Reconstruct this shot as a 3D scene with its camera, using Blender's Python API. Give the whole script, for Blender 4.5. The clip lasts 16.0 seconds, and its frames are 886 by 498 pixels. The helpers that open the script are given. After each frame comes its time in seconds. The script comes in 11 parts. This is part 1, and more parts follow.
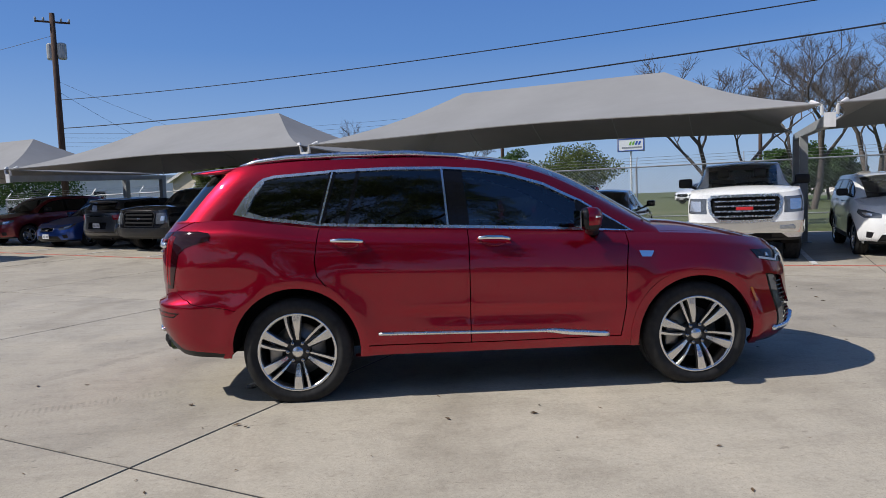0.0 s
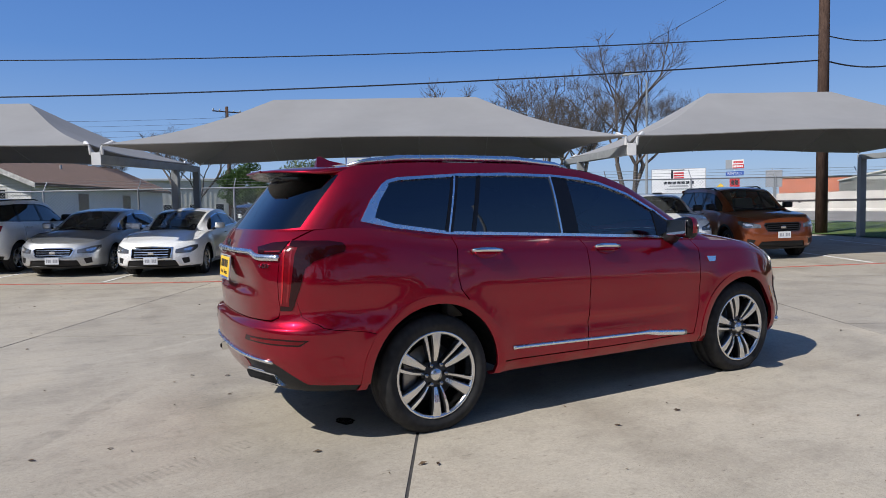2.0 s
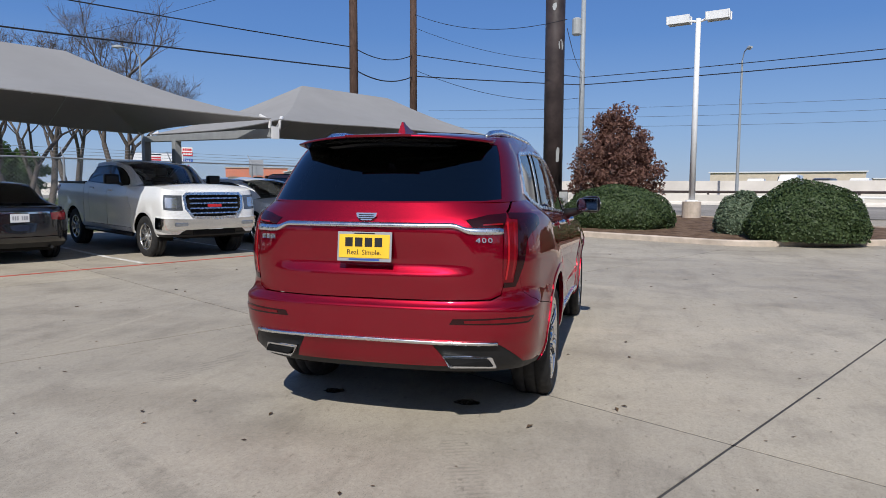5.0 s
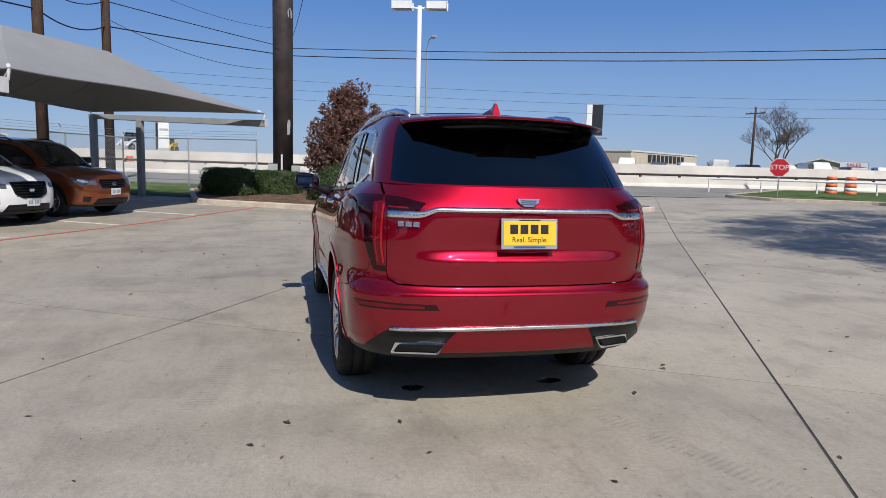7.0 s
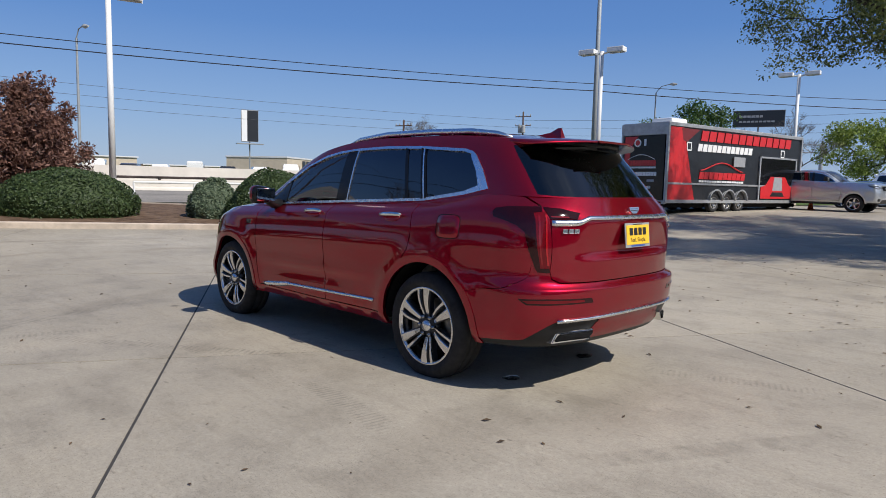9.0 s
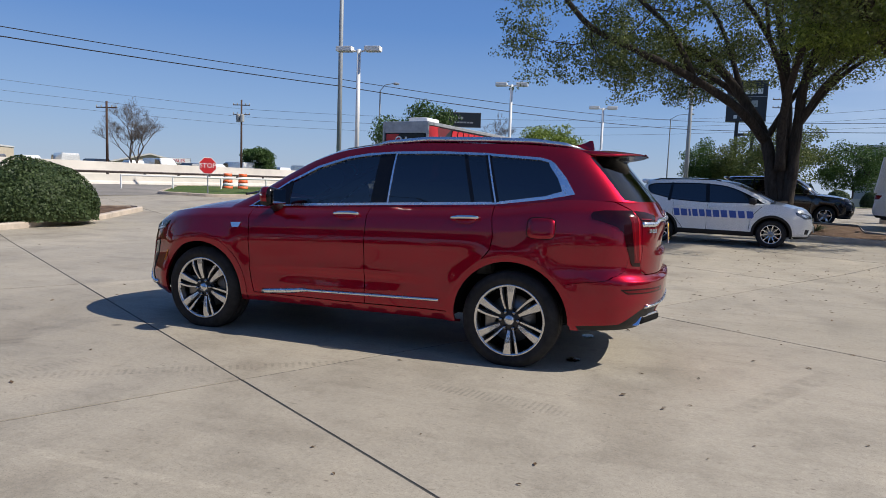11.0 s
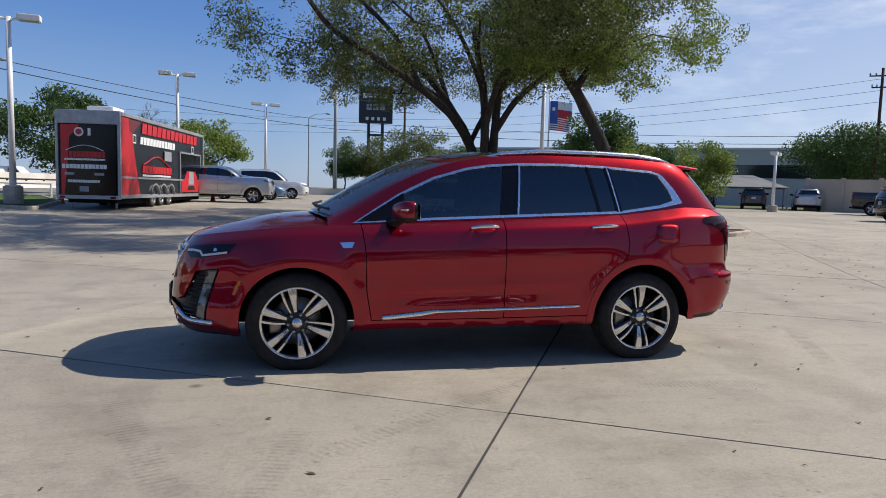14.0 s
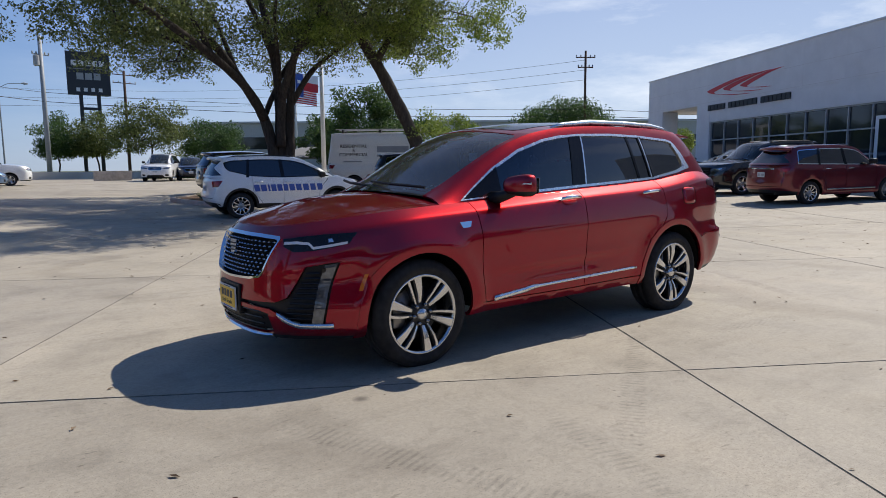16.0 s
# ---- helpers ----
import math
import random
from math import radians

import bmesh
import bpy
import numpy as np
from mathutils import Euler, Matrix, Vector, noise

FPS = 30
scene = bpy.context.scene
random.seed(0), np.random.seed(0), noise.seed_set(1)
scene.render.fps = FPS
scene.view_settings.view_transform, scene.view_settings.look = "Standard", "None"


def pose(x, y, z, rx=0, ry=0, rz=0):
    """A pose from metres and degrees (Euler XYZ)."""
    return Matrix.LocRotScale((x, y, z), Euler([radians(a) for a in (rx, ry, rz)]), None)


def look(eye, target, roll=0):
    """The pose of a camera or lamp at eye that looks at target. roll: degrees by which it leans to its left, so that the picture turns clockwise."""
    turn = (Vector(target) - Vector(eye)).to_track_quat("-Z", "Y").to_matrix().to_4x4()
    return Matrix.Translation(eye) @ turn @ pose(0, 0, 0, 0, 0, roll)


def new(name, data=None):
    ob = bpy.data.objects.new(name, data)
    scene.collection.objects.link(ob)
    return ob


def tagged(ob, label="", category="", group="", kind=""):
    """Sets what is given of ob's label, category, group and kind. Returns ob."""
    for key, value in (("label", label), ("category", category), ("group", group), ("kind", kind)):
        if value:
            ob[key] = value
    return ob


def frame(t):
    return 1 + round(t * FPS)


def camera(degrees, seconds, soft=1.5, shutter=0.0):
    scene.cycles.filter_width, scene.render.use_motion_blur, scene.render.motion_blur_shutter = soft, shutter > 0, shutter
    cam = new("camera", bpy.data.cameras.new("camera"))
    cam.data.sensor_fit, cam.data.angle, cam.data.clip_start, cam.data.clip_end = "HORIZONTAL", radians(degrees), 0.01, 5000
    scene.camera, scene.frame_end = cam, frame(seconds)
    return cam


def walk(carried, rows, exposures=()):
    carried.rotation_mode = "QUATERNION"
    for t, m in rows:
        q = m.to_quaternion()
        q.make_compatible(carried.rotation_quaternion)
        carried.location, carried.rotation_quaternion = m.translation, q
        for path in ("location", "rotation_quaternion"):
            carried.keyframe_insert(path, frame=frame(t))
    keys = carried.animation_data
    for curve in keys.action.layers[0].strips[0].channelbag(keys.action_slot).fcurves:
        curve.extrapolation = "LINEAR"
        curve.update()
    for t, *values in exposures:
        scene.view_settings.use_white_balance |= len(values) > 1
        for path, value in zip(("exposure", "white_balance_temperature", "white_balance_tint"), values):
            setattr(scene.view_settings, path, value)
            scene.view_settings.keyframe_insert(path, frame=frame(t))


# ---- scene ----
cam = camera(68.1, 16.0, 0.65)
PATH = [
    (0, (-0.594, -5.554, 1.396), (-0.502, -3.562, 1.248), -2.1),
    (0.5, (-1.31, -5.434, 1.406), (-0.929, -3.474, 1.297), -1.4),
    (1, (-2.031, -5.212, 1.41), (-1.487, -3.29, 1.311), -1.4),
    (1.5, (-2.722, -4.968, 1.416), (-1.918, -3.139, 1.321), -0.5),
    (2, (-3.336, -4.566, 1.419), (-2.389, -2.809, 1.293), -1.2),
    (2.5, (-3.917, -4.126, 1.429), (-2.711, -2.535, 1.297), -1.3),
    (3, (-4.446, -3.626, 1.4), (-3.073, -2.179, 1.258), -1.7),
    (3.5, (-4.938, -3.134, 1.401), (-3.414, -1.854, 1.207), -2.1),
    (4, (-5.337, -2.575, 1.393), (-3.702, -1.439, 1.201), -2.5),
    (4.5, (-5.685, -1.996, 1.377), (-3.85, -1.22, 1.21), -0.8),
    (5, (-5.912, -1.366, 1.372), (-3.99, -0.844, 1.191), 0.2),
    (5.2, (-5.982, -1.107, 1.38), (-4.044, -0.65, 1.19), 0.8),
    (7.3, (-5.757, 1.745, 1.399), (-3.865, 1.153, 1.139), 1.5),
    (7.5, (-5.69, 2.053, 1.372), (-3.819, 1.399, 1.103), 1.5),
    (8, (-5.48, 2.722, 1.388), (-3.703, 1.846, 1.116), 1.9),
    (8.2, (-5.372, 3.005, 1.381), (-3.658, 2.005, 1.132), 1.9),
    (10.3, (-3.449, 5.32, 1.379), (-2.452, 3.6, 1.158), 1.7),
    (10.5, (-3.217, 5.451, 1.384), (-2.276, 3.7, 1.165), 2.0),
    (11, (-2.615, 5.792, 1.398), (-1.946, 3.918, 1.197), 2.1),
    (11.5, (-1.953, 6.007, 1.396), (-1.483, 4.074, 1.193), 1.3),
    (12, (-1.261, 6.177, 1.396), (-1.017, 4.203, 1.187), 1.1),
    (12.5, (-0.572, 6.208, 1.413), (-0.536, 4.218, 1.216), 0.7),
    (13, (0.127, 6.226, 1.41), (-0.021, 4.24, 1.228), 0.8),
    (13.5, (0.806, 6.112, 1.411), (0.498, 4.143, 1.234), 1.0),
    (14, (1.504, 5.965, 1.397), (1.05, 4.025, 1.22), 1.6),
    (14.5, (2.175, 5.678, 1.39), (1.543, 3.789, 1.207), 1.6),
    (15, (2.863, 5.381, 1.388), (2.005, 3.583, 1.2), 0.9),
    (15.5, (3.449, 5.022, 1.38), (2.46, 3.297, 1.168), -0.2),
    (16, (3.981, 4.586, 1.366), (2.8, 2.991, 1.12), -0.5),
]
walk(cam, [(t, look(eye, target, roll)) for t, eye, target, roll in PATH],
     exposures=[(0.0, 0.02, 6250, 10), (0.8, 0.09, 6200, 10), (4.4, 0.08, 6200, 10), (5.0, -0.05, 6200, 10), (8.0, -0.03, 6300, 10), (10.3, 0.07, 6500, 10), (16.0, 0.09, 6550, 10)])

# ---- world and sun ----
SUN_ELEVATION = 46.0
SUN_AZIMUTH = 186.0          # the side from which the sun shines, counted from +x towards +y
world = bpy.data.worlds.new("sky")
scene.world = world
world.use_nodes = True
wn = world.node_tree
wn.nodes.clear()
w_out = wn.nodes.new("ShaderNodeOutputWorld")
w_bg = wn.nodes.new("ShaderNodeBackground")
w_sky = wn.nodes.new("ShaderNodeTexSky")
w_sky.sky_type = "NISHITA"
w_sky.sun_disc = False
w_sky.sun_elevation = radians(SUN_ELEVATION)
w_sky.sun_rotation = radians(90 - SUN_AZIMUTH)
w_sky.air_density = 1.0
w_sky.dust_density = 0.25
w_sky.ozone_density = 3.0
# thin high cloud, only where the frames show it: low and on the south side
w_tc = wn.nodes.new("ShaderNodeTexCoord")
w_map = wn.nodes.new("ShaderNodeMapping")
w_map.inputs["Scale"].default_value = (1.1, 1.6, 5.5)
w_noise = wn.nodes.new("ShaderNodeTexNoise")
w_noise.inputs["Scale"].default_value = 2.3
w_noise.inputs["Detail"].default_value = 7
w_noise.inputs["Roughness"].default_value = 0.62
w_ramp = wn.nodes.new("ShaderNodeValToRGB")
w_ramp.color_ramp.elements[0].position = 0.47
w_ramp.color_ramp.elements[0].color = (0.30, 0.30, 0.30, 1)
w_ramp.color_ramp.elements[1].position = 0.75
w_ramp.color_ramp.elements[1].color = (0.80, 0.80, 0.80, 1)
w_sep = wn.nodes.new("ShaderNodeSeparateXYZ")
w_dir = wn.nodes.new("ShaderNodeVectorMath")
w_dir.operation = "DOT_PRODUCT"
w_dir.inputs[1].default_value = (-0.93, -0.36, 0.10)
w_side = wn.nodes.new("ShaderNodeMapRange")
w_side.inputs["From Min"].default_value = 0.35
w_side.inputs["From Max"].default_value = 0.95
w_mul = wn.nodes.new("ShaderNodeMath")
w_mul.operation = "MULTIPLY"
w_mix = wn.nodes.new("ShaderNodeMixRGB")
w_mix.inputs["Color2"].default_value = (10.5, 11.0, 11.7, 1)
wn.links.new(w_tc.outputs["Generated"], w_map.inputs["Vector"])
wn.links.new(w_map.outputs["Vector"], w_noise.inputs["Vector"])
wn.links.new(w_noise.outputs["Fac"], w_ramp.inputs["Fac"])
wn.links.new(w_tc.outputs["Generated"], w_dir.inputs[0])
wn.links.new(w_dir.outputs["Value"], w_side.inputs["Value"])
wn.links.new(w_ramp.outputs["Color"], w_mul.inputs[0])
wn.links.new(w_side.outputs["Result"], w_mul.inputs[1])
wn.links.new(w_mul.outputs["Value"], w_mix.inputs["Fac"])
# the clear sky's own blue, deepening from the horizon upwards
w_up = wn.nodes.new("ShaderNodeSeparateXYZ")
w_blue = wn.nodes.new("ShaderNodeValToRGB")
w_blue.color_ramp.elements[0].position = 0.0
w_blue.color_ramp.elements[0].color = (0.34, 0.46, 0.66, 1)
w_blue.color_ramp.elements[1].position = 1.0
w_blue.color_ramp.elements[1].color = (0.035, 0.10, 0.27, 1)
for at, rgb in ((0.10, (0.235, 0.390, 0.69)), (0.22, (0.108, 0.258, 0.620)), (0.42, (0.052, 0.155, 0.50))):
    e = w_blue.color_ramp.elements.new(at)
    e.color = (*rgb, 1)
w_ten = wn.nodes.new("ShaderNodeVectorMath")
w_ten.operation = "SCALE"
w_ten.inputs["Scale"].default_value = 10.0
w_clear = wn.nodes.new("ShaderNodeMixRGB")
w_clear.inputs["Fac"].default_value = 0.80
wn.links.new(w_tc.outputs["Generated"], w_up.inputs["Vector"])
wn.links.new(w_up.outputs["Z"], w_blue.inputs["Fac"])
wn.links.new(w_blue.outputs["Color"], w_ten.inputs[0])
wn.links.new(w_sky.outputs["Color"], w_clear.inputs["Color1"])
wn.links.new(w_ten.outputs["Vector"], w_clear.inputs["Color2"])
wn.links.new(w_clear.outputs["Color"], w_mix.inputs["Color1"])
wn.links.new(w_mix.outputs["Color"], w_bg.inputs["Color"])
w_bg.inputs["Strength"].default_value = 0.095
wn.links.new(w_bg.outputs["Background"], w_out.inputs["Surface"])

sun_data = bpy.data.lights.new("sun", "SUN")
sun_data.energy = 4.7
sun_data.angle = radians(0.53)
sun_data.color = (1.0, 0.945, 0.87)
sun = new("sun", sun_data)
_az, _el = radians(SUN_AZIMUTH), radians(SUN_ELEVATION)
sun.matrix_world = look((60 * math.cos(_az) * math.cos(_el), 60 * math.sin(_az) * math.cos(_el), 60 * math.sin(_el)), (0, 0, 0))

# ---- materials ----


class Nodes:
    """A small builder of node materials."""

    def __init__(self, name):
        self.mat = bpy.data.materials.new(name)
        self.mat.use_nodes = True
        self.tree = self.mat.node_tree
        self.bsdf = self.tree.nodes["Principled BSDF"]
        self.out = self.tree.nodes["Material Output"]

    def node(self, kind, **values):
        n = self.tree.nodes.new(kind)
        for key, value in values.items():
            n.inputs[key].default_value = value
        return n

    def link(self, a, b):
        self.tree.links.new(a, b)

    def coords(self, scale=(1, 1, 1)):
        tc = self.node("ShaderNodeTexCoord")
        mp = self.node("ShaderNodeMapping", Scale=scale)
        self.link(tc.outputs["Object"], mp.inputs["Vector"])
        return mp.outputs["Vector"]

    def world_coords(self, scale=(1, 1, 1)):
        geo = self.node("ShaderNodeNewGeometry")
        mp = self.node("ShaderNodeMapping", Scale=scale)
        self.link(geo.outputs["Position"], mp.inputs["Vector"])
        return mp.outputs["Vector"]

    def noise(self, scale, detail=4.0, rough=0.55, vector=None):
        n = self.node("ShaderNodeTexNoise", Scale=scale, Detail=detail, Roughness=rough)
        if vector is not None:
            self.link(vector, n.inputs["Vector"])
        return n.outputs["Fac"]

    def ramp(self, fac, stops):
        r = self.node("ShaderNodeValToRGB")
        el = r.color_ramp.elements
        while len(el) < len(stops):
            el.new(0.5)
        for e, (pos, col) in zip(el, stops):
            e.position = pos
            e.color = (*col, 1) if len(col) == 3 else col
        self.link(fac, r.inputs["Fac"])
        return r.outputs["Color"]

    def mix(self, fac, a, b, kind="MIX"):
        m = self.node("ShaderNodeMixRGB")
        m.blend_type = kind
        for value, key in ((fac, "Fac"), (a, "Color1"), (b, "Color2")):
            if isinstance(value, (int, float)):
                m.inputs[key].default_value = value
            elif isinstance(value, tuple):
                m.inputs[key].default_value = (*value, 1) if len(value) == 3 else value
            else:
                self.link(value, m.inputs[key])
        return m.outputs["Color"]

    def bump(self, height, strength=0.3, distance=0.01):
        b = self.node("ShaderNodeBump", Strength=strength, Distance=distance)
        self.link(height, b.inputs["Height"])
        self.link(b.outputs["Normal"], self.bsdf.inputs["Normal"])

    def set(self, **values):
        for key, value in values.items():
            key = key.replace("_", " ")
            if hasattr(value, "is_linked"):
                self.link(value, self.bsdf.inputs[key])
            else:
                self.bsdf.inputs[key].default_value = (*value, 1) if isinstance(value, tuple) and len(value) == 3 else value
        return self


def plain(name, color, rough=0.5, metal=0.0, spec=0.5, coat=0.0, vary=0.12, scale=6.0, bump=0.0, tint=None):
    """A surface of one colour with faint dirt and grain."""
    m = Nodes(name)
    v = m.coords()
    dark = tuple(c * (1 - vary) for c in color)
    light = tint or tuple(min(1, c * (1 + vary * 0.7)) for c in color)
    n = m.noise(scale, 6, 0.6, v)
    m.set(Base_Color=m.ramp(n, [(0.3, dark), (0.7, light)]), Metallic=metal, Specular_IOR_Level=spec)
    if coat:
        m.set(Coat_Weight=coat, Coat_Roughness=0.03)
    rr = m.ramp(m.noise(scale * 3.1, 3, 0.5, v), [(0.3, (rough * 0.85,) * 3), (0.75, (min(1, rough * 1.2),) * 3)])
    m.set(Roughness=rr)
    if bump:
        m.bump(m.noise(scale * 14, 3, 0.6, v), bump, 0.004)
    return m.mat


def car_paint(name, color, flake=0.0, metal=0.0, rough=0.32, dust=0.05, edge=None):
    m = Nodes(name)
    v = m.coords()
    base = color
    if flake:
        n = m.noise(900.0, 0, 0.5, v)
        base = m.ramp(n, [(0.35, tuple(c * (1 - flake) for c in color)), (0.65, tuple(min(1, c * (1 + flake)) for c in color))])
    d = m.noise(2.2, 6, 0.65, v)
    fac = m.ramp(d, [(0.45, (0, 0, 0)), (0.8, (dust, dust, dust))])
    m.set(Base_Color=m.mix(fac, base, (0.45, 0.41, 0.36)), Metallic=metal, Roughness=rough, Specular_IOR_Level=0.5, Coat_Weight=1.0)
    cr = m.ramp(m.noise(5.0, 5, 0.6, v), [(0.4, (0.015,) * 3), (0.8, (0.05,) * 3)])
    m.set(Coat_Roughness=cr)
    if edge:
        # a candy coat stays deep in colour at grazing angles
        m.set(Specular_Tint=(*edge, 1))
    return m.mat


def tinted_glass(name, tint, gloss=0.02, dust=0.0):
    """Thin glass: it lets light straight through, dimmed by its tint, and mirrors by Fresnel's law; a film of dust may lie on it."""
    m = Nodes(name)
    m.tree.nodes.remove(m.bsdf)
    tr = m.node("ShaderNodeBsdfTransparent", Color=(*tint, 1))
    gl = m.node("ShaderNodeBsdfGlossy", Roughness=gloss, Color=(1, 1, 1, 1))
    fr = m.node("ShaderNodeFresnel", IOR=1.85)
    mx = m.node("ShaderNodeMixShader")
    m.link(fr.outputs["Fac"], mx.inputs["Fac"])
    if dust:
        df = m.node("ShaderNodeBsdfDiffuse", Color=(0.62, 0.66, 0.66, 1))
        film = m.node("ShaderNodeMixShader", Fac=dust)
        m.link(tr.outputs["BSDF"], film.inputs[1])
        m.link(df.outputs["BSDF"], film.inputs[2])
        m.link(film.outputs["Shader"], mx.inputs[1])
    else:
        m.link(tr.outputs["BSDF"], mx.inputs[1])
    m.link(gl.outputs["BSDF"], mx.inputs[2])
    m.link(mx.outputs["Shader"], m.out.inputs["Surface"])
    return m.mat


def concrete_material():
    m = Nodes("worn_lot_concrete")
    v = m.world_coords()
    rnd = m.node("ShaderNodeObjectInfo").outputs["Random"]
    big = m.noise(0.16, 5, 0.6, v)
    mid = m.noise(1.1, 7, 0.68, v)
    fine = m.noise(38.0, 5, 0.7, v)
    base = m.ramp(big, [(0.30, (0.335, 0.297, 0.232)), (0.72, (0.450, 0.405, 0.326))])
    slab = m.ramp(rnd, [(0.0, (0.90, 0.90, 0.91)), (1.0, (1.06, 1.05, 1.03))])
    base = m.mix(1.0, base, slab, "MULTIPLY")
    # brushed tyre sweeps and soft dark blotches
    stain = m.ramp(mid, [(0.36, (0.70, 0.69, 0.68)), (0.50, (1, 1, 1)), (0.70, (1.07, 1.06, 1.04))])
    base = m.mix(0.6, base, stain, "MULTIPLY")
    wv = m.world_coords((0.35, 2.2, 1))
    streak = m.ramp(m.noise(1.4, 8, 0.72, wv), [(0.34, (0.80, 0.79, 0.78)), (0.5, (1, 1, 1))])
    base = m.mix(0.55, base, streak, "MULTIPLY")
    grain = m.ramp(fine, [(0.25, (0.68, 0.68, 0.68)), (0.75, (1.22, 1.22, 1.22))])
    base = m.mix(0.6, base, grain, "MULTIPLY")
    blot = m.ramp(m.noise(7.5, 6, 0.72, v), [(0.34, (0.74, 0.73, 0.71)), (0.47, (1, 1, 1)), (0.72, (1.08, 1.07, 1.05))])
    base = m.mix(0.45, base, blot, "MULTIPLY")
    # faint curved tyre tracks
    ring = m.node("ShaderNodeTexWave", Scale=0.55, Distortion=5.0, Detail=3.0)
    m.link(m.world_coords((0.22, 0.5, 1)), ring.inputs["Vector"])
    track = m.ramp(ring.outputs["Fac"], [(0.0, (0.84, 0.83, 0.82)), (0.10, (1, 1, 1)), (0.94, (1, 1, 1)), (1.0, (1.09, 1.08, 1.07))])
    base = m.mix(m.ramp(m.noise(0.4, 3, 0.6, v), [(0.42, (0, 0, 0)), (0.6, (1, 1, 1))]), base, m.mix(1.0, base, track, "MULTIPLY"))
    speck = m.ramp(m.noise(130.0, 2, 0.5, v), [(0.30, (0.62, 0.61, 0.60)), (0.40, (1, 1, 1)), (0.72, (1.14, 1.13, 1.12))])
    base = m.mix(0.8, base, speck, "MULTIPLY")
    # short dark scuffs, all lying roughly one way, and shallow pits
    sv = m.world_coords((3.2, 9.0, 1))
    scuff = m.ramp(m.noise(2.6, 3, 0.62, sv), [(0.285, (0.62, 0.61, 0.60)), (0.345, (1, 1, 1))])
    base = m.mix(0.75, base, scuff, "MULTIPLY")
    pv = m.node("ShaderNodeTexVoronoi", Scale=7.5, Randomness=1.0)
    m.link(m.world_coords((1, 1.6, 1)), pv.inputs["Vector"])
    pit = m.ramp(pv.outputs["Distance"], [(0.06, (0.50, 0.48, 0.46)), (0.13, (1, 1, 1))])
    some = m.ramp(m.noise(1.9, 3, 0.6, v), [(0.50, (0, 0, 0)), (0.60, (0.8, 0.8, 0.8))])
    base = m.mix(some, base, m.mix(1.0, base, pit, "MULTIPLY"))
    # tread marks that tyres left, each a straight worn strip
    def strip(ax, ay, bx, by, wide, dark, tread):
        ln = math.hypot(bx - ax, by - ay)
        ux, uy = (bx - ax) / ln, (by - ay) / ln
        geo = m.node("ShaderNodeNewGeometry")
        out = []
        for vec, mid_, reach in (((ux, uy, 0), (ux * (ax + bx) + uy * (ay + by)) / 2, ln / 2), ((-uy, ux, 0), -uy * ax + ux * ay, wide / 2)):
            d = m.node("ShaderNodeVectorMath")
            d.operation = "DOT_PRODUCT"
            d.inputs[1].default_value = vec
            m.link(geo.outputs["Position"], d.inputs[0])
            e = m.node("ShaderNodeMath")
            e.operation = "SUBTRACT"
            e.inputs[1].default_value = mid_
            m.link(d.outputs["Value"], e.inputs[0])
            g = m.node("ShaderNodeMath")
            g.operation = "ABSOLUTE"
            m.link(e.outputs["Value"], g.inputs[0])
            h = m.node("ShaderNodeMath")
            h.operation = "DIVIDE"
            h.inputs[1].default_value = reach
            m.link(g.outputs["Value"], h.inputs[0])
            out.append((m.ramp(h.outputs["Value"], [(0.72, (1, 1, 1)), (1.0, (0, 0, 0))]), d.outputs["Value"]))
        mask = m.mix(1.0, out[0][0], out[1][0], "MULTIPLY")
        mask = m.mix(1.0, mask, m.ramp(m.noise(6.0, 4, 0.7, v), [(0.38, (0.1,) * 3), (0.6, (1,) * 3)]), "MULTIPLY")
        if tread:
            w = m.node("ShaderNodeMath")
            w.operation = "SINE"
            k = m.node("ShaderNodeMath")
            k.operation = "MULTIPLY"
            k.inputs[1].default_value = 2 * math.pi / tread
            m.link(out[0][1], k.inputs[0])
            m.link(k.outputs["Value"], w.inputs[0])
            mask = m.mix(1.0, mask, m.ramp(w.outputs["Value"], [(0.0, (0.15,) * 3), (0.5, (1,) * 3)]), "MULTIPLY")
        return m.mix(mask, base, m.mix(1.0, base, (dark, dark, dark), "MULTIPLY"))
    for line in ((2.72, 1.15, 1.98, 3.1, 0.20, 0.74, 0.045), (1.55, 2.75, -0.5, 1.25, 0.16, 0.74, 0.05), (-1.0, 1.62, -2.2, 1.80, 0.20, 0.72, 0.04), (-3.0, 1.4, -3.85, -0.1, 0.18, 0.80, 0.0),
                 (1.40, 2.05, 1.75, 3.4, 0.17, 0.78, 0.045), (-2.05, 3.25, -3.2, 2.65, 0.10, 1.16, 0.0), (0.9, 3.55, -1.3, 3.45, 0.07, 1.14, 0.0), (-2.4, -0.45, -3.6, -0.95, 0.18, 0.78, 0.04)):
        base = strip(*line)
    # small oil drops
    vor = m.node("ShaderNodeTexVoronoi", Scale=0.9, Randomness=1.0)
    m.link(v, vor.inputs["Vector"])
    drop = m.ramp(vor.outputs["Distance"], [(0.02, (1, 1, 1)), (0.055, (0, 0, 0))])
    few = m.ramp(m.noise(0.55, 2, 0.5, v), [(0.52, (0, 0, 0)), (0.58, (0.8, 0.8, 0.8))])
    mask = m.mix(1.0, drop, few, "MULTIPLY")
    base = m.mix(mask, base, (0.10, 0.085, 0.07))
    m.set(Base_Color=base, Roughness=m.ramp(mid, [(0.3, (0.62,) * 3), (0.7, (0.86,) * 3)]), Specular_IOR_Level=0.35)
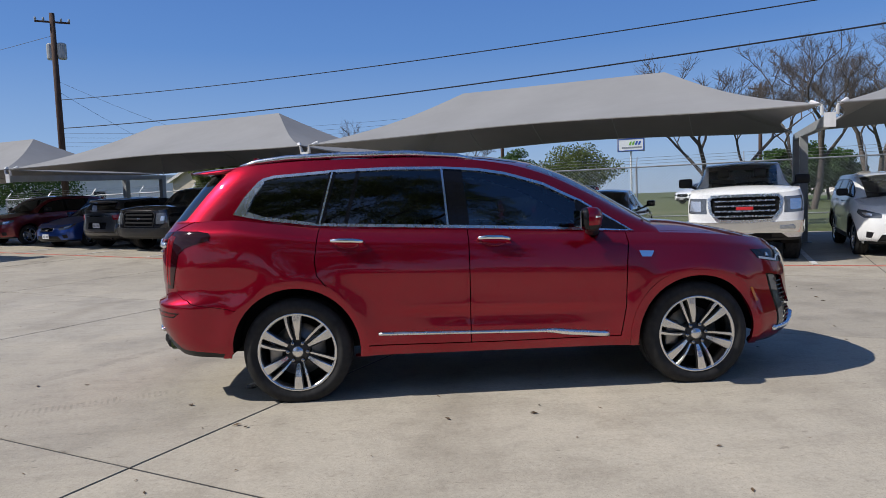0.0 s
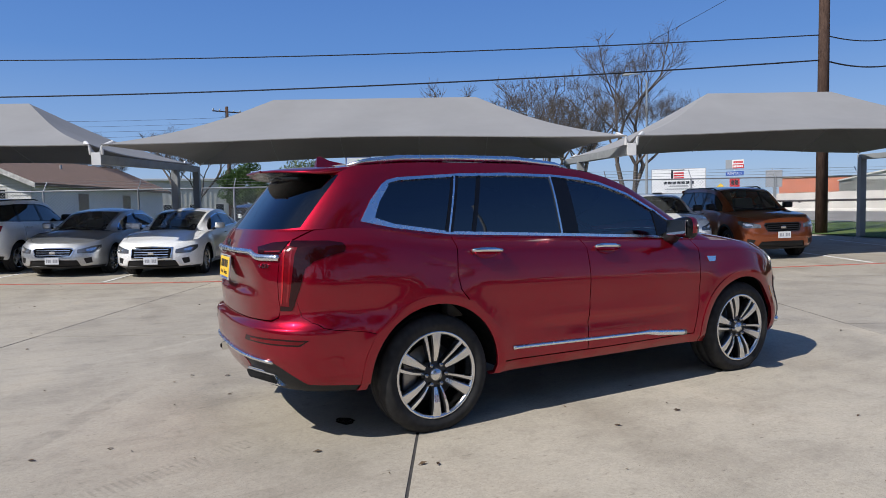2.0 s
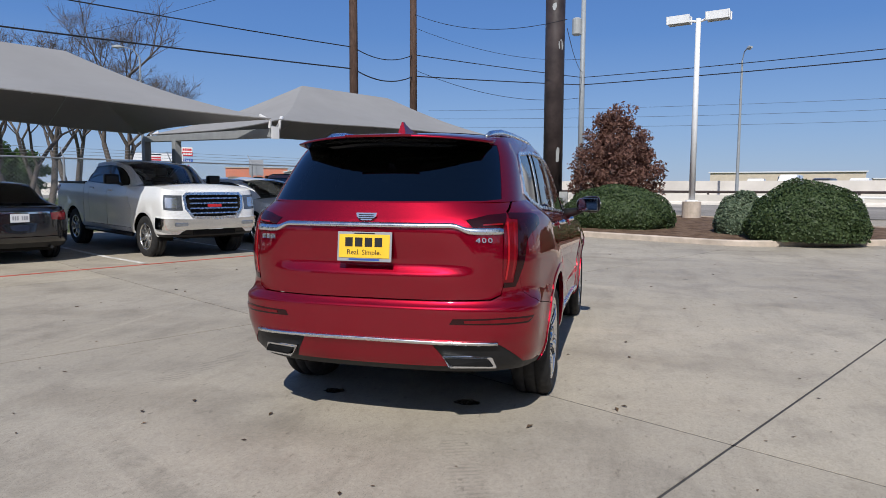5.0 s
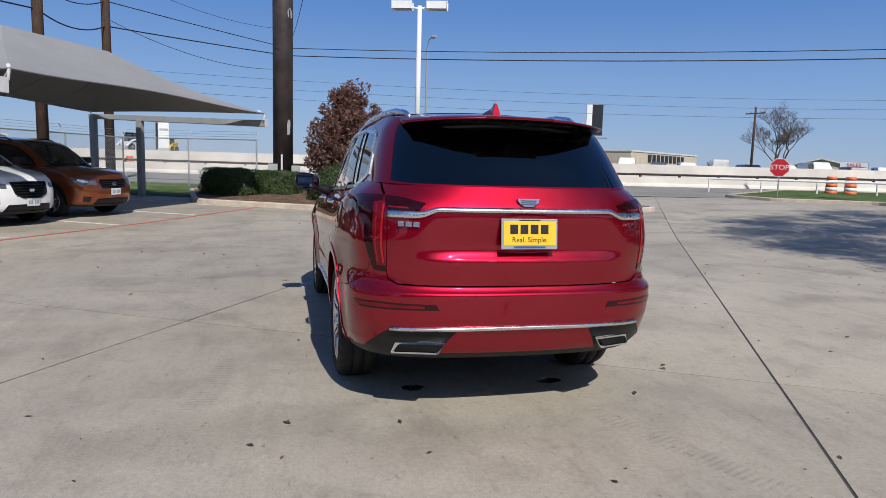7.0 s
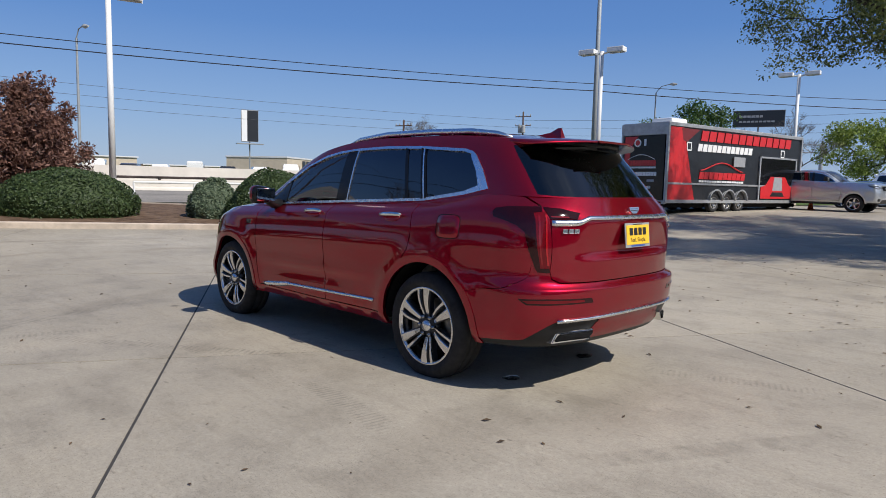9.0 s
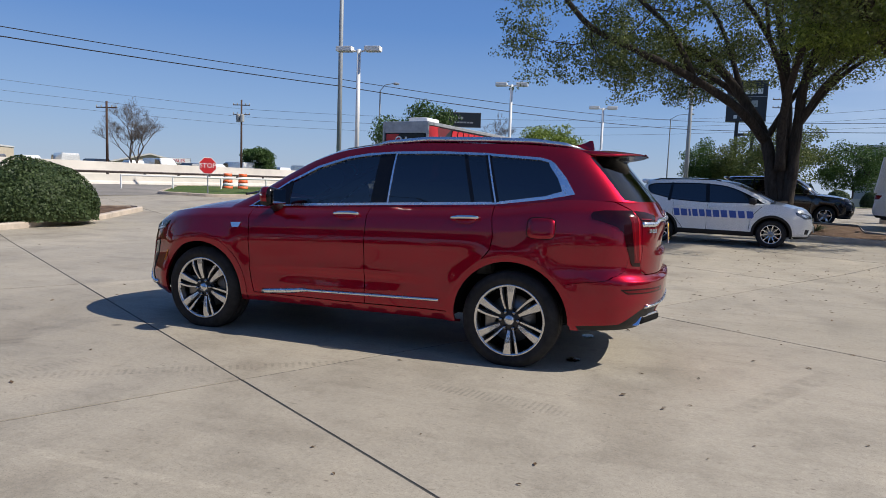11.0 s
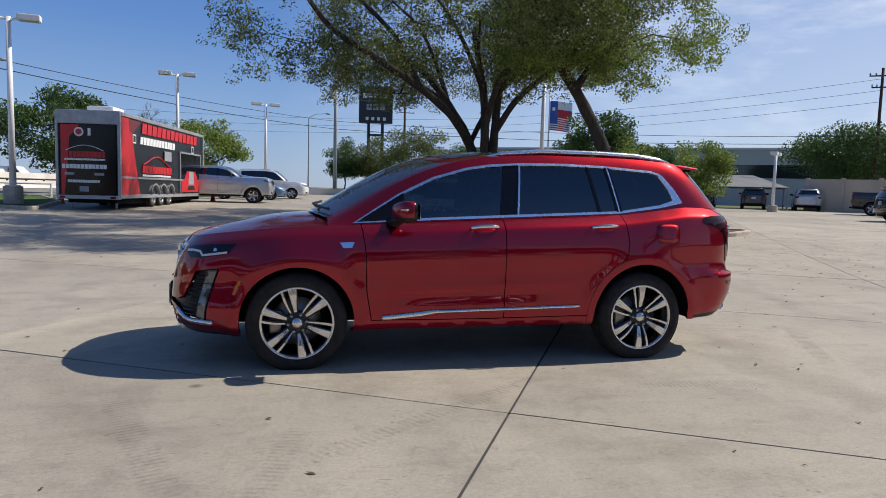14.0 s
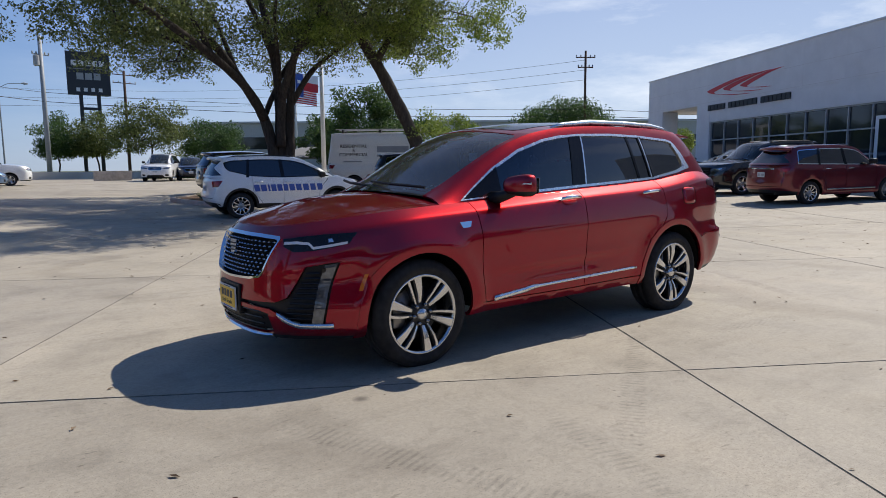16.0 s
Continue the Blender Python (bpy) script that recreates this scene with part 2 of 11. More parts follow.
    h = m.mix(0.5, m.noise(9.0, 5, 0.6, v), fine)
    m.bump(h, 0.35, 0.006)
    return m.mat


def ground_material(name, a, b, c, s1, s2, bump=0.5):
    m = Nodes(name)
    v = m.world_coords()
    base = m.ramp(m.noise(s1, 7, 0.65, v), [(0.32, a), (0.55, b), (0.75, c)])
    fine = m.ramp(m.noise(s2, 4, 0.7, v), [(0.25, (0.55,) * 3), (0.75, (1.3,) * 3)])
    m.set(Base_Color=m.mix(0.85, base, fine, "MULTIPLY"), Roughness=0.92, Specular_IOR_Level=0.2)
    m.bump(m.noise(s2, 4, 0.7, v), bump, 0.03)
    return m.mat


def leaf_material(name, dark, light, rough=0.55):
    m = Nodes(name)
    geo = m.node("ShaderNodeNewGeometry")
    base = m.ramp(geo.outputs["Random Per Island"], [(0.0, dark), (0.55, tuple((p + q) / 2 for p, q in zip(dark, light))), (1.0, light)])
    m.set(Base_Color=base, Roughness=rough, Specular_IOR_Level=0.35)
    tl = m.node("ShaderNodeBsdfTranslucent")
    m.link(base, tl.inputs["Color"])
    mx = m.node("ShaderNodeMixShader", Fac=0.32)
    m.link(m.bsdf.outputs["BSDF"], mx.inputs[1])
    m.link(tl.outputs["BSDF"], mx.inputs[2])
    m.link(mx.outputs["Shader"], m.out.inputs["Surface"])
    return m.mat


def bark_material(name, a, b):
    m = Nodes(name)
    v = m.coords((1, 1, 0.22))
    n = m.noise(14.0, 8, 0.7, v)
    m.set(Base_Color=m.ramp(n, [(0.3, a), (0.7, b)]), Roughness=0.9, Specular_IOR_Level=0.2)
    m.bump(n, 0.8, 0.03)
    return m.mat


def roof_material(name, a, b):
    m = Nodes(name)
    br = m.node("ShaderNodeTexBrick", Scale=3.2)
    br.inputs["Color1"].default_value = (*a, 1)
    br.inputs["Color2"].default_value = (*b, 1)
    br.inputs["Mortar"].default_value = (*(c * 0.5 for c in a), 1)
    m.link(m.coords((1, 1, 1)), br.inputs["Vector"])
    m.set(Base_Color=br.outputs["Color"], Roughness=0.9)
    return m.mat


M = {}
M["concrete"] = concrete_material()
M["joint"] = plain("joint_sealant", (0.055, 0.05, 0.045), 0.8, vary=0.3, scale=9)
M["kerb"] = plain("kerb_concrete", (0.50, 0.42, 0.34), 0.85, vary=0.25, scale=3, bump=0.3)
M["mulch"] = ground_material("mulch_bed", (0.075, 0.045, 0.028), (0.17, 0.11, 0.07), (0.27, 0.19, 0.13), 3.0, 22.0, 0.9)
M["grass"] = ground_material("mown_grass", (0.055, 0.085, 0.022), (0.10, 0.15, 0.04), (0.20, 0.20, 0.085), 0.7, 30.0, 0.8)
M["field"] = ground_material("rough_field", (0.075, 0.095, 0.035), (0.13, 0.15, 0.065), (0.24, 0.22, 0.13), 0.12, 6.0, 0.4)
M["asphalt"] = ground_material("road_surface", (0.22, 0.20, 0.175), (0.30, 0.275, 0.24), (0.36, 0.33, 0.29), 0.3, 18.0, 0.3)
M["barrier"] = plain("barrier_concrete", (0.66, 0.61, 0.54), 0.85, vary=0.2, scale=0.35)
M["white_paint"] = plain("white_line_paint", (0.62, 0.60, 0.56), 0.75, vary=0.35, scale=5)
M["red_paint"] = plain("red_line_paint", (0.50, 0.115, 0.075), 0.75, vary=0.4, scale=6)
M["fabric"] = plain("canopy_fabric", (0.275, 0.270, 0.263), 0.9, spec=0.15, vary=0.08, scale=0.6, bump=0.05)
M["galv"] = plain("galvanised_steel", (0.40, 0.41, 0.42), 0.5, metal=0.55, vary=0.2, scale=4)
M["steel_grey"] = plain("grey_painted_steel", (0.30, 0.31, 0.31), 0.55, metal=0.1, vary=0.15, scale=3)
M["bracket"] = plain("white_bracket_steel", (0.68, 0.67, 0.65), 0.5, vary=0.1)
M["pole_dark"] = plain("dark_painted_pole", (0.045, 0.032, 0.030), 0.55, spec=0.4, vary=0.4, scale=1.6, tint=(0.075, 0.055, 0.05))
M["pole_wood"] = bark_material("creosoted_pole", (0.05, 0.03, 0.022), (0.12, 0.075, 0.055))
M["pole_grey"] = plain("grey_pole", (0.30, 0.32, 0.33), 0.6, metal=0.1, vary=0.12)
M["pole_white"] = plain("white_pole", (0.76, 0.76, 0.74), 0.45, vary=0.06)
M["wire"] = plain("black_cable", (0.015, 0.015, 0.018), 0.6)
M["mesh"] = plain("chain_link_wire", (0.42, 0.43, 0.43), 0.5, metal=0.5)
M["white_wall"] = plain("white_wall_paint", (0.74, 0.74, 0.73), 0.7, vary=0.08, scale=0.8)
M["siding"] = plain("white_siding", (0.70, 0.70, 0.67), 0.65, vary=0.1, scale=1.2)
M["tan_wall"] = plain("tan_stucco", (0.55, 0.47, 0.36), 0.85, vary=0.12, scale=0.8)
M["metal_wall"] = plain("ribbed_metal_wall", (0.50, 0.49, 0.45), 0.55, metal=0.2, vary=0.1)
M["roof_brown"] = roof_material("brown_shingle", (0.20, 0.125, 0.085), (0.27, 0.175, 0.12))
M["roof_white"] = plain("pale_metal_roof", (0.62, 0.62, 0.62), 0.5, vary=0.08)
M["dark_glass"] = plain("dark_window_glass", (0.02, 0.025, 0.03), 0.06, spec=0.8, vary=0.1)
M["black"] = plain("black_paint", (0.015, 0.015, 0.016), 0.45, vary=0.2)
M["black_satin"] = plain("black_satin_plastic", (0.014, 0.014, 0.015), 0.45, spec=0.3, vary=0.2, scale=12)
M["sign_black"] = plain("black_sign_face", (0.018, 0.020, 0.024), 0.35, vary=0.15)
M["coral"] = plain("faded_coral_paint", (0.62, 0.20, 0.11), 0.7, vary=0.12, scale=0.4)
M["orange"] = plain("orange_plastic", (0.85, 0.16, 0.05), 0.5, vary=0.1)
M["sign_red"] = plain("red_sign_face", (0.55, 0.02, 0.025), 0.4, vary=0.08)
M["sign_white"] = plain("white_sign_face", (0.78, 0.78, 0.77), 0.5, vary=0.05)
M["sign_blue"] = plain("blue_graphic", (0.03, 0.09, 0.38), 0.4, vary=0.1)
M["sign_green"] = plain("green_graphic", (0.20, 0.45, 0.05), 0.4, vary=0.1)
M["sign_yellow"] = plain("yellow_graphic", (0.85, 0.55, 0.03), 0.45, vary=0.05)
M["bar_grey"] = plain("grey_graphic", (0.30, 0.31, 0.33), 0.5, vary=0.1)
M["box_grey"] = plain("grey_utility_box", (0.36, 0.37, 0.36), 0.5, vary=0.1)
M["oak_leaf"] = leaf_material("oak_leaves", (0.063, 0.087, 0.022), (0.196, 0.231, 0.070))
M["oak_spring"] = leaf_material("spring_oak_leaves", (0.098, 0.150, 0.023), (0.325, 0.403, 0.085))
M["tree_leaf"] = leaf_material("tree_leaves", (0.035, 0.075, 0.018), (0.10, 0.17, 0.045))
M["hedge_leaf"] = leaf_material("hedge_leaves", (0.030, 0.055, 0.018), (0.095, 0.135, 0.05))
M["sage_leaf"] = leaf_material("grey_green_leaves", (0.09, 0.13, 0.075), (0.20, 0.25, 0.155))
M["conifer_leaf"] = leaf_material("rust_brown_foliage", (0.10, 0.048, 0.036), (0.28, 0.15, 0.11))
M["blade_leaf"] = leaf_material("strap_leaves", (0.05, 0.07, 0.03), (0.17, 0.20, 0.10))
M["dry_leaf"] = leaf_material("fallen_leaf", (0.075, 0.05, 0.03), (0.21, 0.14, 0.08))
M["bark"] = bark_material("oak_bark", (0.028, 0.023, 0.020), (0.085, 0.072, 0.062))
M["bark_pale"] = bark_material("pale_bark", (0.070, 0.058, 0.050), (0.17, 0.145, 0.125))

# ---- building helpers ----


def mesh_from(bm, name, smooth=False):
    me = bpy.data.meshes.new(name)
    bm.to_mesh(me)
    bm.free()
    if smooth:
        for p in me.polygons:
            p.use_smooth = True
    return me


def part(name, bm, material, parent, label="", smooth=False):
    """One mesh object under a thing or under a part."""
    me = mesh_from(bm, name, smooth)
    me.materials.append(material)
    ob = new(name, me)
    ob.parent = parent
    if label:
        ob["label"] = label
    return ob


def thing(name, label, category, group="", kind="", at=None):
    ob = new(name)
    ob.empty_display_size = 0.2
    if at is not None:
        ob.matrix_world = at
    return tagged(ob, label, category, group, kind)


def solo(name, bm, material, label, category, group="", kind="", at=None, smooth=False):
    """A thing of one mesh."""
    me = mesh_from(bm, name, smooth)
    me.materials.append(material)
    ob = new(name, me)
    if at is not None:
        ob.matrix_world = at
    return tagged(ob, label, category, group, kind)


def add_box(bm, lo, hi, bevel=0.0, m=None):
    geom = bmesh.ops.create_cube(bm, size=1.0)["verts"]
    c = [(a + b) / 2 for a, b in zip(lo, hi)]
    s = [abs(b - a) for a, b in zip(lo, hi)]
    for v in geom:
        v.co = Vector((v.co.x * s[0] + c[0], v.co.y * s[1] + c[1], v.co.z * s[2] + c[2]))
        if m is not None:
            v.co = m @ v.co
    if bevel:
        edges = list({e for v in geom for e in v.link_edges})
        bmesh.ops.bevel(bm, geom=edges, offset=bevel, segments=2, affect="EDGES", profile=0.6)
    return bm


def box(lo, hi, bevel=0.0, m=None):
    return add_box(bmesh.new(), lo, hi, bevel, m)


def add_tube(bm, points, radii, sides=8, caps=True):
    """A tube along points, of one radius or one a point."""
    pts = [Vector(p) for p in points]
    if isinstance(radii, (int, float)):
        radii = [radii] * len(pts)
    rings = []
    for i, p in enumerate(pts):
        d = (pts[min(i + 1, len(pts) - 1)] - pts[max(i - 1, 0)])
        d = d.normalized() if d.length > 1e-9 else Vector((0, 0, 1))
        a = d.cross(Vector((0.31, 0.17, 0.93)))
        if a.length < 1e-3:
            a = d.cross(Vector((1, 0, 0)))
        a.normalize()
        b = d.cross(a)
        rings.append([bm.verts.new(p + (a * math.cos(k) + b * math.sin(k)) * radii[i]) for k in (2 * math.pi * j / sides for j in range(sides))])
    for r, q in zip(rings, rings[1:]):
        for j in range(sides):
            bm.faces.new((r[j], r[(j + 1) % sides], q[(j + 1) % sides], q[j]))
    if caps and sides > 2:
        bm.faces.new(rings[0][::-1])
        bm.faces.new(rings[-1])
    return bm


def tube(points, radii, sides=8, caps=True):
    return add_tube(bmesh.new(), points, radii, sides, caps)


def prism(outline, lo, hi, axis=2):
    """A flat outline pushed out along an axis from lo to hi."""
    bm = bmesh.new()

    def at(u, v, w):
        return {2: (u, v, w), 1: (u, w, v), 0: (w, u, v)}[axis]
    a = [bm.verts.new(at(u, v, lo)) for u, v in outline]
    b = [bm.verts.new(at(u, v, hi)) for u, v in outline]
    bm.faces.new(a)
    bm.faces.new(b[::-1])
    for i in range(len(a)):
        j = (i + 1) % len(a)
        bm.faces.new((a[j], a[i], b[i], b[j]))
    bmesh.ops.recalc_face_normals(bm, faces=bm.faces)
    return bm


def text_part(name, words, size, material, parent, m, label="", depth=0.004, align="CENTER", sx=1.0, spacing=1.0):
    """Lettering as a mesh, lying in its own x-y plane at the pose m."""
    cu = bpy.data.curves.new(name, "FONT")
    cu.body, cu.size, cu.align_x, cu.align_y, cu.extrude = words, size, align, "CENTER", depth
    cu.resolution_u = 3
    cu.space_character = spacing
    ob = bpy.data.objects.new(name, cu)
    me = bpy.data.meshes.new_from_object(ob)
    bpy.data.objects.remove(ob)
    me.transform(m @ Matrix.Diagonal((sx, 1, 1, 1)))
    me.materials.append(material)
    t = new(name, me)
    t.parent = parent
    if label:
        t["label"] = label
    return t


def smooth_step(a, b, x):
    t = min(1.0, max(0.0, (x - a) / (b - a)))
    return t * t * (3 - 2 * t)


def ground_z(x, y):
    """The lot is dished: level in the middle, rising a little towards its edges."""
    r = math.hypot(x, y)
    ks = ((10, 0.0), (14, 0.08), (18, 0.20), (22, 0.31), (26, 0.41), (34, 0.50), (45, 0.60), (60, 0.64))
    if r <= ks[0][0]:
        return 0.0
    for (a, u), (b, v) in zip(ks, ks[1:]):
        if r < b:
            return u + (v - u) * (r - a) / (b - a)
    return ks[-1][1]


# the parking row's own frame: s along the row, d away from the drive
ROW_AT, ROW_TURN = Vector((6.87, 5.84, 0)), radians(-26.2)
ROW = Matrix.Translation(ROW_AT) @ Matrix.Rotation(ROW_TURN, 4, "Z")


def row(s, d, z=0.0):
    return ROW @ Vector((s, d, z))


# ---- ground ----
GRID_TURN = radians(-29.6)
GRID = Matrix.Translation((0.14, 2.11, 0)) @ Matrix.Rotation(GRID_TURN, 4, "Z")
SLAB = 4.71


def build_ground():
    bm = bmesh.new()
    rings = [0, 6, 10, 14, 18, 22, 26, 30, 34, 38, 42, 45, 50, 60, 80, 120, 200, 400, 900, 2500]
    n = 72
    prev = None
    for r in rings:
        if r == 0:
            cur = [bm.verts.new((0, 0, -0.03))]
        else:
            cur = [bm.verts.new((r * math.cos(2 * math.pi * k / n), r * math.sin(2 * math.pi * k / n), ground_z(r, 0) - 0.035)) for k in range(n)]
        if prev is not None:
            for k in range(n):
                if len(prev) == 1:
                    bm.faces.new((prev[0], cur[k], cur[(k + 1) % n]))
                else:
                    bm.faces.new((prev[k], cur[k], cur[(k + 1) % n], prev[(k + 1) % n]))
        prev = cur
    solo("ground", bm, M["field"], "dry grassy land round the paved lot", "ground", kind="structure", smooth=True)


build_ground()


def sheet(name, outline, z, material, label, category, step=None):
    """A level sheet that follows the land, 2 cm thick."""
    bm = bmesh.new()
    top = [bm.verts.new((x, y, z + ground_z(x, y))) for x, y in outline]
    bm.faces.new(top)
    r = bmesh.ops.extrude_face_region(bm, geom=list(bm.faces))
    for v in r["geom"]:
        if isinstance(v, bmesh.types.BMVert):
            v.co.z -= 0.06
    bmesh.ops.recalc_face_normals(bm, faces=bm.faces)
    return solo(name, bm, material, label, category, kind="structure")


def band(name, p, q, half, z, material, label, category, n=24):
    """A long strip from p to q that follows the land."""
    bm = bmesh.new()
    p, q = Vector(p), Vector(q)
    side = Vector((-(q - p).y, (q - p).x)).normalized() * half
    last = None
    for i in range(n + 1):
        c = p.lerp(q, i / n)
        a, b = c + side, c - side
        cur = (bm.verts.new((a.x, a.y, ground_z(a.x, a.y) + z)), bm.verts.new((b.x, b.y, ground_z(b.x, b.y) + z)))
        if last:
            bm.faces.new((last[0], last[1], cur[1], cur[0]))
        last = cur
    bmesh.ops.recalc_face_normals(bm, faces=bm.faces)
    return solo(name, bm, material, label, category, kind="structure", smooth=True)


# ---- kerbed beds at the lot's edges ----


def kerbed_bed(name, corners, fill, label, h=0.14, wide=0.16):
    """A planting bed: a kerb of cast concrete round a low fill."""
    c = Vector((sum(p[0] for p in corners) / len(corners), sum(p[1] for p in corners) / len(corners)))
    bm = bmesh.new()
    out, inn = [], []
    m = len(corners)
    for i in range(m):
        a, b, d = (Vector(corners[(i + k) % m]) for k in (-1, 0, 1))
        for k in range(4):
            t = k / 4
            # rounded corners
            e1, e2 = b + (a - b).normalized() * 0.6, b + (d - b).normalized() * 0.6
            w = e1.lerp(b, t).lerp(b.lerp(e2, t), t)
            inward = (c - w).normalized() * wide
            out.append(w)
            inn.append(w + inward)
    z0 = [ground_z(p.x, p.y) for p in out]
    lev = []
    for pts, dz in ((out, -0.05), (out, h - 0.03), ([p.lerp(q, 0.18) for p, q in zip(out, inn)], h), (inn, h), (inn, -0.05)):
        lev.append([bm.verts.new((p.x, p.y, z + dz)) for p, z in zip(pts, z0)])
    n = len(out)
    for a, b in zip(lev, lev[1:]):
        for i in range(n):
            bm.faces.new((a[i], a[(i + 1) % n], b[(i + 1) % n], b[i]))
    bmesh.ops.recalc_face_normals(bm, faces=bm.faces)
    bed = thing(name, label, "planting bed", kind="structure")
    part("kerb", bm, M["kerb"], bed, "pale stained concrete kerb")
    bm = bmesh.new()
    vs = [bm.verts.new((p.x, p.y, z + h - 0.04)) for p, z in zip(inn, z0)]
    mid = bm.verts.new((c.x, c.y, ground_z(c.x, c.y) + h + 0.02))
    for i in range(n):
        bm.faces.new((vs[i], vs[(i + 1) % n], mid))
    bmesh.ops.recalc_face_normals(bm, faces=bm.faces)
    part("soil", bm, fill, bed)
    return bed


# the bed with the hedges, at the far end of the row
kerbed_bed("planting_bed", [(15.0, 3.9), (11.0, -4.2), (11.7, -7.3), (13.5, -10.9), (20.4, -4.6), (22.6, 2.0), (19.5, 4.6)], M["mulch"], "kerbed bed of mulch and grass with clipped shrubs")
# the bed under the oaks
kerbed_bed("planting_bed", [(-6.0, -15.4), (-9.4, -13.45), (-12.2, -12.2), (-13.9, -13.3), (-9.8, -15.35), (-8.0, -17.6), (-8.6, -21.0), (-4.6, -22.4), (-2.0, -20.0), (-2.6, -16.9)], M["mulch"], "kerbed bed of mulch under the oak trees")
# the grass island by the street lamp and the trailer
kerbed_bed("planting_bed", [(10.2, -19.6), (12.6, -20.6), (14.7, -21.1), (15.9, -19.9), (17.0, -18.3), (19.6, -17.7), (26.5, -26.8), (23.0, -33.5), (13.5, -30.5), (10.8, -24.5)], M["grass"], "kerbed island of mown grass by the drive")

# the street and the highway beyond
HIGH_A, HIGH_B = Vector((58, 90)), Vector((12, -110))
_hd = (HIGH_B - HIGH_A).normalized()
_hn = Vector((-_hd.y, _hd.x))          # towards the far side
if _hn.x < 0:
    _hn = -_hn
band("road", HIGH_A - _hn * 7.5, HIGH_B - _hn * 7.5, 6.5, 0.02, M["asphalt"], "pale worn frontage road beside the highway", "road")
for _p, _q in ((0.0, 0.465), (0.62, 1.0)):
    band("verge", HIGH_A.lerp(HIGH_B, _p) - _hn * 17.5, HIGH_A.lerp(HIGH_B, _q) - _hn * 17.5, 3.2, 0.03, M["grass"], "mown grass verge along the frontage road", "verge")
band("highway", HIGH_A + _hn * 12, HIGH_B + _hn * 12, 10, 0.25, M["asphalt"], "pale concrete highway behind the barrier", "road")


def barrier(name, off, h, wide):
    bm = bmesh.new()
    prof = [(-wide, 0), (-wide * 0.85, 0.12), (-wide * 0.35, 0.35 * h), (-wide * 0.28, h), (wide * 0.28, h), (wide * 0.35, 0.35 * h), (wide * 0.85, 0.12), (wide, 0)]
    n = 40
    last = None
    for i in range(n + 1):
        c = HIGH_A.lerp(HIGH_B, i / n) + _hn * off
        z = ground_z(c.x, c.y)
        cur = [bm.verts.new((c.x + _hn.x * u, c.y + _hn.y * u, z + v)) for u, v in prof]
        if last:
            for k in range(len(prof) - 1):
                bm.faces.new((last[k], last[k + 1], cur[k + 1], cur[k]))
        last = cur
    bmesh.ops.recalc_face_normals(bm, faces=bm.faces)
    return solo(name, bm, M["barrier"], "long pale concrete traffic barrier beside the highway", "barrier", kind="structure")


barrier("traffic_barrier", 0.0, 0.60, 0.3)


def barrier_rail():
    """A dark steel rail on short posts along the lower barrier's top."""
    t = thing("guard_rail", "dark weathered steel guard rail on the low barrier", "guard rail", kind="structure")
    pts = []
    for i in range(41):
        c = HIGH_A.lerp(HIGH_B, i / 40)
        z = ground_z(c.x, c.y)
        pts.append(Vector((c.x, c.y, z + 0.76)))
    part("rail", tube(pts, 0.075, 6), M["pole_dark"], t)
    bm = bmesh.new()
    for i in range(41):
        for k in range(2):
            c = HIGH_A.lerp(HIGH_B, (i + k * 0.5) / 40.5)
            z = ground_z(c.x, c.y)
            add_box(bm, (c.x - 0.06, c.y - 0.06, z + 0.57), (c.x + 0.06, c.y + 0.06, z + 0.76))
    part("posts", bm, M["pole_dark"], t)["kind"] = "stuff"


barrier_rail()
barrier("traffic_barrier", 9.0, 1.45, 0.35)

# ---- painted lines ----


def stripe(name, a, b, w, material, label):
    a, b = Vector(a[:2]), Vector(b[:2])
    side = Vector((-(b - a).y, (b - a).x)).normalized() * w / 2
    n = max(2, int((b - a).length / 0.8))
    bm = bmesh.new()
    last = None
    for i in range(n + 1):
        c = a.lerp(b, i / n)
        z = ground_z(c.x, c.y)
        cur = [bm.verts.new((c.x + k * side.x, c.y + k * side.y, z + h)) for k, h in ((1, 0.001), (1, 0.007), (-1, 0.007), (-1, 0.001))]
        if last:
            for k in range(3):
                bm.faces.new((last[k], last[k + 1], cur[k + 1], cur[k]))
        last = cur
    bmesh.ops.recalc_face_normals(bm, faces=bm.faces)
    return solo(name, bm, material, label, "painted line", group="painted lines", kind="structure")


stripe("fire_lane_line", row(-34, -0.3), row(11.0, -0.3), 0.09, M["red_paint"], "worn red line painted along the parking row")
for k in range(-12, 4):
    s = k * 2.72 + 2.5
    stripe("bay_line", row(s, -0.15), row(s, 5.6), 0.10, M["white_paint"], "faded white line between two parking bays")

# ---- shade canopies ----
CORNER_Z, RIDGE_Z, DEPTH = 2.86, 4.22, 6.1


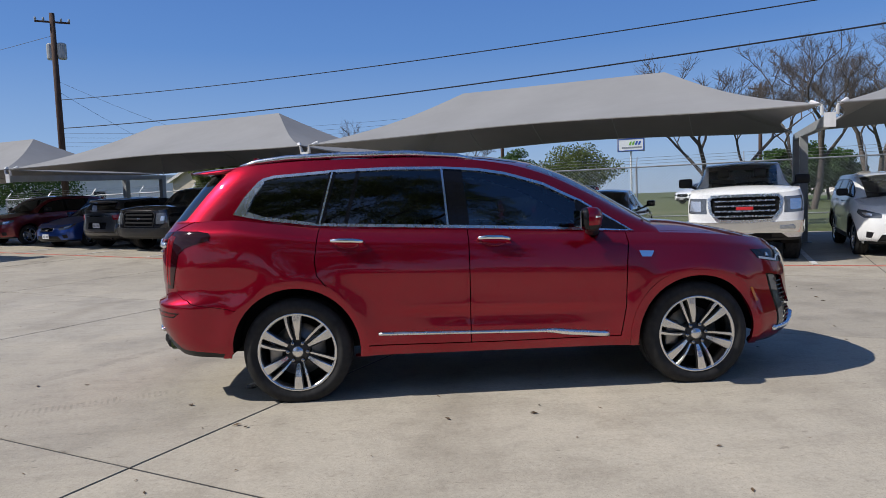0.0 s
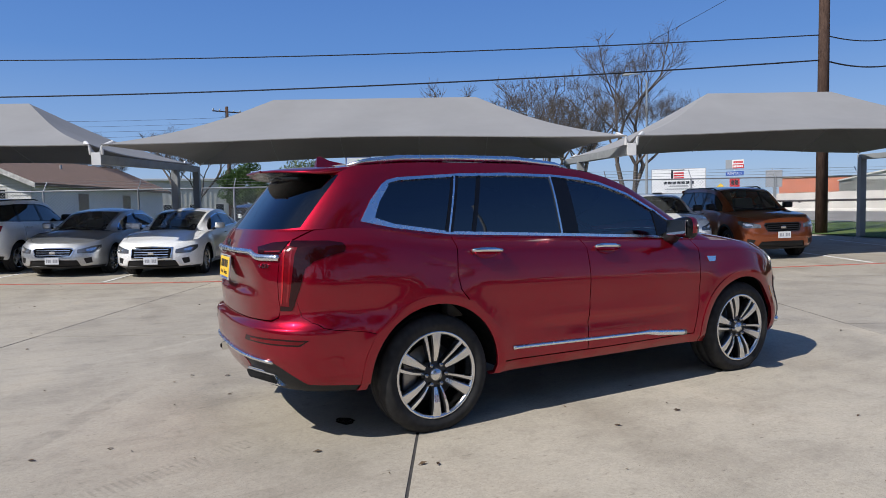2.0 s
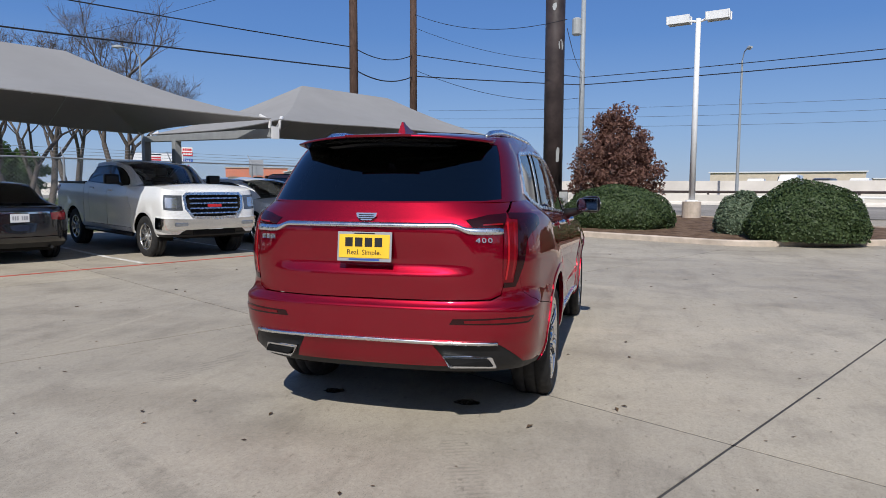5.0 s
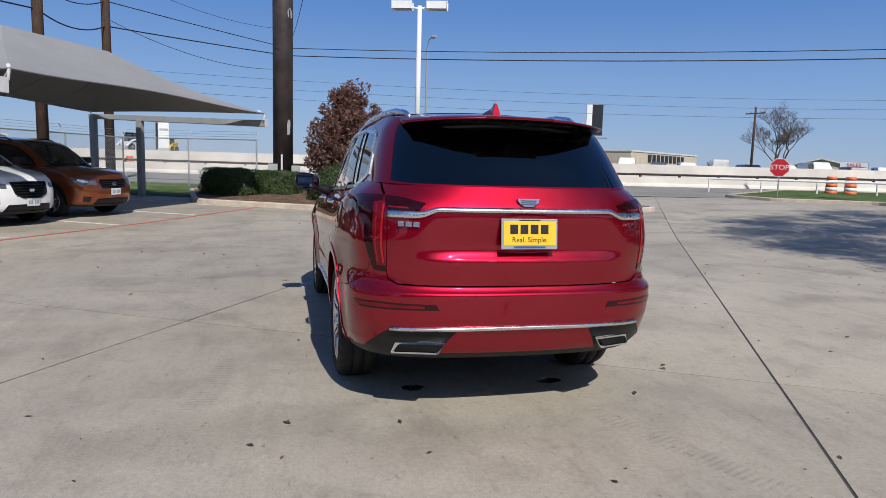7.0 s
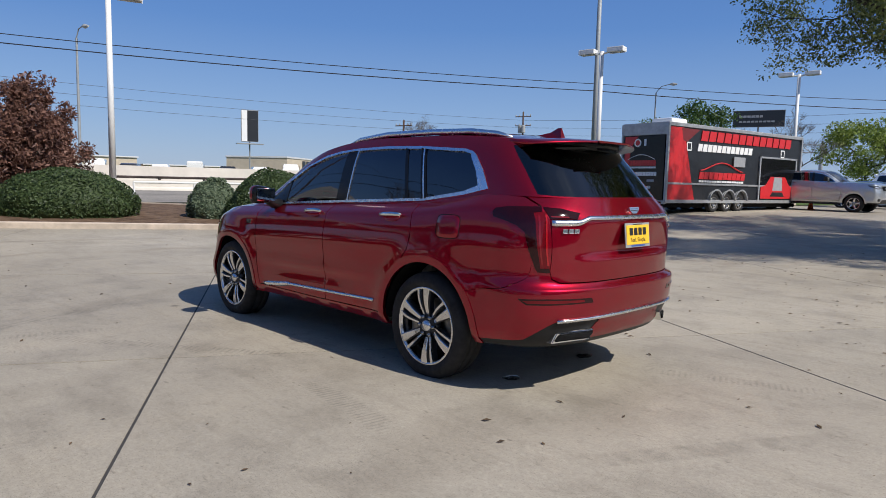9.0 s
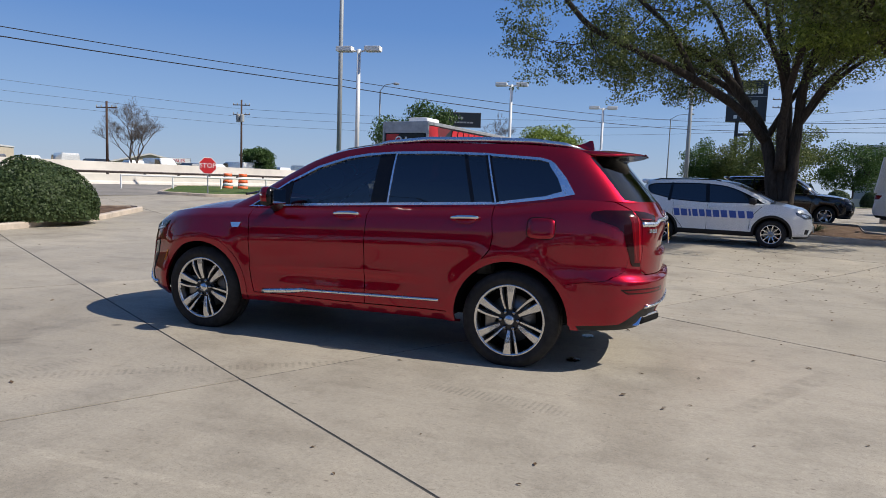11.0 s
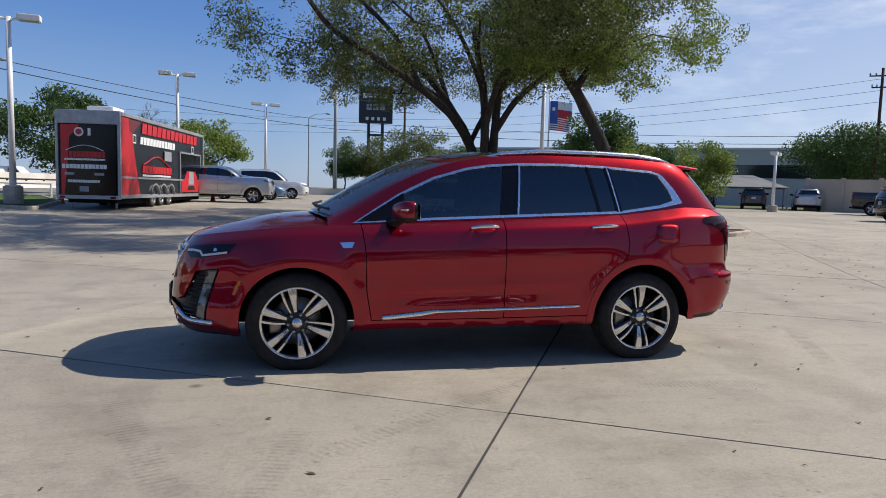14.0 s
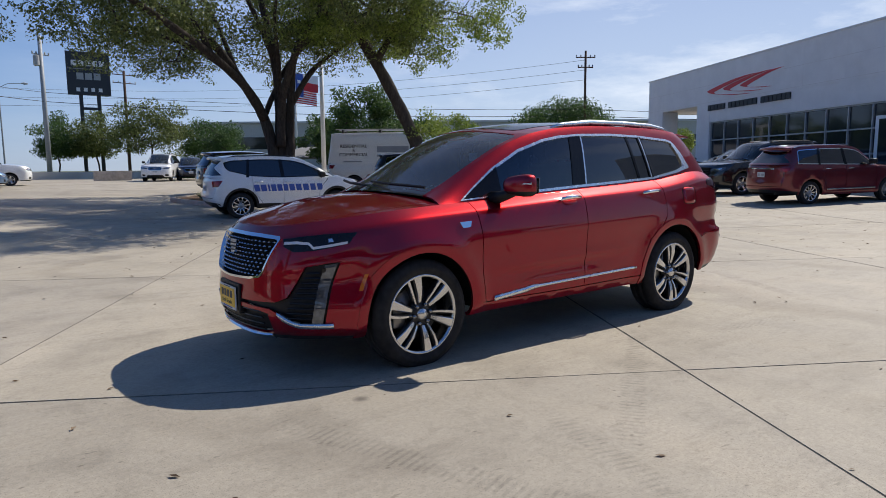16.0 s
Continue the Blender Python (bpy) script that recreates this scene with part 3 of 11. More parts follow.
def canopy(s0, s1):
    c = thing("shade_canopy", "pale grey fabric shade canopy stretched over parked cars", "shade canopy", group="shade canopies")
    hip, half, n, mid = 2.85, DEPTH / 2, 18, 34
    along = [s0 + hip * i / n for i in range(n)] + [s0 + hip + (s1 - s0 - 2 * hip) * i / mid for i in range(mid)] + [s1 - hip + hip * i / n for i in range(n + 1)]
    across = [DEPTH * j / (2 * n) for j in range(2 * n + 1)]

    def cloth(s, d):
        """Four taut slopes that meet in crisp hips; the edge cables bow inwards."""
        a, b = (s - s0) / (s1 - s0), d / DEPTH
        h = max(0.0, min(d / half, (DEPTH - d) / half, (s - s0) / hip, (s1 - s) / hip, 1.0))
        z = CORNER_Z + (RIDGE_Z - CORNER_Z) * (h - 0.085 * math.sin(math.pi * h)) + 0.12 * (1 - h) * math.sin(math.pi * a) ** 2
        return row(s + 0.45 * (1 - 2 * a) ** 3 * math.sin(math.pi * b), d + 0.42 * (1 - 2 * b) * math.sin(math.pi * a), z)
    bm = bmesh.new()
    grid = [[bm.verts.new(cloth(s, d)) for d in across] for s in along]
    for i in range(len(along) - 1):
        for j in range(2 * n):
            q = (grid[i][j], grid[i + 1][j], grid[i + 1][j + 1], grid[i][j + 1])
            rising = (i < n) == (j < n) if (i < n or i >= n + mid) else True
            for t in (((0, 1, 2), (0, 2, 3)) if rising else ((0, 1, 3), (1, 2, 3))):
                bm.faces.new([q[k] for k in t])
    r = bmesh.ops.extrude_face_region(bm, geom=list(bm.faces))
    for v in r["geom"]:
        if isinstance(v, bmesh.types.BMVert):
            v.co.z -= 0.012
    bmesh.ops.recalc_face_normals(bm, faces=bm.faces)
    part("fabric", bm, M["fabric"], c, "taut pale grey fabric")
    # sewn seams under the cloth, the hem with its cable, and the hip lines
    for k in (0.22, 0.40, 0.60, 0.78):
        s = s0 + (s1 - s0) * k
        part("seam", tube([cloth(s, d) - Vector((0, 0, 0.020)) for d in across[::2]], 0.012, 5), M["steel_grey"], c)
    for d in (0.0, DEPTH):
        part("hem", tube([cloth(s, d) for s in along[::2]], 0.018, 6), M["fabric"], c)
    for s in (s0, s1):
        part("hem", tube([cloth(s, d) for d in across[::2]], 0.018, 6), M["fabric"], c)
    # corner plates
    for s, d in ((s0, 0), (s1, 0), (s0, DEPTH), (s1, DEPTH)):
        ss = s + 0.16 * (1 if s == s0 else -1)
        dd = d + 0.16 * (1 if d == 0 else -1)
        part("corner_plate", tube([row(s, d, CORNER_Z - 0.03), row(ss, dd, CORNER_Z + 0.06)], [0.022, 0.045], 8), M["bracket"], c)
    return c


def canopy_frame(s, end=False):
    """Two posts and a beam that reaches out to the front."""
    f = thing("canopy_frame", "grey steel canopy frame, two posts and a cantilever beam", "steel frame", group="canopy frames")
    for d, top in ((6.12, 2.72), (4.4, 2.62)):
        g = ground_z(*row(s, d)[:2])
        part("post", box((-0.09, -0.09, g), (0.09, 0.09, top), 0.012, ROW @ Matrix.Translation((s, d, 0))), M["steel_grey"], f)
        part("base_plate", box((-0.17, -0.17, g + 0.001), (0.17, 0.17, g + 0.025), 0.004, ROW @ Matrix.Translation((s, d, 0))), M["steel_grey"], f)
    bm = bmesh.new()
    m = ROW @ Matrix.Translation((s, 0, 0))
    prof = [(6.25, 2.64), (6.25, 2.80), (0.02, 2.66), (0.02, 2.46)]
    for u, v in ((-0.075, 0.075),):
        a = [bm.verts.new(m @ Vector((u, d, z))) for d, z in prof]
        b = [bm.verts.new(m @ Vector((v, d, z))) for d, z in prof]
        bm.faces.new(a)
        bm.faces.new(b[::-1])
        for i in range(4):
            bm.faces.new((a[(i + 1) % 4], a[i], b[i], b[(i + 1) % 4]))
    bmesh.ops.recalc_face_normals(bm, faces=bm.faces)
    bmesh.ops.bevel(bm, geom=list(bm.edges), offset=0.012, segments=2, affect="EDGES")
    part("beam", bm, M["steel_grey"], f, "grey tapered box beam")
    part("end_plate", box((-0.095, -0.012, 2.44), (0.095, 0.012, 2.70), 0.004, m), M["bracket"], f, "white end plate")
    for off in ((-0.16, 0.16) if not end else (-0.16,)):
        part("corner_arm", tube([row(s + off * 0.75, 0.03, 2.66), row(s + off * 0.75, 0.0, 2.82)], 0.030, 8), M["bracket"], f)
        part("turnbuckle", tube([row(s + off * 0.3, 0.03, 2.70), row(s + off, 0.0, 2.86)], 0.016, 6), M["galv"], f)
    return f


CANOPY_S = [-33.4, -22.3, -11.15, 0.0, 9.25]
for a, b in zip(CANOPY_S, CANOPY_S[1:]):
    canopy(a + 0.12, b - 0.12)
for s in CANOPY_S:
    canopy_frame(s, s == CANOPY_S[-1])

# ---- chain-link fence ----


def fence(pts, h=2.25, kind="chain_link_fence"):
    f = thing(kind, "galvanised chain-link fence with leaning barbed-wire arms", "fence", kind="structure")
    mesh = bmesh.new()
    for p, q in zip(pts, pts[1:]):
        p, q = Vector(p), Vector(q)
        length = (q - p).length
        d = (q - p).normalized()
        side = Vector((-d.y, d.x))
        n = max(1, round(length / 3.05))
        for i in range(n + 1):
            c = p + d * (length * i / n)
            part("fence_post", tube([(c.x, c.y, ground_z(c.x, c.y) - 0.02), (c.x, c.y, h + 0.02)], 0.032, 8), M["galv"], f)
            part("barb_arm", tube([(c.x, c.y, h), (c.x + side.x * 0.26, c.y + side.y * 0.26, h + 0.32)], 0.016, 5), M["galv"], f)
        part("top_rail", tube([(p.x, p.y, h - 0.01), (q.x, q.y, h - 0.01)], 0.024, 6), M["galv"], f)
        part("bottom_rail", tube([(p.x, p.y, 0.62), (q.x, q.y, 0.62)], 0.02, 6), M["galv"], f)
        for k in range(3):
            o, z = 0.08 + 0.08 * k, h + 0.10 + 0.1 * k
            part("barbed_wire", tube([(p.x + side.x * o, p.y + side.y * o, z), (q.x + side.x * o, q.y + side.y * o, z)], 0.006, 3), M["mesh"], f)
        step = 0.115
        k = -h
        while k < length:
            for lean in (1, -1):
                a, b = (k, k + h) if lean == 1 else (k + h, k)
                za, zb = 0.30, h
                t0 = max(0.0, (0 - a) / (b - a)) if b > a else max(0.0, (length - a) / (b - a))
                t1 = min(1.0, (length - a) / (b - a)) if b > a else min(1.0, (0 - a) / (b - a))
                if t1 > t0:
                    u0, u1 = a + (b - a) * t0, a + (b - a) * t1
                    z0, z1 = za + (zb - za) * t0, za + (zb - za) * t1
                    add_tube(mesh, [p + d * u0 + Vector((0, 0, z0)), p + d * u1 + Vector((0, 0, z1))], 0.0042, 3, False)
            k += step
    m = part("chain_link", mesh, M["mesh"], f)
    m["kind"] = "stuff"
    return f


fence([row(-36, 8.8), row(-14, 8.8), row(2, 8.8), row(14, 8.8), row(14.2, 3.0)])


def guard_rail(pts, z=0.75):
    """A low pipe rail on short posts."""
    f = thing("pipe_rail", "low white pipe rail on short posts", "rail")
    for p, q in zip(pts, pts[1:]):
        p, q = Vector((*p, 0)), Vector((*q, 0))
        n = max(1, round((q - p).length / 2.4))
        for i in range(n + 1):
            c = p.lerp(q, i / n)
            g = ground_z(c.x, c.y)
            part("rail_post", tube([(c.x, c.y, g), (c.x, c.y, g + z)], 0.045, 8), M["pole_white"], f)
        part("rail", tube([(p.x, p.y, ground_z(p.x, p.y) + z - 0.03), (q.x, q.y, ground_z(q.x, q.y) + z - 0.03)], 0.05, 8), M["pole_white"], f)


guard_rail([(22.5, -5.5), (20.5, -12.0)], 0.8)
guard_rail([(24.5, -20.5), (18.0, -28.0), (13.0, -30.0)], 0.75)

# ---- poles and wires ----


def big_pole():
    x, y = 20.0, 1.26
    p = thing("sign_pole", "huge dark-painted steel sign pole with chipped paint", "pole")
    part("shaft", tube([(x, y, 0.2), (x, y, 7), (x, y, 14)], 0.37, 28), M["pole_dark"], p, smooth=True)
    part("base_ring", tube([(x, y, 0.2), (x, y, 0.4)], [0.5, 0.48], 24), M["pole_dark"], p)
    part("meter_box", box((x - 0.42, y - 0.62, 0.75), (x - 0.22, y - 0.30, 1.3), 0.02), M["box_grey"], p, "grey electric meter box")
    part("meter", tube([(x - 0.43, y - 0.46, 1.05), (x - 0.50, y - 0.46, 1.05)], 0.1, 16), M["galv"], p, "round meter dial")
    part("conduit", tube([(x - 0.38, y + 0.05, 0.05), (x - 0.38, y + 0.05, 1.7)], 0.035, 8), M["pole_white"], p, "white conduit")
    part("panel_box", box((x - 0.42, y + 0.2, 0.9), (x - 0.22, y + 0.55, 1.35), 0.02), M["box_grey"], p)
    rng = random.Random(5)
    for _ in range(22):
        a, z = rng.uniform(0, 6.28), rng.uniform(0.6, 9)
        h, w = rng.uniform(0.05, 0.28), rng.uniform(0.04, 0.14)
        bm = bmesh.new()
        vs = []
        for t in range(8):
            k = 2 * math.pi * t / 8
            aa, zz = a + w * math.cos(k) * rng.uniform(0.6, 1.1) / 0.37, z + h * math.sin(k) * rng.uniform(0.6, 1.1)
            vs.append(bm.verts.new((x + 0.374 * math.cos(aa), y + 0.374 * math.sin(aa), zz)))
        bm.faces.new(vs)
        part("chipped_patch", bm, M["box_grey"], p)


big_pole()


def utility_pole(x, y, h, r, wood=True, arms=((1.2, 0.5),), cans=0, turn=0.0, lean=0.0):
    z = ground_z(x, y)
    p = thing("utility_pole", "tall dark wooden utility pole" if wood else "grey concrete utility pole", "utility pole", group="utility poles")
    m = M["pole_wood"] if wood else M["pole_grey"]
    part("shaft", tube([(x, y, z - 0.1), (x + lean * 0.5, y, z + h / 2), (x + lean, y, z + h)], [r, r * 0.88, r * 0.72], 14), m, p, smooth=True)
    dx, dy = math.cos(turn), math.sin(turn)
    for half, down in arms:
        zz = z + h - down
        part("crossarm", tube([(x - dx * half, y - dy * half, zz), (x + dx * half, y + dy * half, zz)], 0.06, 6), m, p)
        for k in (-0.95, -0.5, 0.5, 0.95):
            c = (x + dx * half * k, y + dy * half * k)
            part("insulator", tube([(*c, zz + 0.05), (*c, zz + 0.14), (*c, zz + 0.24)], [0.05, 0.07, 0.04], 8), M["box_grey"], p)
    for k in range(cans):
        c = (x + 0.38 * math.cos(turn + k * 2.1), y + 0.38 * math.sin(turn + k * 2.1))
        part("transformer", tube([(*c, z + h - 2.6), (*c, z + h - 2.55), (*c, z + h - 1.75), (*c, z + h - 1.68)], [0.2, 0.25, 0.25, 0.18], 14), M["box_grey"], p, "grey transformer can")
    return p


utility_pole(18.6, 8.96, 13.0, 0.19, arms=())
utility_pole(23.6, 8.1, 13.5, 0.19, arms=((1.3, 0.7),), turn=1.1)
utility_pole(32.0, 0.94, 12.0, 0.17, False, arms=(), cans=1, turn=2.0)
utility_pole(-21.0, 34.5, 12.5, 0.20, arms=((0.9, 0.5),), cans=2, turn=0.4)
utility_pole(-3.0, -64.0, 12.5, 0.22, False, arms=((0.7, 1.6),), cans=1, turn=0.3)
utility_pole(-44.1, -37.8, 11.4, 0.14, arms=((0.9, 0.6), (0.7, 1.5)), turn=-0.6)
utility_pole(16.7, -29.2, 15.0, 0.15, False, arms=())
utility_pole(46.75, -60.0, 9.6, 0.13, arms=((1.0, 0.6), (1.0, 1.7)), cans=2, turn=0.3)
utility_pole(48.3, -42.0, 7.2, 0.13, arms=((1.0, 0.6),), turn=0.3)
utility_pole(9.0, 62.0, 11.0, 0.2, arms=((1.4, 0.5),), turn=0.2)
utility_pole(34.0, 58.0, 11.0, 0.2, arms=((1.4, 0.5),), turn=0.2)
utility_pole(-14.0, -86.0, 13.0, 0.2, arms=((1.4, 0.5), (1.4, 1.5)), turn=0.2)


def wire(a, b, sag, r=0.012, name="overhead_wire"):
    a, b = Vector(a), Vector(b)
    n = 24
    pts = [a.lerp(b, i / n) - Vector((0, 0, sag * 4 * (i / n) * (1 - i / n))) for i in range(n + 1)]
    return solo(name, tube(pts, r, 5), M["wire"], "thin black overhead cable", "cable", group="overhead cables")


def street_lamp(x, y, h, base_h=0.75, head=0.62, turn=0.0, double=True):
    z = ground_z(x, y)
    p = thing("street_lamp", "white steel lot lamp with two box heads", "street lamp", group="lot lamps")
    part("footing", tube([(x, y, z - 0.1), (x, y, z + base_h)], 0.33, 20), M["kerb"], p, "round concrete footing")
    part("base_plate", box((x - 0.2, y - 0.2, z + base_h), (x + 0.2, y + 0.2, z + base_h + 0.05), 0.01), M["pole_white"], p)
    part("shaft", tube([(x, y, z + base_h), (x, y, z + h)], [0.115, 0.085], 14), M["pole_white"], p, smooth=True)
    dx, dy = math.cos(turn), math.sin(turn)
    for k in ((-1, 1) if double else (1,)):
        part("arm", tube([(x, y, z + h - 0.12), (x + dx * 0.35 * k, y + dy * 0.35 * k, z + h - 0.04)], 0.045, 8), M["pole_white"], p)
        m = Matrix.Translation((x + dx * k * (0.3 + head / 2), y + dy * k * (0.3 + head / 2), z + h)) @ Matrix.Rotation(turn, 4, "Z")
        part("lamp_head", box((-head / 2, -0.22, -0.10), (head / 2, 0.22, 0.12), 0.03, m), M["pole_white"], p, "white box lamp head")
        part("lens", box((-head / 2 + 0.06, -0.17, -0.115), (head / 2 - 0.06, 0.17, -0.10), 0.003, m), M["box_grey"], p)
    return p


street_lamp(19.8, -3.85, 7.25, 0.7, 0.75, turn=radians(-108))
street_lamp(11.65, -21.75, 6.95, 0.75, 0.75, turn=radians(8))
street_lamp(8.12, -36.36, 7.35, 0.75, 0.75, turn=radians(8))
street_lamp(3.38, -46.36, 6.95, 0.75, 0.75, turn=radians(10))
street_lamp(-30.5, -32.6, 3.9, 0.4, 0.5, turn=radians(40))
street_lamp(-10.43, -24.47, 7.5, 0.75, 0.75, turn=radians(20))


def cobra_lamp(x, y, h, turn, reach=2.2):
    z = ground_z(x, y)
    p = thing("street_lamp", "slim grey street lamp with a curved arm", "street lamp", group="street lamps")
    part("shaft", tube([(x, y, z), (x, y, z + h)], [0.11, 0.06], 10), M["pole_grey"], p)
    dx, dy = math.cos(turn), math.sin(turn)
    part("arm", tube([(x, y, z + h), (x + dx * reach * 0.4, y + dy * reach * 0.4, z + h + 0.5), (x + dx * reach, y + dy * reach, z + h + 0.62)], 0.035, 6), M["pole_grey"], p)
    part("lamp_head", tube([(x + dx * reach, y + dy * reach, z + h + 0.62), (x + dx * (reach + 0.3), y + dy * (reach + 0.3), z + h + 0.6), (x + dx * (reach + 0.65), y + dy * (reach + 0.65), z + h + 0.58)], [0.05, 0.14, 0.06], 8), M["box_grey"], p)


cobra_lamp(40.0, -8.5, 9.0, 3.4, 0.6)
cobra_lamp(-0.8, -85.0, 10.0, 3.0)
cobra_lamp(32.0, 30.0, 9.5, 2.2, 1.0)
cobra_lamp(24.0, -50.0, 9.0, 3.2, 1.2)

# ---- trees and shrubs ----


def grow(stems, centres, seed, tip=0.012, power=0.46, jitter=0.25):
    """Joins every cluster centre to the nearest stem or branch. Gives nodes, parents and radii."""
    rng = random.Random(seed)
    pos, par = [], []
    for stem in stems:
        prev = -1
        for p in stem:
            pos.append(Vector(p))
            par.append(prev)
            prev = len(pos) - 1
    starts = [i for i, p in enumerate(par)]
    order = sorted(centres, key=lambda c: min((Vector(c) - pos[i]).length for i in starts))
    for c in order:
        c = Vector(c)
        best = min(range(len(pos)), key=lambda i: (c - pos[i]).length + 0.25 * max(0, pos[i].z - c.z))
        prev, a = best, pos[best]
        d = c - a
        n = max(2, int(d.length / 0.8))
        back = (a - pos[par[best]]).normalized() if par[best] >= 0 else Vector((0, 0, 1))
        for k in range(1, n + 1):
            t = k / n
            q = a + d * t + back * d.length * 0.22 * t * (1 - t) * 2
            if k < n:
                q += Vector((rng.uniform(-1, 1), rng.uniform(-1, 1), rng.uniform(-0.6, 0.8))) * jitter * min(0.6, d.length * 0.25)
            pos.append(q)
            par.append(prev)
            prev = len(pos) - 1
    count = [0] * len(pos)
    kids = [0] * len(pos)
    for i in range(len(pos) - 1, -1, -1):
        if kids[i] == 0:
            count[i] += 1
        if par[i] >= 0:
            count[par[i]] += count[i]
            kids[par[i]] += 1
    rad = [tip * c ** power for c in count]
    return pos, par, rad


def limbs_mesh(pos, par, rad, sides=7):
    bm = bmesh.new()
    for i, p in enumerate(par):
        if p >= 0:
            s = sides if rad[i] > 0.03 else 4
            a, b = pos[p], pos[i]
            r0 = min(rad[p], rad[i] * 1.5)
            add_tube(bm, [a, a.lerp(b, 0.5), b], [r0, (r0 + rad[i]) / 2, rad[i]], s, False)
    return bm


def leaf_cloud(centres, radius, per, size, seed, flat=0.65, droop=0.2, long=1.0):
    """Many small folded leaves round the cluster centres, as arrays."""
    rng = np.random.RandomState(seed)
    c = np.repeat(np.array([tuple(p) for p in centres]), per, axis=0)
    n = len(c)
    u = rng.normal(size=(n, 3))
    u /= np.linalg.norm(u, axis=1)[:, None]
    r = radius * rng.uniform(0.15, 1, n) ** 0.55
    p = c + u * r[:, None] * np.array([1, 1, flat])
    p[:, 2] -= droop * radius * (u[:, 0] ** 2 + u[:, 1] ** 2) * rng.uniform(0, 1, n)
    a = rng.normal(size=(n, 3))
    a /= np.linalg.norm(a, axis=1)[:, None]
    b = np.cross(a, rng.normal(size=(n, 3)))
    b /= np.linalg.norm(b, axis=1)[:, None] + 1e-9
    s = size * rng.uniform(0.6, 1.35, n)[:, None]
    a, b = a * s * long, b * s * 0.55
    verts = np.stack([p - a, p + b, p + a, p - b], 1).reshape(-1, 3)
    faces = np.arange(4 * n).reshape(n, 4)
    return verts, faces


def cloud_object(name, verts, faces, material, parent, label=""):
    me = bpy.data.meshes.new(name)
    me.from_pydata(verts.tolist(), [], faces.tolist())
    me.materials.append(material)
    ob = new(name, me)
    ob.parent = parent
    if label:
        ob["label"] = label
    return ob


def ellipsoid_points(n, centre, radii, seed, low=-0.6, hollow=0.35, gap=0.0):
    rng = random.Random(seed)
    out = []
    while len(out) < n:
        v = Vector((rng.gauss(0, 1), rng.gauss(0, 1), rng.gauss(0, 1))).normalized()
        r = rng.uniform(hollow, 1) ** 0.6
        p = v * r
        if p.z < low:
            continue
        q = Vector((centre[0] + p.x * radii[0], centre[1] + p.y * radii[1], centre[2] + p.z * radii[2]))
        if gap and noise.noise(q * 0.33 + Vector((seed, 0, 0))) < -gap:
            continue
        out.append(q)
    return out


def tree(label, stems, centres, leaf, bark, seed, cluster=0.9, per=60, size=0.09, tip=0.014, power=0.46, kind_name="tree", flat=0.65, clumps=0):
    t = thing(kind_name, label, "tree", group="trees")
    pos, par, rad = grow(stems, centres, seed, tip, power)
    part("trunk", limbs_mesh(pos, par, rad), bark, t, smooth=True)
    if clumps:
        # every twig end carries a few tight sprays of leaves with air between them
        g = random.Random(seed + 900)
        sprays = []
        for c in centres:
            for _ in range(clumps):
                w = Vector((g.gauss(0, 1), g.gauss(0, 1), g.gauss(0, 1))).normalized() * cluster * g.uniform(0.25, 1.0)
                sprays.append(Vector(c) + Vector((w.x, w.y, w.z * flat - 0.15 * cluster * g.random())))
        v, f = leaf_cloud(sprays, cluster * 0.36, max(1, per // clumps), size, seed, 0.8, 0.5)
    else:
        v, f = leaf_cloud(centres, cluster, per, size, seed, flat)
    cloud_object("crown", v, f, leaf, t)
    return t


def bent(p, q, n, wob, seed):
    rng = random.Random(seed)
    p, q = Vector(p), Vector(q)
    return [p.lerp(q, i / n) + (Vector((rng.uniform(-wob, wob), rng.uniform(-wob, wob), 0)) if 0 < i < n else Vector()) for i in range(n + 1)]


def limb(parent, pts, r0, r1, name="limb", sides=12):
    """One stout limb that tapers and bends smoothly."""
    ps = [Vector(p) for p in pts]
    line = []
    for k in range(len(ps) - 1):
        a, b, c, d = ps[max(0, k - 1)], ps[k], ps[k + 1], ps[min(len(ps) - 1, k + 2)]
        for q in range(5):
            t = q / 5
            line.append(0.5 * (2 * b + (c - a) * t + (2 * a - 5 * b + 4 * c - d) * t * t + (3 * b - a - 3 * c + d) * t ** 3))
    line.append(ps[-1])
    n = len(line) - 1
    rad = [(r0 + (r1 - r0) * (k / n) ** 0.8) * (1 + 0.07 * math.sin(k * 1.9 + r0 * 40)) for k in range(n + 1)]
    part(name, tube(line, rad, sides), M["bark"], parent, smooth=True)


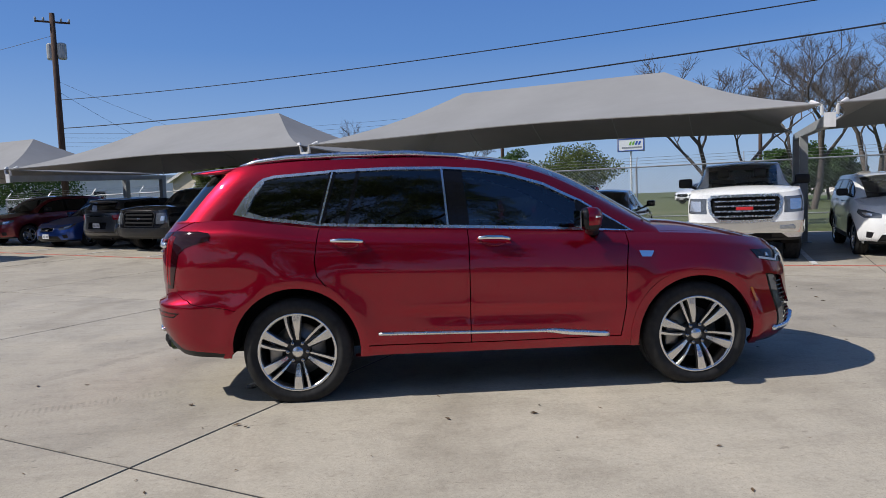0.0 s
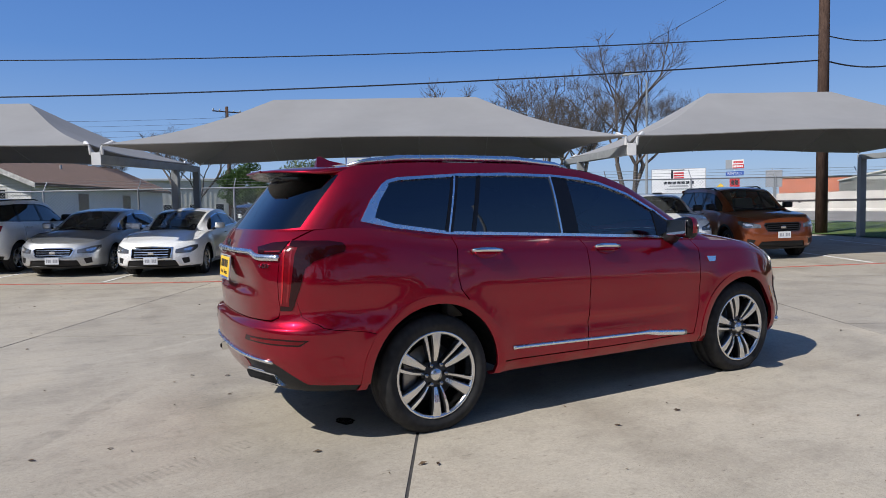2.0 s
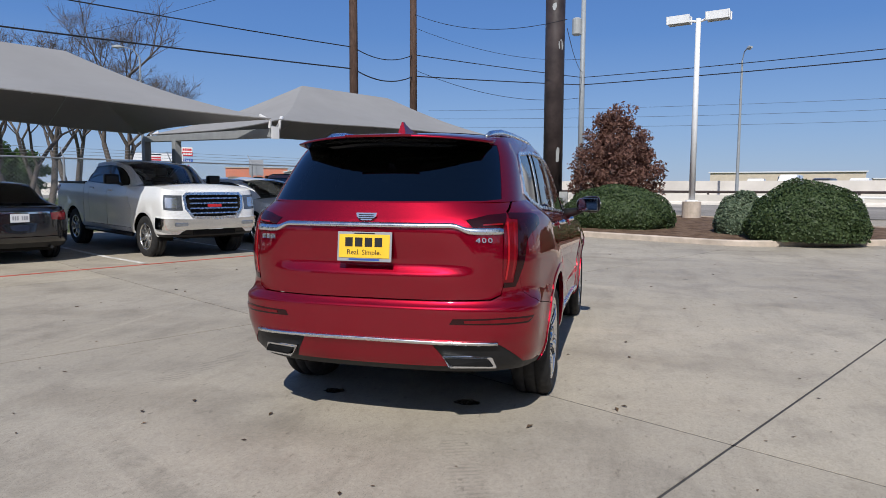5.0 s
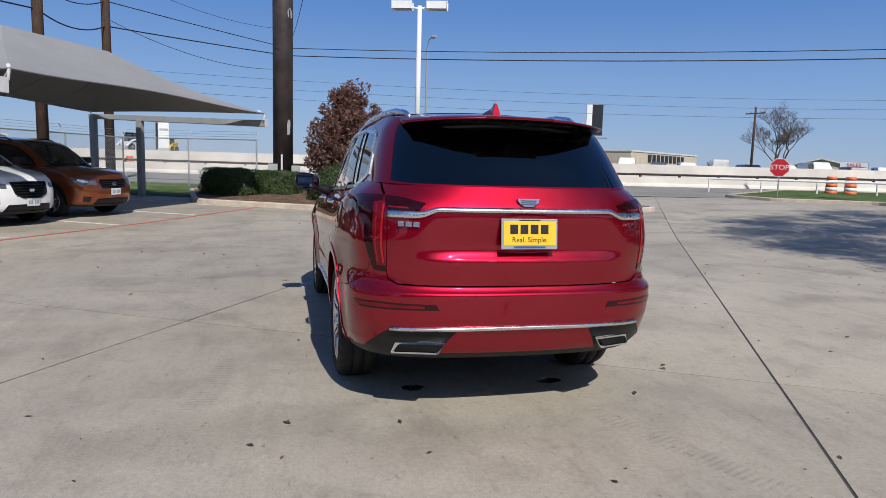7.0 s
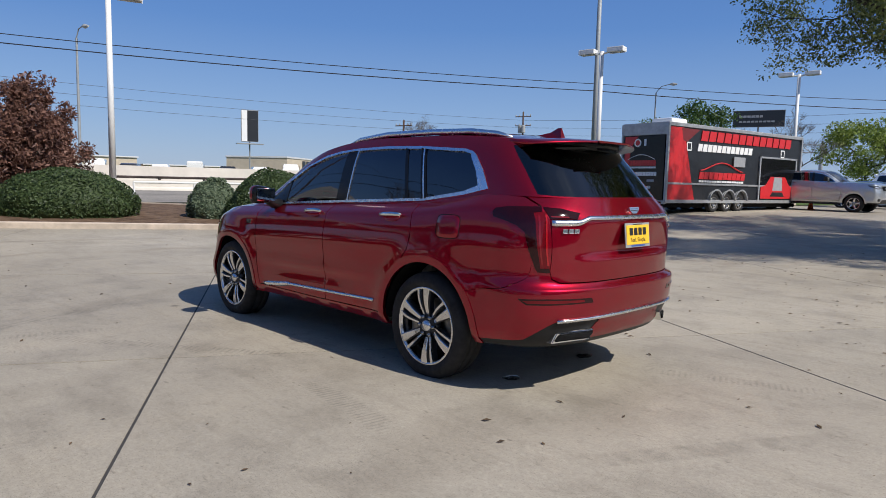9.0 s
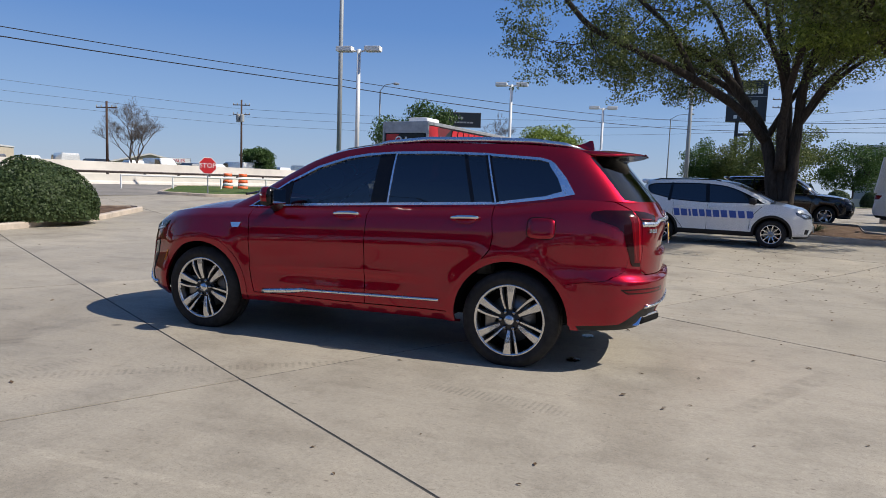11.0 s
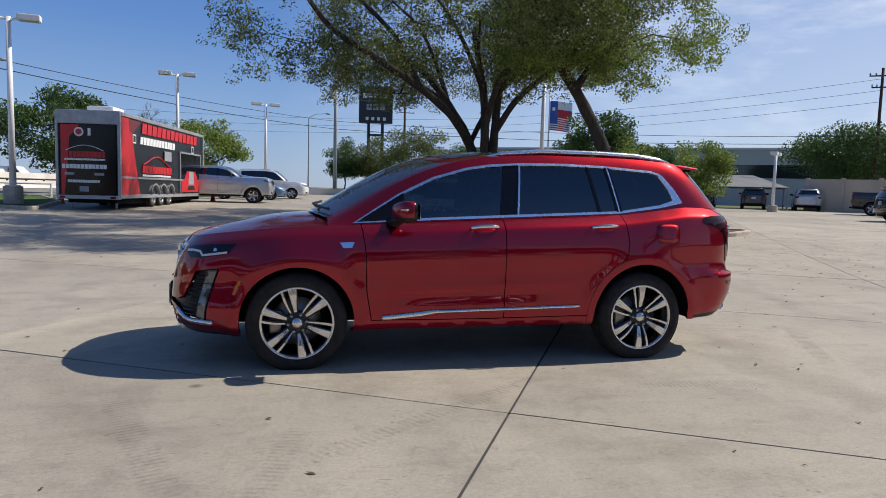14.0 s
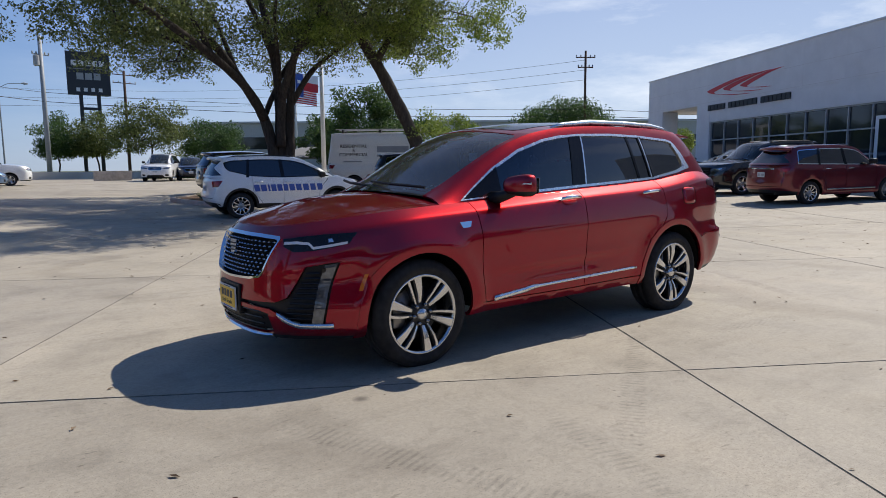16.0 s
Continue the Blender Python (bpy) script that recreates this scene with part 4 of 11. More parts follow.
# the spreading oak with several stems
_limbs = [([(-5.5, -18.3, 0.1), (-5.45, -18.35, 1.6), (-5.15, -18.5, 3.2), (-4.35, -18.7, 4.6), (-3.3, -18.6, 5.8), (-1.4, -18.2, 6.7)], 0.25, 0.11),
          ([(-5.1, -18.4, 3.2), (-4.2, -17.6, 4.1), (-2.8, -16.6, 4.9), (-1.2, -15.7, 5.6), (0.3, -15.1, 6.3), (1.2, -14.8, 7.3)], 0.17, 0.07),
          ([(-5.65, -18.4, 0.1), (-5.7, -18.4, 1.8), (-5.72, -18.4, 3.4), (-5.6, -18.4, 5.2), (-5.2, -18.5, 7.4)], 0.27, 0.11),
          ([(-5.8, -18.3, 0.1), (-5.95, -18.2, 1.9), (-6.0, -18.1, 3.6), (-6.15, -17.9, 5.4), (-6.9, -17.4, 7.2)], 0.24, 0.10),
          ([(-5.6, -18.1, 2.2), (-5.5, -17.6, 3.8), (-5.6, -16.6, 5.2), (-5.8, -15.0, 6.4)], 0.17, 0.08),
          ([(-4.35, -18.7, 4.6), (-3.0, -19.4, 5.6), (-1.0, -19.9, 6.2)], 0.13, 0.06)]
for _k in range(9):
    # further limbs that fork out of the stems into the crown
    _g = random.Random(500 + _k)
    _base = Vector(_limbs[(0, 2, 3, 4, 2, 0, 3, 4, 1)[_k]][0][2 + _k % 2])
    _a = (3.4, 0.4, 2.3, 5.0, 1.2, 5.6, 3.0, 4.2, 0.1)[_k]
    _o = Vector((math.cos(_a), math.sin(_a), 0)) * _g.uniform(2.2, 4.6)
    _up = _g.uniform(2.6, 4.4)
    _limbs.append(([_base, _base + _o * 0.25 + Vector((0, 0, _up * 0.42)), _base + _o * 0.62 + Vector((_g.uniform(-0.3, 0.3), _g.uniform(-0.3, 0.3), _up * 0.75)), _base + _o + Vector((0, 0, _up))], 0.11, 0.035))
_c = ellipsoid_points(470, (-3.6, -17.0, 8.2), (8.4, 8.4, 4.0), 11, low=-0.76, hollow=0.32, gap=0.12)
_t = tree("spreading live oak with dark bark and grey-green leaves", [p for p, _, _ in _limbs], _c, M["oak_leaf"], M["bark"], 3, 1.0, 430, 0.047, 0.011, 0.47, clumps=10)
for _p, _a, _b in _limbs:
    limb(_t, _p, _a, _b)
limb(_t, [(-5.65, -18.35, -0.1), (-5.65, -18.35, 0.5), (-5.65, -18.35, 1.2)], 0.62, 0.42, "root_flare", 16)
# the leaning oak
_limbs = [([(-10.0, -14.6, 0.0), (-9.75, -14.7, 1.0), (-9.35, -14.85, 2.1), (-8.75, -15.1, 3.5), (-8.0, -15.4, 5.0), (-7.0, -15.7, 6.6), (-6.4, -15.9, 7.8)], 0.30, 0.15),
          ([(-8.0, -15.4, 5.0), (-8.8, -15.2, 6.2), (-9.9, -15.0, 7.2)], 0.15, 0.07)]
_c = ellipsoid_points(125, (-8.9, -15.2, 7.4), (4.5, 3.9, 2.3), 21, low=-0.85, hollow=0.4, gap=0.18)
_t = tree("leaning oak with fresh light green leaves", [p for p, _, _ in _limbs], _c, M["oak_spring"], M["bark"], 5, 0.82, 460, 0.044, 0.010, 0.47, clumps=9)
for _p, _a, _b in _limbs:
    limb(_t, _p, _a, _b)
_c = ellipsoid_points(16, (-9.9, -14.7, 2.6), (0.9, 0.7, 0.8), 23, low=-0.9, hollow=0.2)
tree("young shoots round the oak's trunk", [[(-9.9, -14.65, 0.05), (-9.9, -14.7, 1.4)]], _c, M["oak_spring"], M["bark"], 6, 0.42, 130, 0.045, 0.006)


def simple_tree(x, y, h, w, seed, leaf="tree_leaf", trunk=0.35, n=46, per=260, size=0.10, gap=0.15):
    z = ground_z(x, y) - 0.05
    stems = [bent((x, y, z), (x, y, z + h * (trunk + 0.25)), 5, 0.08 * w / 3, seed)]
    c = ellipsoid_points(n, (x, y, z + h * (0.5 + trunk / 2)), (w / 2, w / 2, h * (1 - trunk) / 2), seed, low=-0.85, hollow=0.3, gap=gap)
    return tree("leafy green tree beside the lot", stems, c, M[leaf], M["bark"], seed, w * 0.17, per, size, 0.02)


for i, (x, y, h, w, leaf, trunk) in enumerate((
        (15.5, -39.0, 7.0, 6.2, "tree_leaf", 0.2), (8.3, -53.0, 6.5, 6.0, "oak_spring", 0.25), (-4.7, -72.0, 6.3, 6.0, "tree_leaf", 0.3),
        (-8.0, -71.0, 6.4, 6.0, "oak_leaf", 0.3), (-11.3, -62.5, 7.4, 7.0, "oak_leaf", 0.25), (-17.4, -64.0, 5.9, 7.0, "tree_leaf", 0.2),
        (-22.0, -48.0, 5.2, 4.6, "tree_leaf", 0.25), (-18.4, -34.4, 6.4, 5.2, "tree_leaf", 0.25), (-28.0, -37.2, 5.0, 5.0, "oak_spring", 0.2),
        (-21.8, -34.0, 4.2, 4.0, "tree_leaf", 0.3), (-49.0, -32.4, 4.6, 4.4, "oak_spring", 0.3),
        (46.0, -62.0, 4.5, 4.0, "tree_leaf", 0.2), (-9.0, 27.0, 4.6, 3.6, "oak_leaf", 0.25), (8.8, 54.5, 5.0, 4.5, "tree_leaf", 0.25),
        (14.1, 53.1, 4.9, 7.2, "oak_leaf", 0.2), (10.6, 46.0, 3.4, 4.6, "oak_leaf", 0.2), (24.3, 32.6, 3.6, 3.4, "tree_leaf", 0.15), (21.9, 34.2, 3.3, 2.6, "tree_leaf", 0.15), (-44.6, -41.0, 7.2, 9.2, "tree_leaf", 0.3), (-30.0, 45.0, 6.0, 8.0, "tree_leaf", 0.2))):
    simple_tree(x, y, h, w, 40 + i, leaf, trunk, 46 if w < 8.5 else 110)


def bare_tree(x, y, h, w, seed, n=150, tip=0.010, label="bare leafless tree with pale branching limbs", stems=2, fine=7):
    """Stems that fork upwards again and again into fine bare twigs."""
    z = ground_z(x, y) - 0.05
    rng = random.Random(seed)
    big, small = bmesh.new(), bmesh.new()
    spread = 0.55 * w / h

    def branch(p, d, length, r, depth):
        mid = p + d * length * 0.5 + Vector((rng.uniform(-1, 1), rng.uniform(-1, 1), 0)) * length * 0.09
        side = Vector((rng.gauss(0, 1), rng.gauss(0, 1), 0))
        q = mid + (d + side * 0.10 + Vector((0, 0, 0.06))).normalized() * length * 0.5
        r1 = r * 0.82
        add_tube(big if r > 0.014 else small, [p, mid, q], [r, (r + r1) / 2, r1], 6 if r > 0.04 else (4 if r > 0.014 else 3), False)
        if depth <= 3:
            # short fine twigs along the outer branches
            for _ in range(3):
                g = p.lerp(q, rng.uniform(0.2, 1.0))
                w = (d + Vector((rng.gauss(0, 0.75), rng.gauss(0, 0.75), rng.gauss(0.25, 0.5)))).normalized() * rng.uniform(0.18, 0.5) * (h / 9)
                add_tube(small, [g, g + w], [min(0.009, r), 0.004], 3, False)
        if depth == 0:
            return
        e = (q - mid).normalized()
        kids = 2 if rng.random() < 0.55 else 3
        a0 = rng.uniform(0, 6.283)
        for k in range(kids):
            a = a0 + 6.283 * k / kids + rng.uniform(-0.4, 0.4)
            out = Vector((math.cos(a), math.sin(a), rng.uniform(-0.1, 0.35)))
            s = rng.uniform(0.42, 0.88) * (0.6 + spread)
            c = (e + out * s + Vector((0, 0, 0.10))).normalized()
            lead = 1.0 if k == 0 else rng.uniform(0.62, 0.9)
            branch(q if k < 2 else mid.lerp(q, rng.uniform(0.3, 0.9)), c, length * 0.77 * lead, r1 * (0.84 if k == 0 else 0.62), depth - 1)
    m = max(2, stems)
    for k in range(m):
        a = 6.283 * k / m + rng.uniform(-0.4, 0.4)
        d = Vector((math.cos(a) * 0.26, math.sin(a) * 0.26, 1)).normalized()
        branch(Vector((x + 0.12 * math.cos(a), y + 0.12 * math.sin(a), z)), d, h * 0.27 * rng.uniform(0.9, 1.1), 0.0165 * h * rng.uniform(0.8, 1.1), 7)
    t = thing("bare_tree", label, "tree", group="bare trees")
    part("trunk", big, M["bark_pale"], t, smooth=True)
    part("twig_mass", small, M["bark_pale"], t)
    return t


bare_tree(10.0, 16.4, 7.0, 4.6, 71)
bare_tree(17.0, 22.6, 8.0, 6.0, 72)
bare_tree(23.7, 27.8, 9.6, 7.0, 73, stems=3)
bare_tree(33.6, 33.1, 14.6, 10.5, 74, stems=3)
_b = row(-17.5, 24.0)
bare_tree(_b.x, _b.y, 7.0, 6.0, 75, 90)
_b = row(-26.0, 30.0)
bare_tree(_b.x, _b.y, 7.5, 6.0, 78, 70)
bare_tree(47.0, -44.0, 7.6, 7.5, 76, 120)
bare_tree(12.5, -48.0, 6.5, 6.0, 77, 70)


def shrub(x, y, w, l, h, turn, seed, leaf="hedge_leaf", square=0.0, n=9000, size=0.035, label="dense clipped evergreen shrub with small leaves"):
    """A clipped shrub: leaves over a dark lumpy core. square 0 is a dome, 1 a box."""
    z = ground_z(x, y) + 0.1
    s = thing("shrub", label, "shrub", group="shrubs")
    m = Matrix.Translation((x, y, z)) @ Matrix.Rotation(turn, 4, "Z")
    rng = np.random.RandomState(seed)
    u = rng.normal(size=(n, 3))
    u[:, 2] = np.abs(u[:, 2]) - 0.25
    u /= np.linalg.norm(u, axis=1)[:, None]
    if square:
        k = np.max(np.abs(u), axis=1)[:, None]
        u = u * (1 - square) + square * u / k
    bumps = np.array([noise.noise(Vector(p) * 2.6 + Vector((seed, 0, 0))) for p in u])
    r = (1 + 0.11 * bumps) * (1 - 0.10 * rng.uniform(0, 1, n) ** 2)
    p = u * r[:, None] * np.array([w / 2, l / 2, h / 1.25]) + np.array([0, 0, h * 0.2])
    p[:, 2] = np.maximum(p[:, 2], 0.02)
    nrm = u + rng.normal(size=(n, 3)) * 0.55
    nrm /= np.linalg.norm(nrm, axis=1)[:, None]
    a = np.cross(nrm, rng.normal(size=(n, 3)))
    a /= np.linalg.norm(a, axis=1)[:, None] + 1e-9
    b = np.cross(nrm, a)
    sz = size * rng.uniform(0.6, 1.4, n)[:, None]
    quads = np.stack([p - a * sz, p + b * sz * 0.6, p + a * sz, p - b * sz * 0.6], 1).reshape(-1, 3)
    mm = np.array(m)
    quads = quads @ mm[:3, :3].T + mm[:3, 3]
    cloud_object("foliage", quads, np.arange(4 * n).reshape(n, 4), M[leaf], s)
    bm = bmesh.new()
    bmesh.ops.create_icosphere(bm, subdivisions=3, radius=1.0)
    for v in bm.verts:
        q = v.co.copy()
        q.z = max(q.z, -0.25)
        if square:
            k = max(abs(q.x), abs(q.y), abs(q.z), 0.3)
            q = q * (1 - square) + square * q / k
        q = q * (0.93 + 0.10 * noise.noise(v.co * 2.6 + Vector((seed, 0, 0))))
        v.co = m @ Vector((q.x * w / 2, q.y * l / 2, max(q.z * h / 1.25 + h * 0.2, -0.1)))
    part("core", bm, M[leaf], s, smooth=True)
    return s


_k = radians(61)
shrub(15.3, -1.2, 2.6, 3.6, 1.32, _k - 1.57, 1, n=15000)
shrub(12.0, -5.75, 2.5, 2.75, 1.42, _k - 1.57, 2, n=16000)
shrub(13.5, -4.55, 1.4, 1.4, 1.15, _k, 3, "sage_leaf", n=8000, label="loose grey-green shrub beside the kerb")
shrub(17.3, 3.0, 1.1, 1.7, 0.86, _k - 1.57, 4, square=0.92, n=8000, label="low box-clipped evergreen hedge")
shrub(17.9, 1.5, 1.0, 1.5, 0.80, _k - 1.57, 5, square=0.92, n=7000, label="low box-clipped evergreen hedge")
shrub(17.6, -26.6, 1.2, 2.6, 0.75, 0.7, 7, square=0.6, n=5000, label="low clipped hedge by the lamp")
shrub(14.8, -25.8, 1.2, 1.5, 0.7, 0.7, 8, square=0.6, n=4000, label="low clipped hedge by the lamp")


def conifer(x, y, h, w, seed):
    """A broad bush of many upright sprays, ragged at the top."""
    z = ground_z(x, y) + 0.08
    t = thing("conifer", "bushy conifer with rust-brown dried foliage", "tree")
    rng = random.Random(seed)
    c, stems = [], []
    for k in range(46):
        a, r = rng.uniform(0, 6.283), w * 0.46 * rng.uniform(0, 1) ** 0.5
        bx, by = r * math.cos(a), r * math.sin(a)
        top = h * (1 - 0.55 * (r / (w * 0.5)) ** 1.6) * rng.uniform(0.80, 1.04)
        base = 0.25 + 0.25 * rng.random()
        if k < 14:
            stems.append([(x, y, z - 0.1), (x + bx * 0.5, y + by * 0.5, z + top * 0.4), (x + bx * 0.9, y + by * 0.9, z + top * 0.93)])
        for _ in range(15):
            q = rng.uniform(0.0, 1.0)
            s = 0.34 * (1 - q ** 2.2) + 0.03
            b = rng.uniform(0, 6.283)
            lean = 0.75 + 0.3 * q
            c.append((x + bx * lean + s * math.cos(b), y + by * lean + s * math.sin(b), z + base + q * (top - base)))
    pos, par, rad = grow(stems, c[::6], seed, 0.008, 0.45)
    part("trunk", limbs_mesh(pos, par, rad, 5), M["bark"], t, smooth=True)
    v, f = leaf_cloud(c, 0.25, 46, 0.05, seed, 1.0, 0.2, 1.5)
    cloud_object("crown", v, f, M["conifer_leaf"], t)


conifer(18.5, -1.2, 4.4, 3.1, 9)


def strap_plant(x, y, r, seed, n=70):
    """A clump of long arching strap leaves."""
    t = thing("strap_leaf_plant", "clump of long arching strap leaves in mulch", "plant", group="strap-leaf plants")
    rng = random.Random(seed)
    z = ground_z(x, y) + 0.1
    bm = bmesh.new()
    for _ in range(n):
        a, l = rng.uniform(0, 6.283), r * rng.uniform(0.7, 1.2)
        d = Vector((math.cos(a), math.sin(a), 0))
        s = Vector((-d.y, d.x, 0)) * 0.018
        last = None
        up = rng.uniform(0.6, 1.3)
        for k in range(5):
            q = k / 4
            p = Vector((x, y, z)) + d * l * q + Vector((0, 0, l * up * (q - 0.75 * q * q)))
            ww = s * (1 - q * 0.85)
            cur = (bm.verts.new(p - ww), bm.verts.new(p + ww))
            if last:
                bm.faces.new((last[0], last[1], cur[1], cur[0]))
            last = cur
    part("leaves", bm, M["blade_leaf"], t)


for i, (x, y) in enumerate(((-9.1, -14.7), (-9.6, -14.1), (-10.7, -13.7), (-11.2, -13.2), (-12.0, -13.3), (-6.6, -17.0), (-3.2, -17.4), (-3.0, -19.0), (13.6, -24.3), (12.5, -24.6))):
    strap_plant(x, y, 1.05 if i < 5 else 0.6, 300 + i, 110 if i < 5 else 70)

# ---- car bodies: surfaces cut into panels ----
from mathutils.geometry import delaunay_2d_cdt


def curve(*knots):
    """A smooth line through (x, y) knots, x rising or falling."""
    ks = sorted(knots)
    xs = np.array([k[0] for k in ks], float)
    ys = np.array([k[1] for k in ks], float)
    h = np.diff(xs)
    s = np.diff(ys) / h
    m = np.zeros(len(xs))
    m[0], m[-1] = s[0], s[-1]
    for i in range(1, len(xs) - 1):
        m[i] = 0 if s[i - 1] * s[i] <= 0 else 2 * s[i - 1] * s[i] / (s[i - 1] + s[i])

    def f(x):
        if x <= xs[0]:
            return float(ys[0] + m[0] * (x - xs[0]))
        if x >= xs[-1]:
            return float(ys[-1] + m[-1] * (x - xs[-1]))
        i = int(np.searchsorted(xs, x)) - 1
        i = max(0, min(i, len(h) - 1))
        t = (x - xs[i]) / h[i]
        return float((1 + 2 * t) * (1 - t) ** 2 * ys[i] + t * (1 - t) ** 2 * h[i] * m[i] + t * t * (3 - 2 * t) * ys[i + 1] + t * t * (t - 1) * h[i] * m[i + 1])
    return f


class Wrap:
    """Half of a body's wall, from the middle of the front (p 0) round the side (1 to 2) to the middle of the rear (3);
    t goes up from the lower to the upper edge."""

    def __init__(self, front, rear, width, lf, lr, nf, nr, low, high, swell=None, plan=None, dent=None):
        self.front, self.rear, self.width, self.lf, self.lr, self.nf, self.nr = front, rear, width, lf, lr, nf, nr
        self.low, self.high, self.swell, self.dent = low, high, swell, dent
        self.plan = plan or (lambda x, z: 1.0)
        self.xs, self.xe = front(0.5) - lf, rear(0.5) + lr
        self.tall = 0.85 * max(high(k) - low(k) for k in (-1.5, -0.5, 0.5))
        self.af, self.ar = 0.80 * (lf + width(0.5)), 0.80 * (lr + width(0.5))

    def point(self, p, t):
        xs, xe, w = self.front(t) - self.lf, self.rear(t) + self.lr, self.width(t)
        if p < 1:
            a = max(p, 0.0) * math.pi / 2
            x, y = xs + self.lf * max(math.cos(a), 0) ** (2 / self.nf), w * max(math.sin(a), 0) ** (2 / self.nf)
        elif p <= 2:
            x, y = xs + (xe - xs) * (p - 1), w
        else:
            a = (3 - min(p, 3.0)) * math.pi / 2
            x, y = xe - self.lr * max(math.cos(a), 0) ** (2 / self.nr), w * max(math.sin(a), 0) ** (2 / self.nr)
        z0, z1 = self.low(x), self.high(x)
        z = z0 + (z1 - z0) * t
        y *= self.plan(x, z)
        if self.swell:
            y += self.swell(x, z) * min(1.0, y / 0.5)
        if self.dent and p > 2:
            x += self.dent(y, z)
        return Vector((x, y, z))

    def flat(self, p, t):
        """Where (p, t) lies on the panels' drawing sheet, in metres."""
        if p < 1:
            e = self.xs + self.af * (1 - p)
        elif p <= 2:
            e = self.xs + (self.xe - self.xs) * (p - 1)
        else:
            e = self.xe - self.ar * (p - 2)
        return (e, t * self.tall)

    def unflat(self, e, h):
        t = h / self.tall
        if e > self.xs:
            p = 1 - (e - self.xs) / self.af
        elif e >= self.xe:
            p = 1 + (e - self.xs) / (self.xe - self.xs)
        else:
            p = 2 + (self.xe - e) / self.ar
        return min(3.0, max(0.0, p)), t

    def side(self, x, z):
        """The drawing-sheet place of a point of the side view."""
        t = (z - self.low(x)) / (self.high(x) - self.low(x))
        xs, xe = self.front(t) - self.lf, self.rear(t) + self.lr
        if x > xs:
            p = math.acos(min(1.0, (x - xs) / self.lf) ** (self.nf / 2)) / (math.pi / 2)
        elif x >= xe:
            p = 1 + (x - xs) / (xe - xs)
        else:
            p = 3 - math.acos(min(1.0, (xe - x) / self.lr) ** (self.nr / 2)) / (math.pi / 2)
        return self.flat(p, t)

    def end(self, y, z, front):
        """The drawing-sheet place of a point of the front or rear view."""
        t, x = 0.5, 0.0
        for _ in range(6):
            w = self.width(t) * self.plan(x, z)
            a = math.asin(min(1.0, y / w) ** ((self.nf if front else self.nr) / 2))
            x = self.front(t) - self.lf * (1 - math.cos(a) ** (2 / self.nf)) if front else self.rear(t) + self.lr * (1 - math.cos(a) ** (2 / self.nr))
            t = (z - self.low(x)) / (self.high(x) - self.low(x))
        p = a / (math.pi / 2)
        return self.flat(p if front else 3 - p, t)

    def rect(self):
        return self.flat(0, 0)[0], self.flat(3, 0)[0], 0.0, self.tall


class Cap:
    """Half of a roof or bonnet spanned across between the upper edges of a Wrap, from p0 to p1."""

    def __init__(self, wrap, p0, p1, crown, bow=None, lift=0.0):
        self.wrap, self.p0, self.p1, self.crown, self.bow, self.lift = wrap, p0, p1, crown, bow, lift
        self.broad = wrap.width(1.0)

    def point(self, p, v):
        b = self.wrap.point(p, 1.0)
        k = 1 - v * v
        q = min(1.0, b.y / self.broad)
        z = b.z + self.crown(b.x) * k * q + self.lift
        x = b.x + (self.bow(b.x) * k * q if self.bow else 0.0)
        return Vector((x, b.y * v, z))

    def flat(self, p, v):
        return (self.wrap.flat(p, 0)[0], v * self.broad)

    def unflat(self, e, h):
        return self.wrap.unflat(e, 0)[0], h / self.broad

    def at(self, x, y):
        """The drawing-sheet place of a point seen from above, by its edge's x."""
        e = self.wrap.side(x, self.wrap.high(x))[0]
        return (e, y)

    def rect(self):
        a, b = self.flat(self.p0, 0)[0], self.flat(self.p1, 0)[0]
        return a, b, 0.0, self.broad


def inside(poly, x, y):
    hit = False
    j = len(poly) - 1
    for i in range(len(poly)):
        (xi, yi), (xj, yj) = poly[i], poly[j]
        if (yi > y) != (yj > y) and x < (xj - xi) * (y - yi) / (yj - yi) + xi:
            hit = not hit
        j = i
    return hit


def ribbon(points, w, closed=False):
    """A narrow outline along a line, for a shut gap or a strip."""
    pts = [Vector(p) for p in points]
    left, right = [], []
    n = len(pts)
    for i, p in enumerate(pts):
        a = pts[i - 1] if (i > 0 or closed) else p
        b = pts[(i + 1) % n] if (i < n - 1 or closed) else p
        d = (b - a).normalized()
        s = Vector((-d.y, d.x)) * w / 2
        left.append(tuple(p + s))
        right.append(tuple(p - s))
    if closed:
        return left, right
    return left + right[::-1]


def circle(cx, cz, r, n=40, a0=0.0, a1=2 * math.pi):
    return [(cx + r * math.cos(a0 + (a1 - a0) * i / n), cz + r * math.sin(a0 + (a1 - a0) * i / n)) for i in range(n + (0 if abs(a1 - a0 - 2 * math.pi) < 1e-6 else 1))]


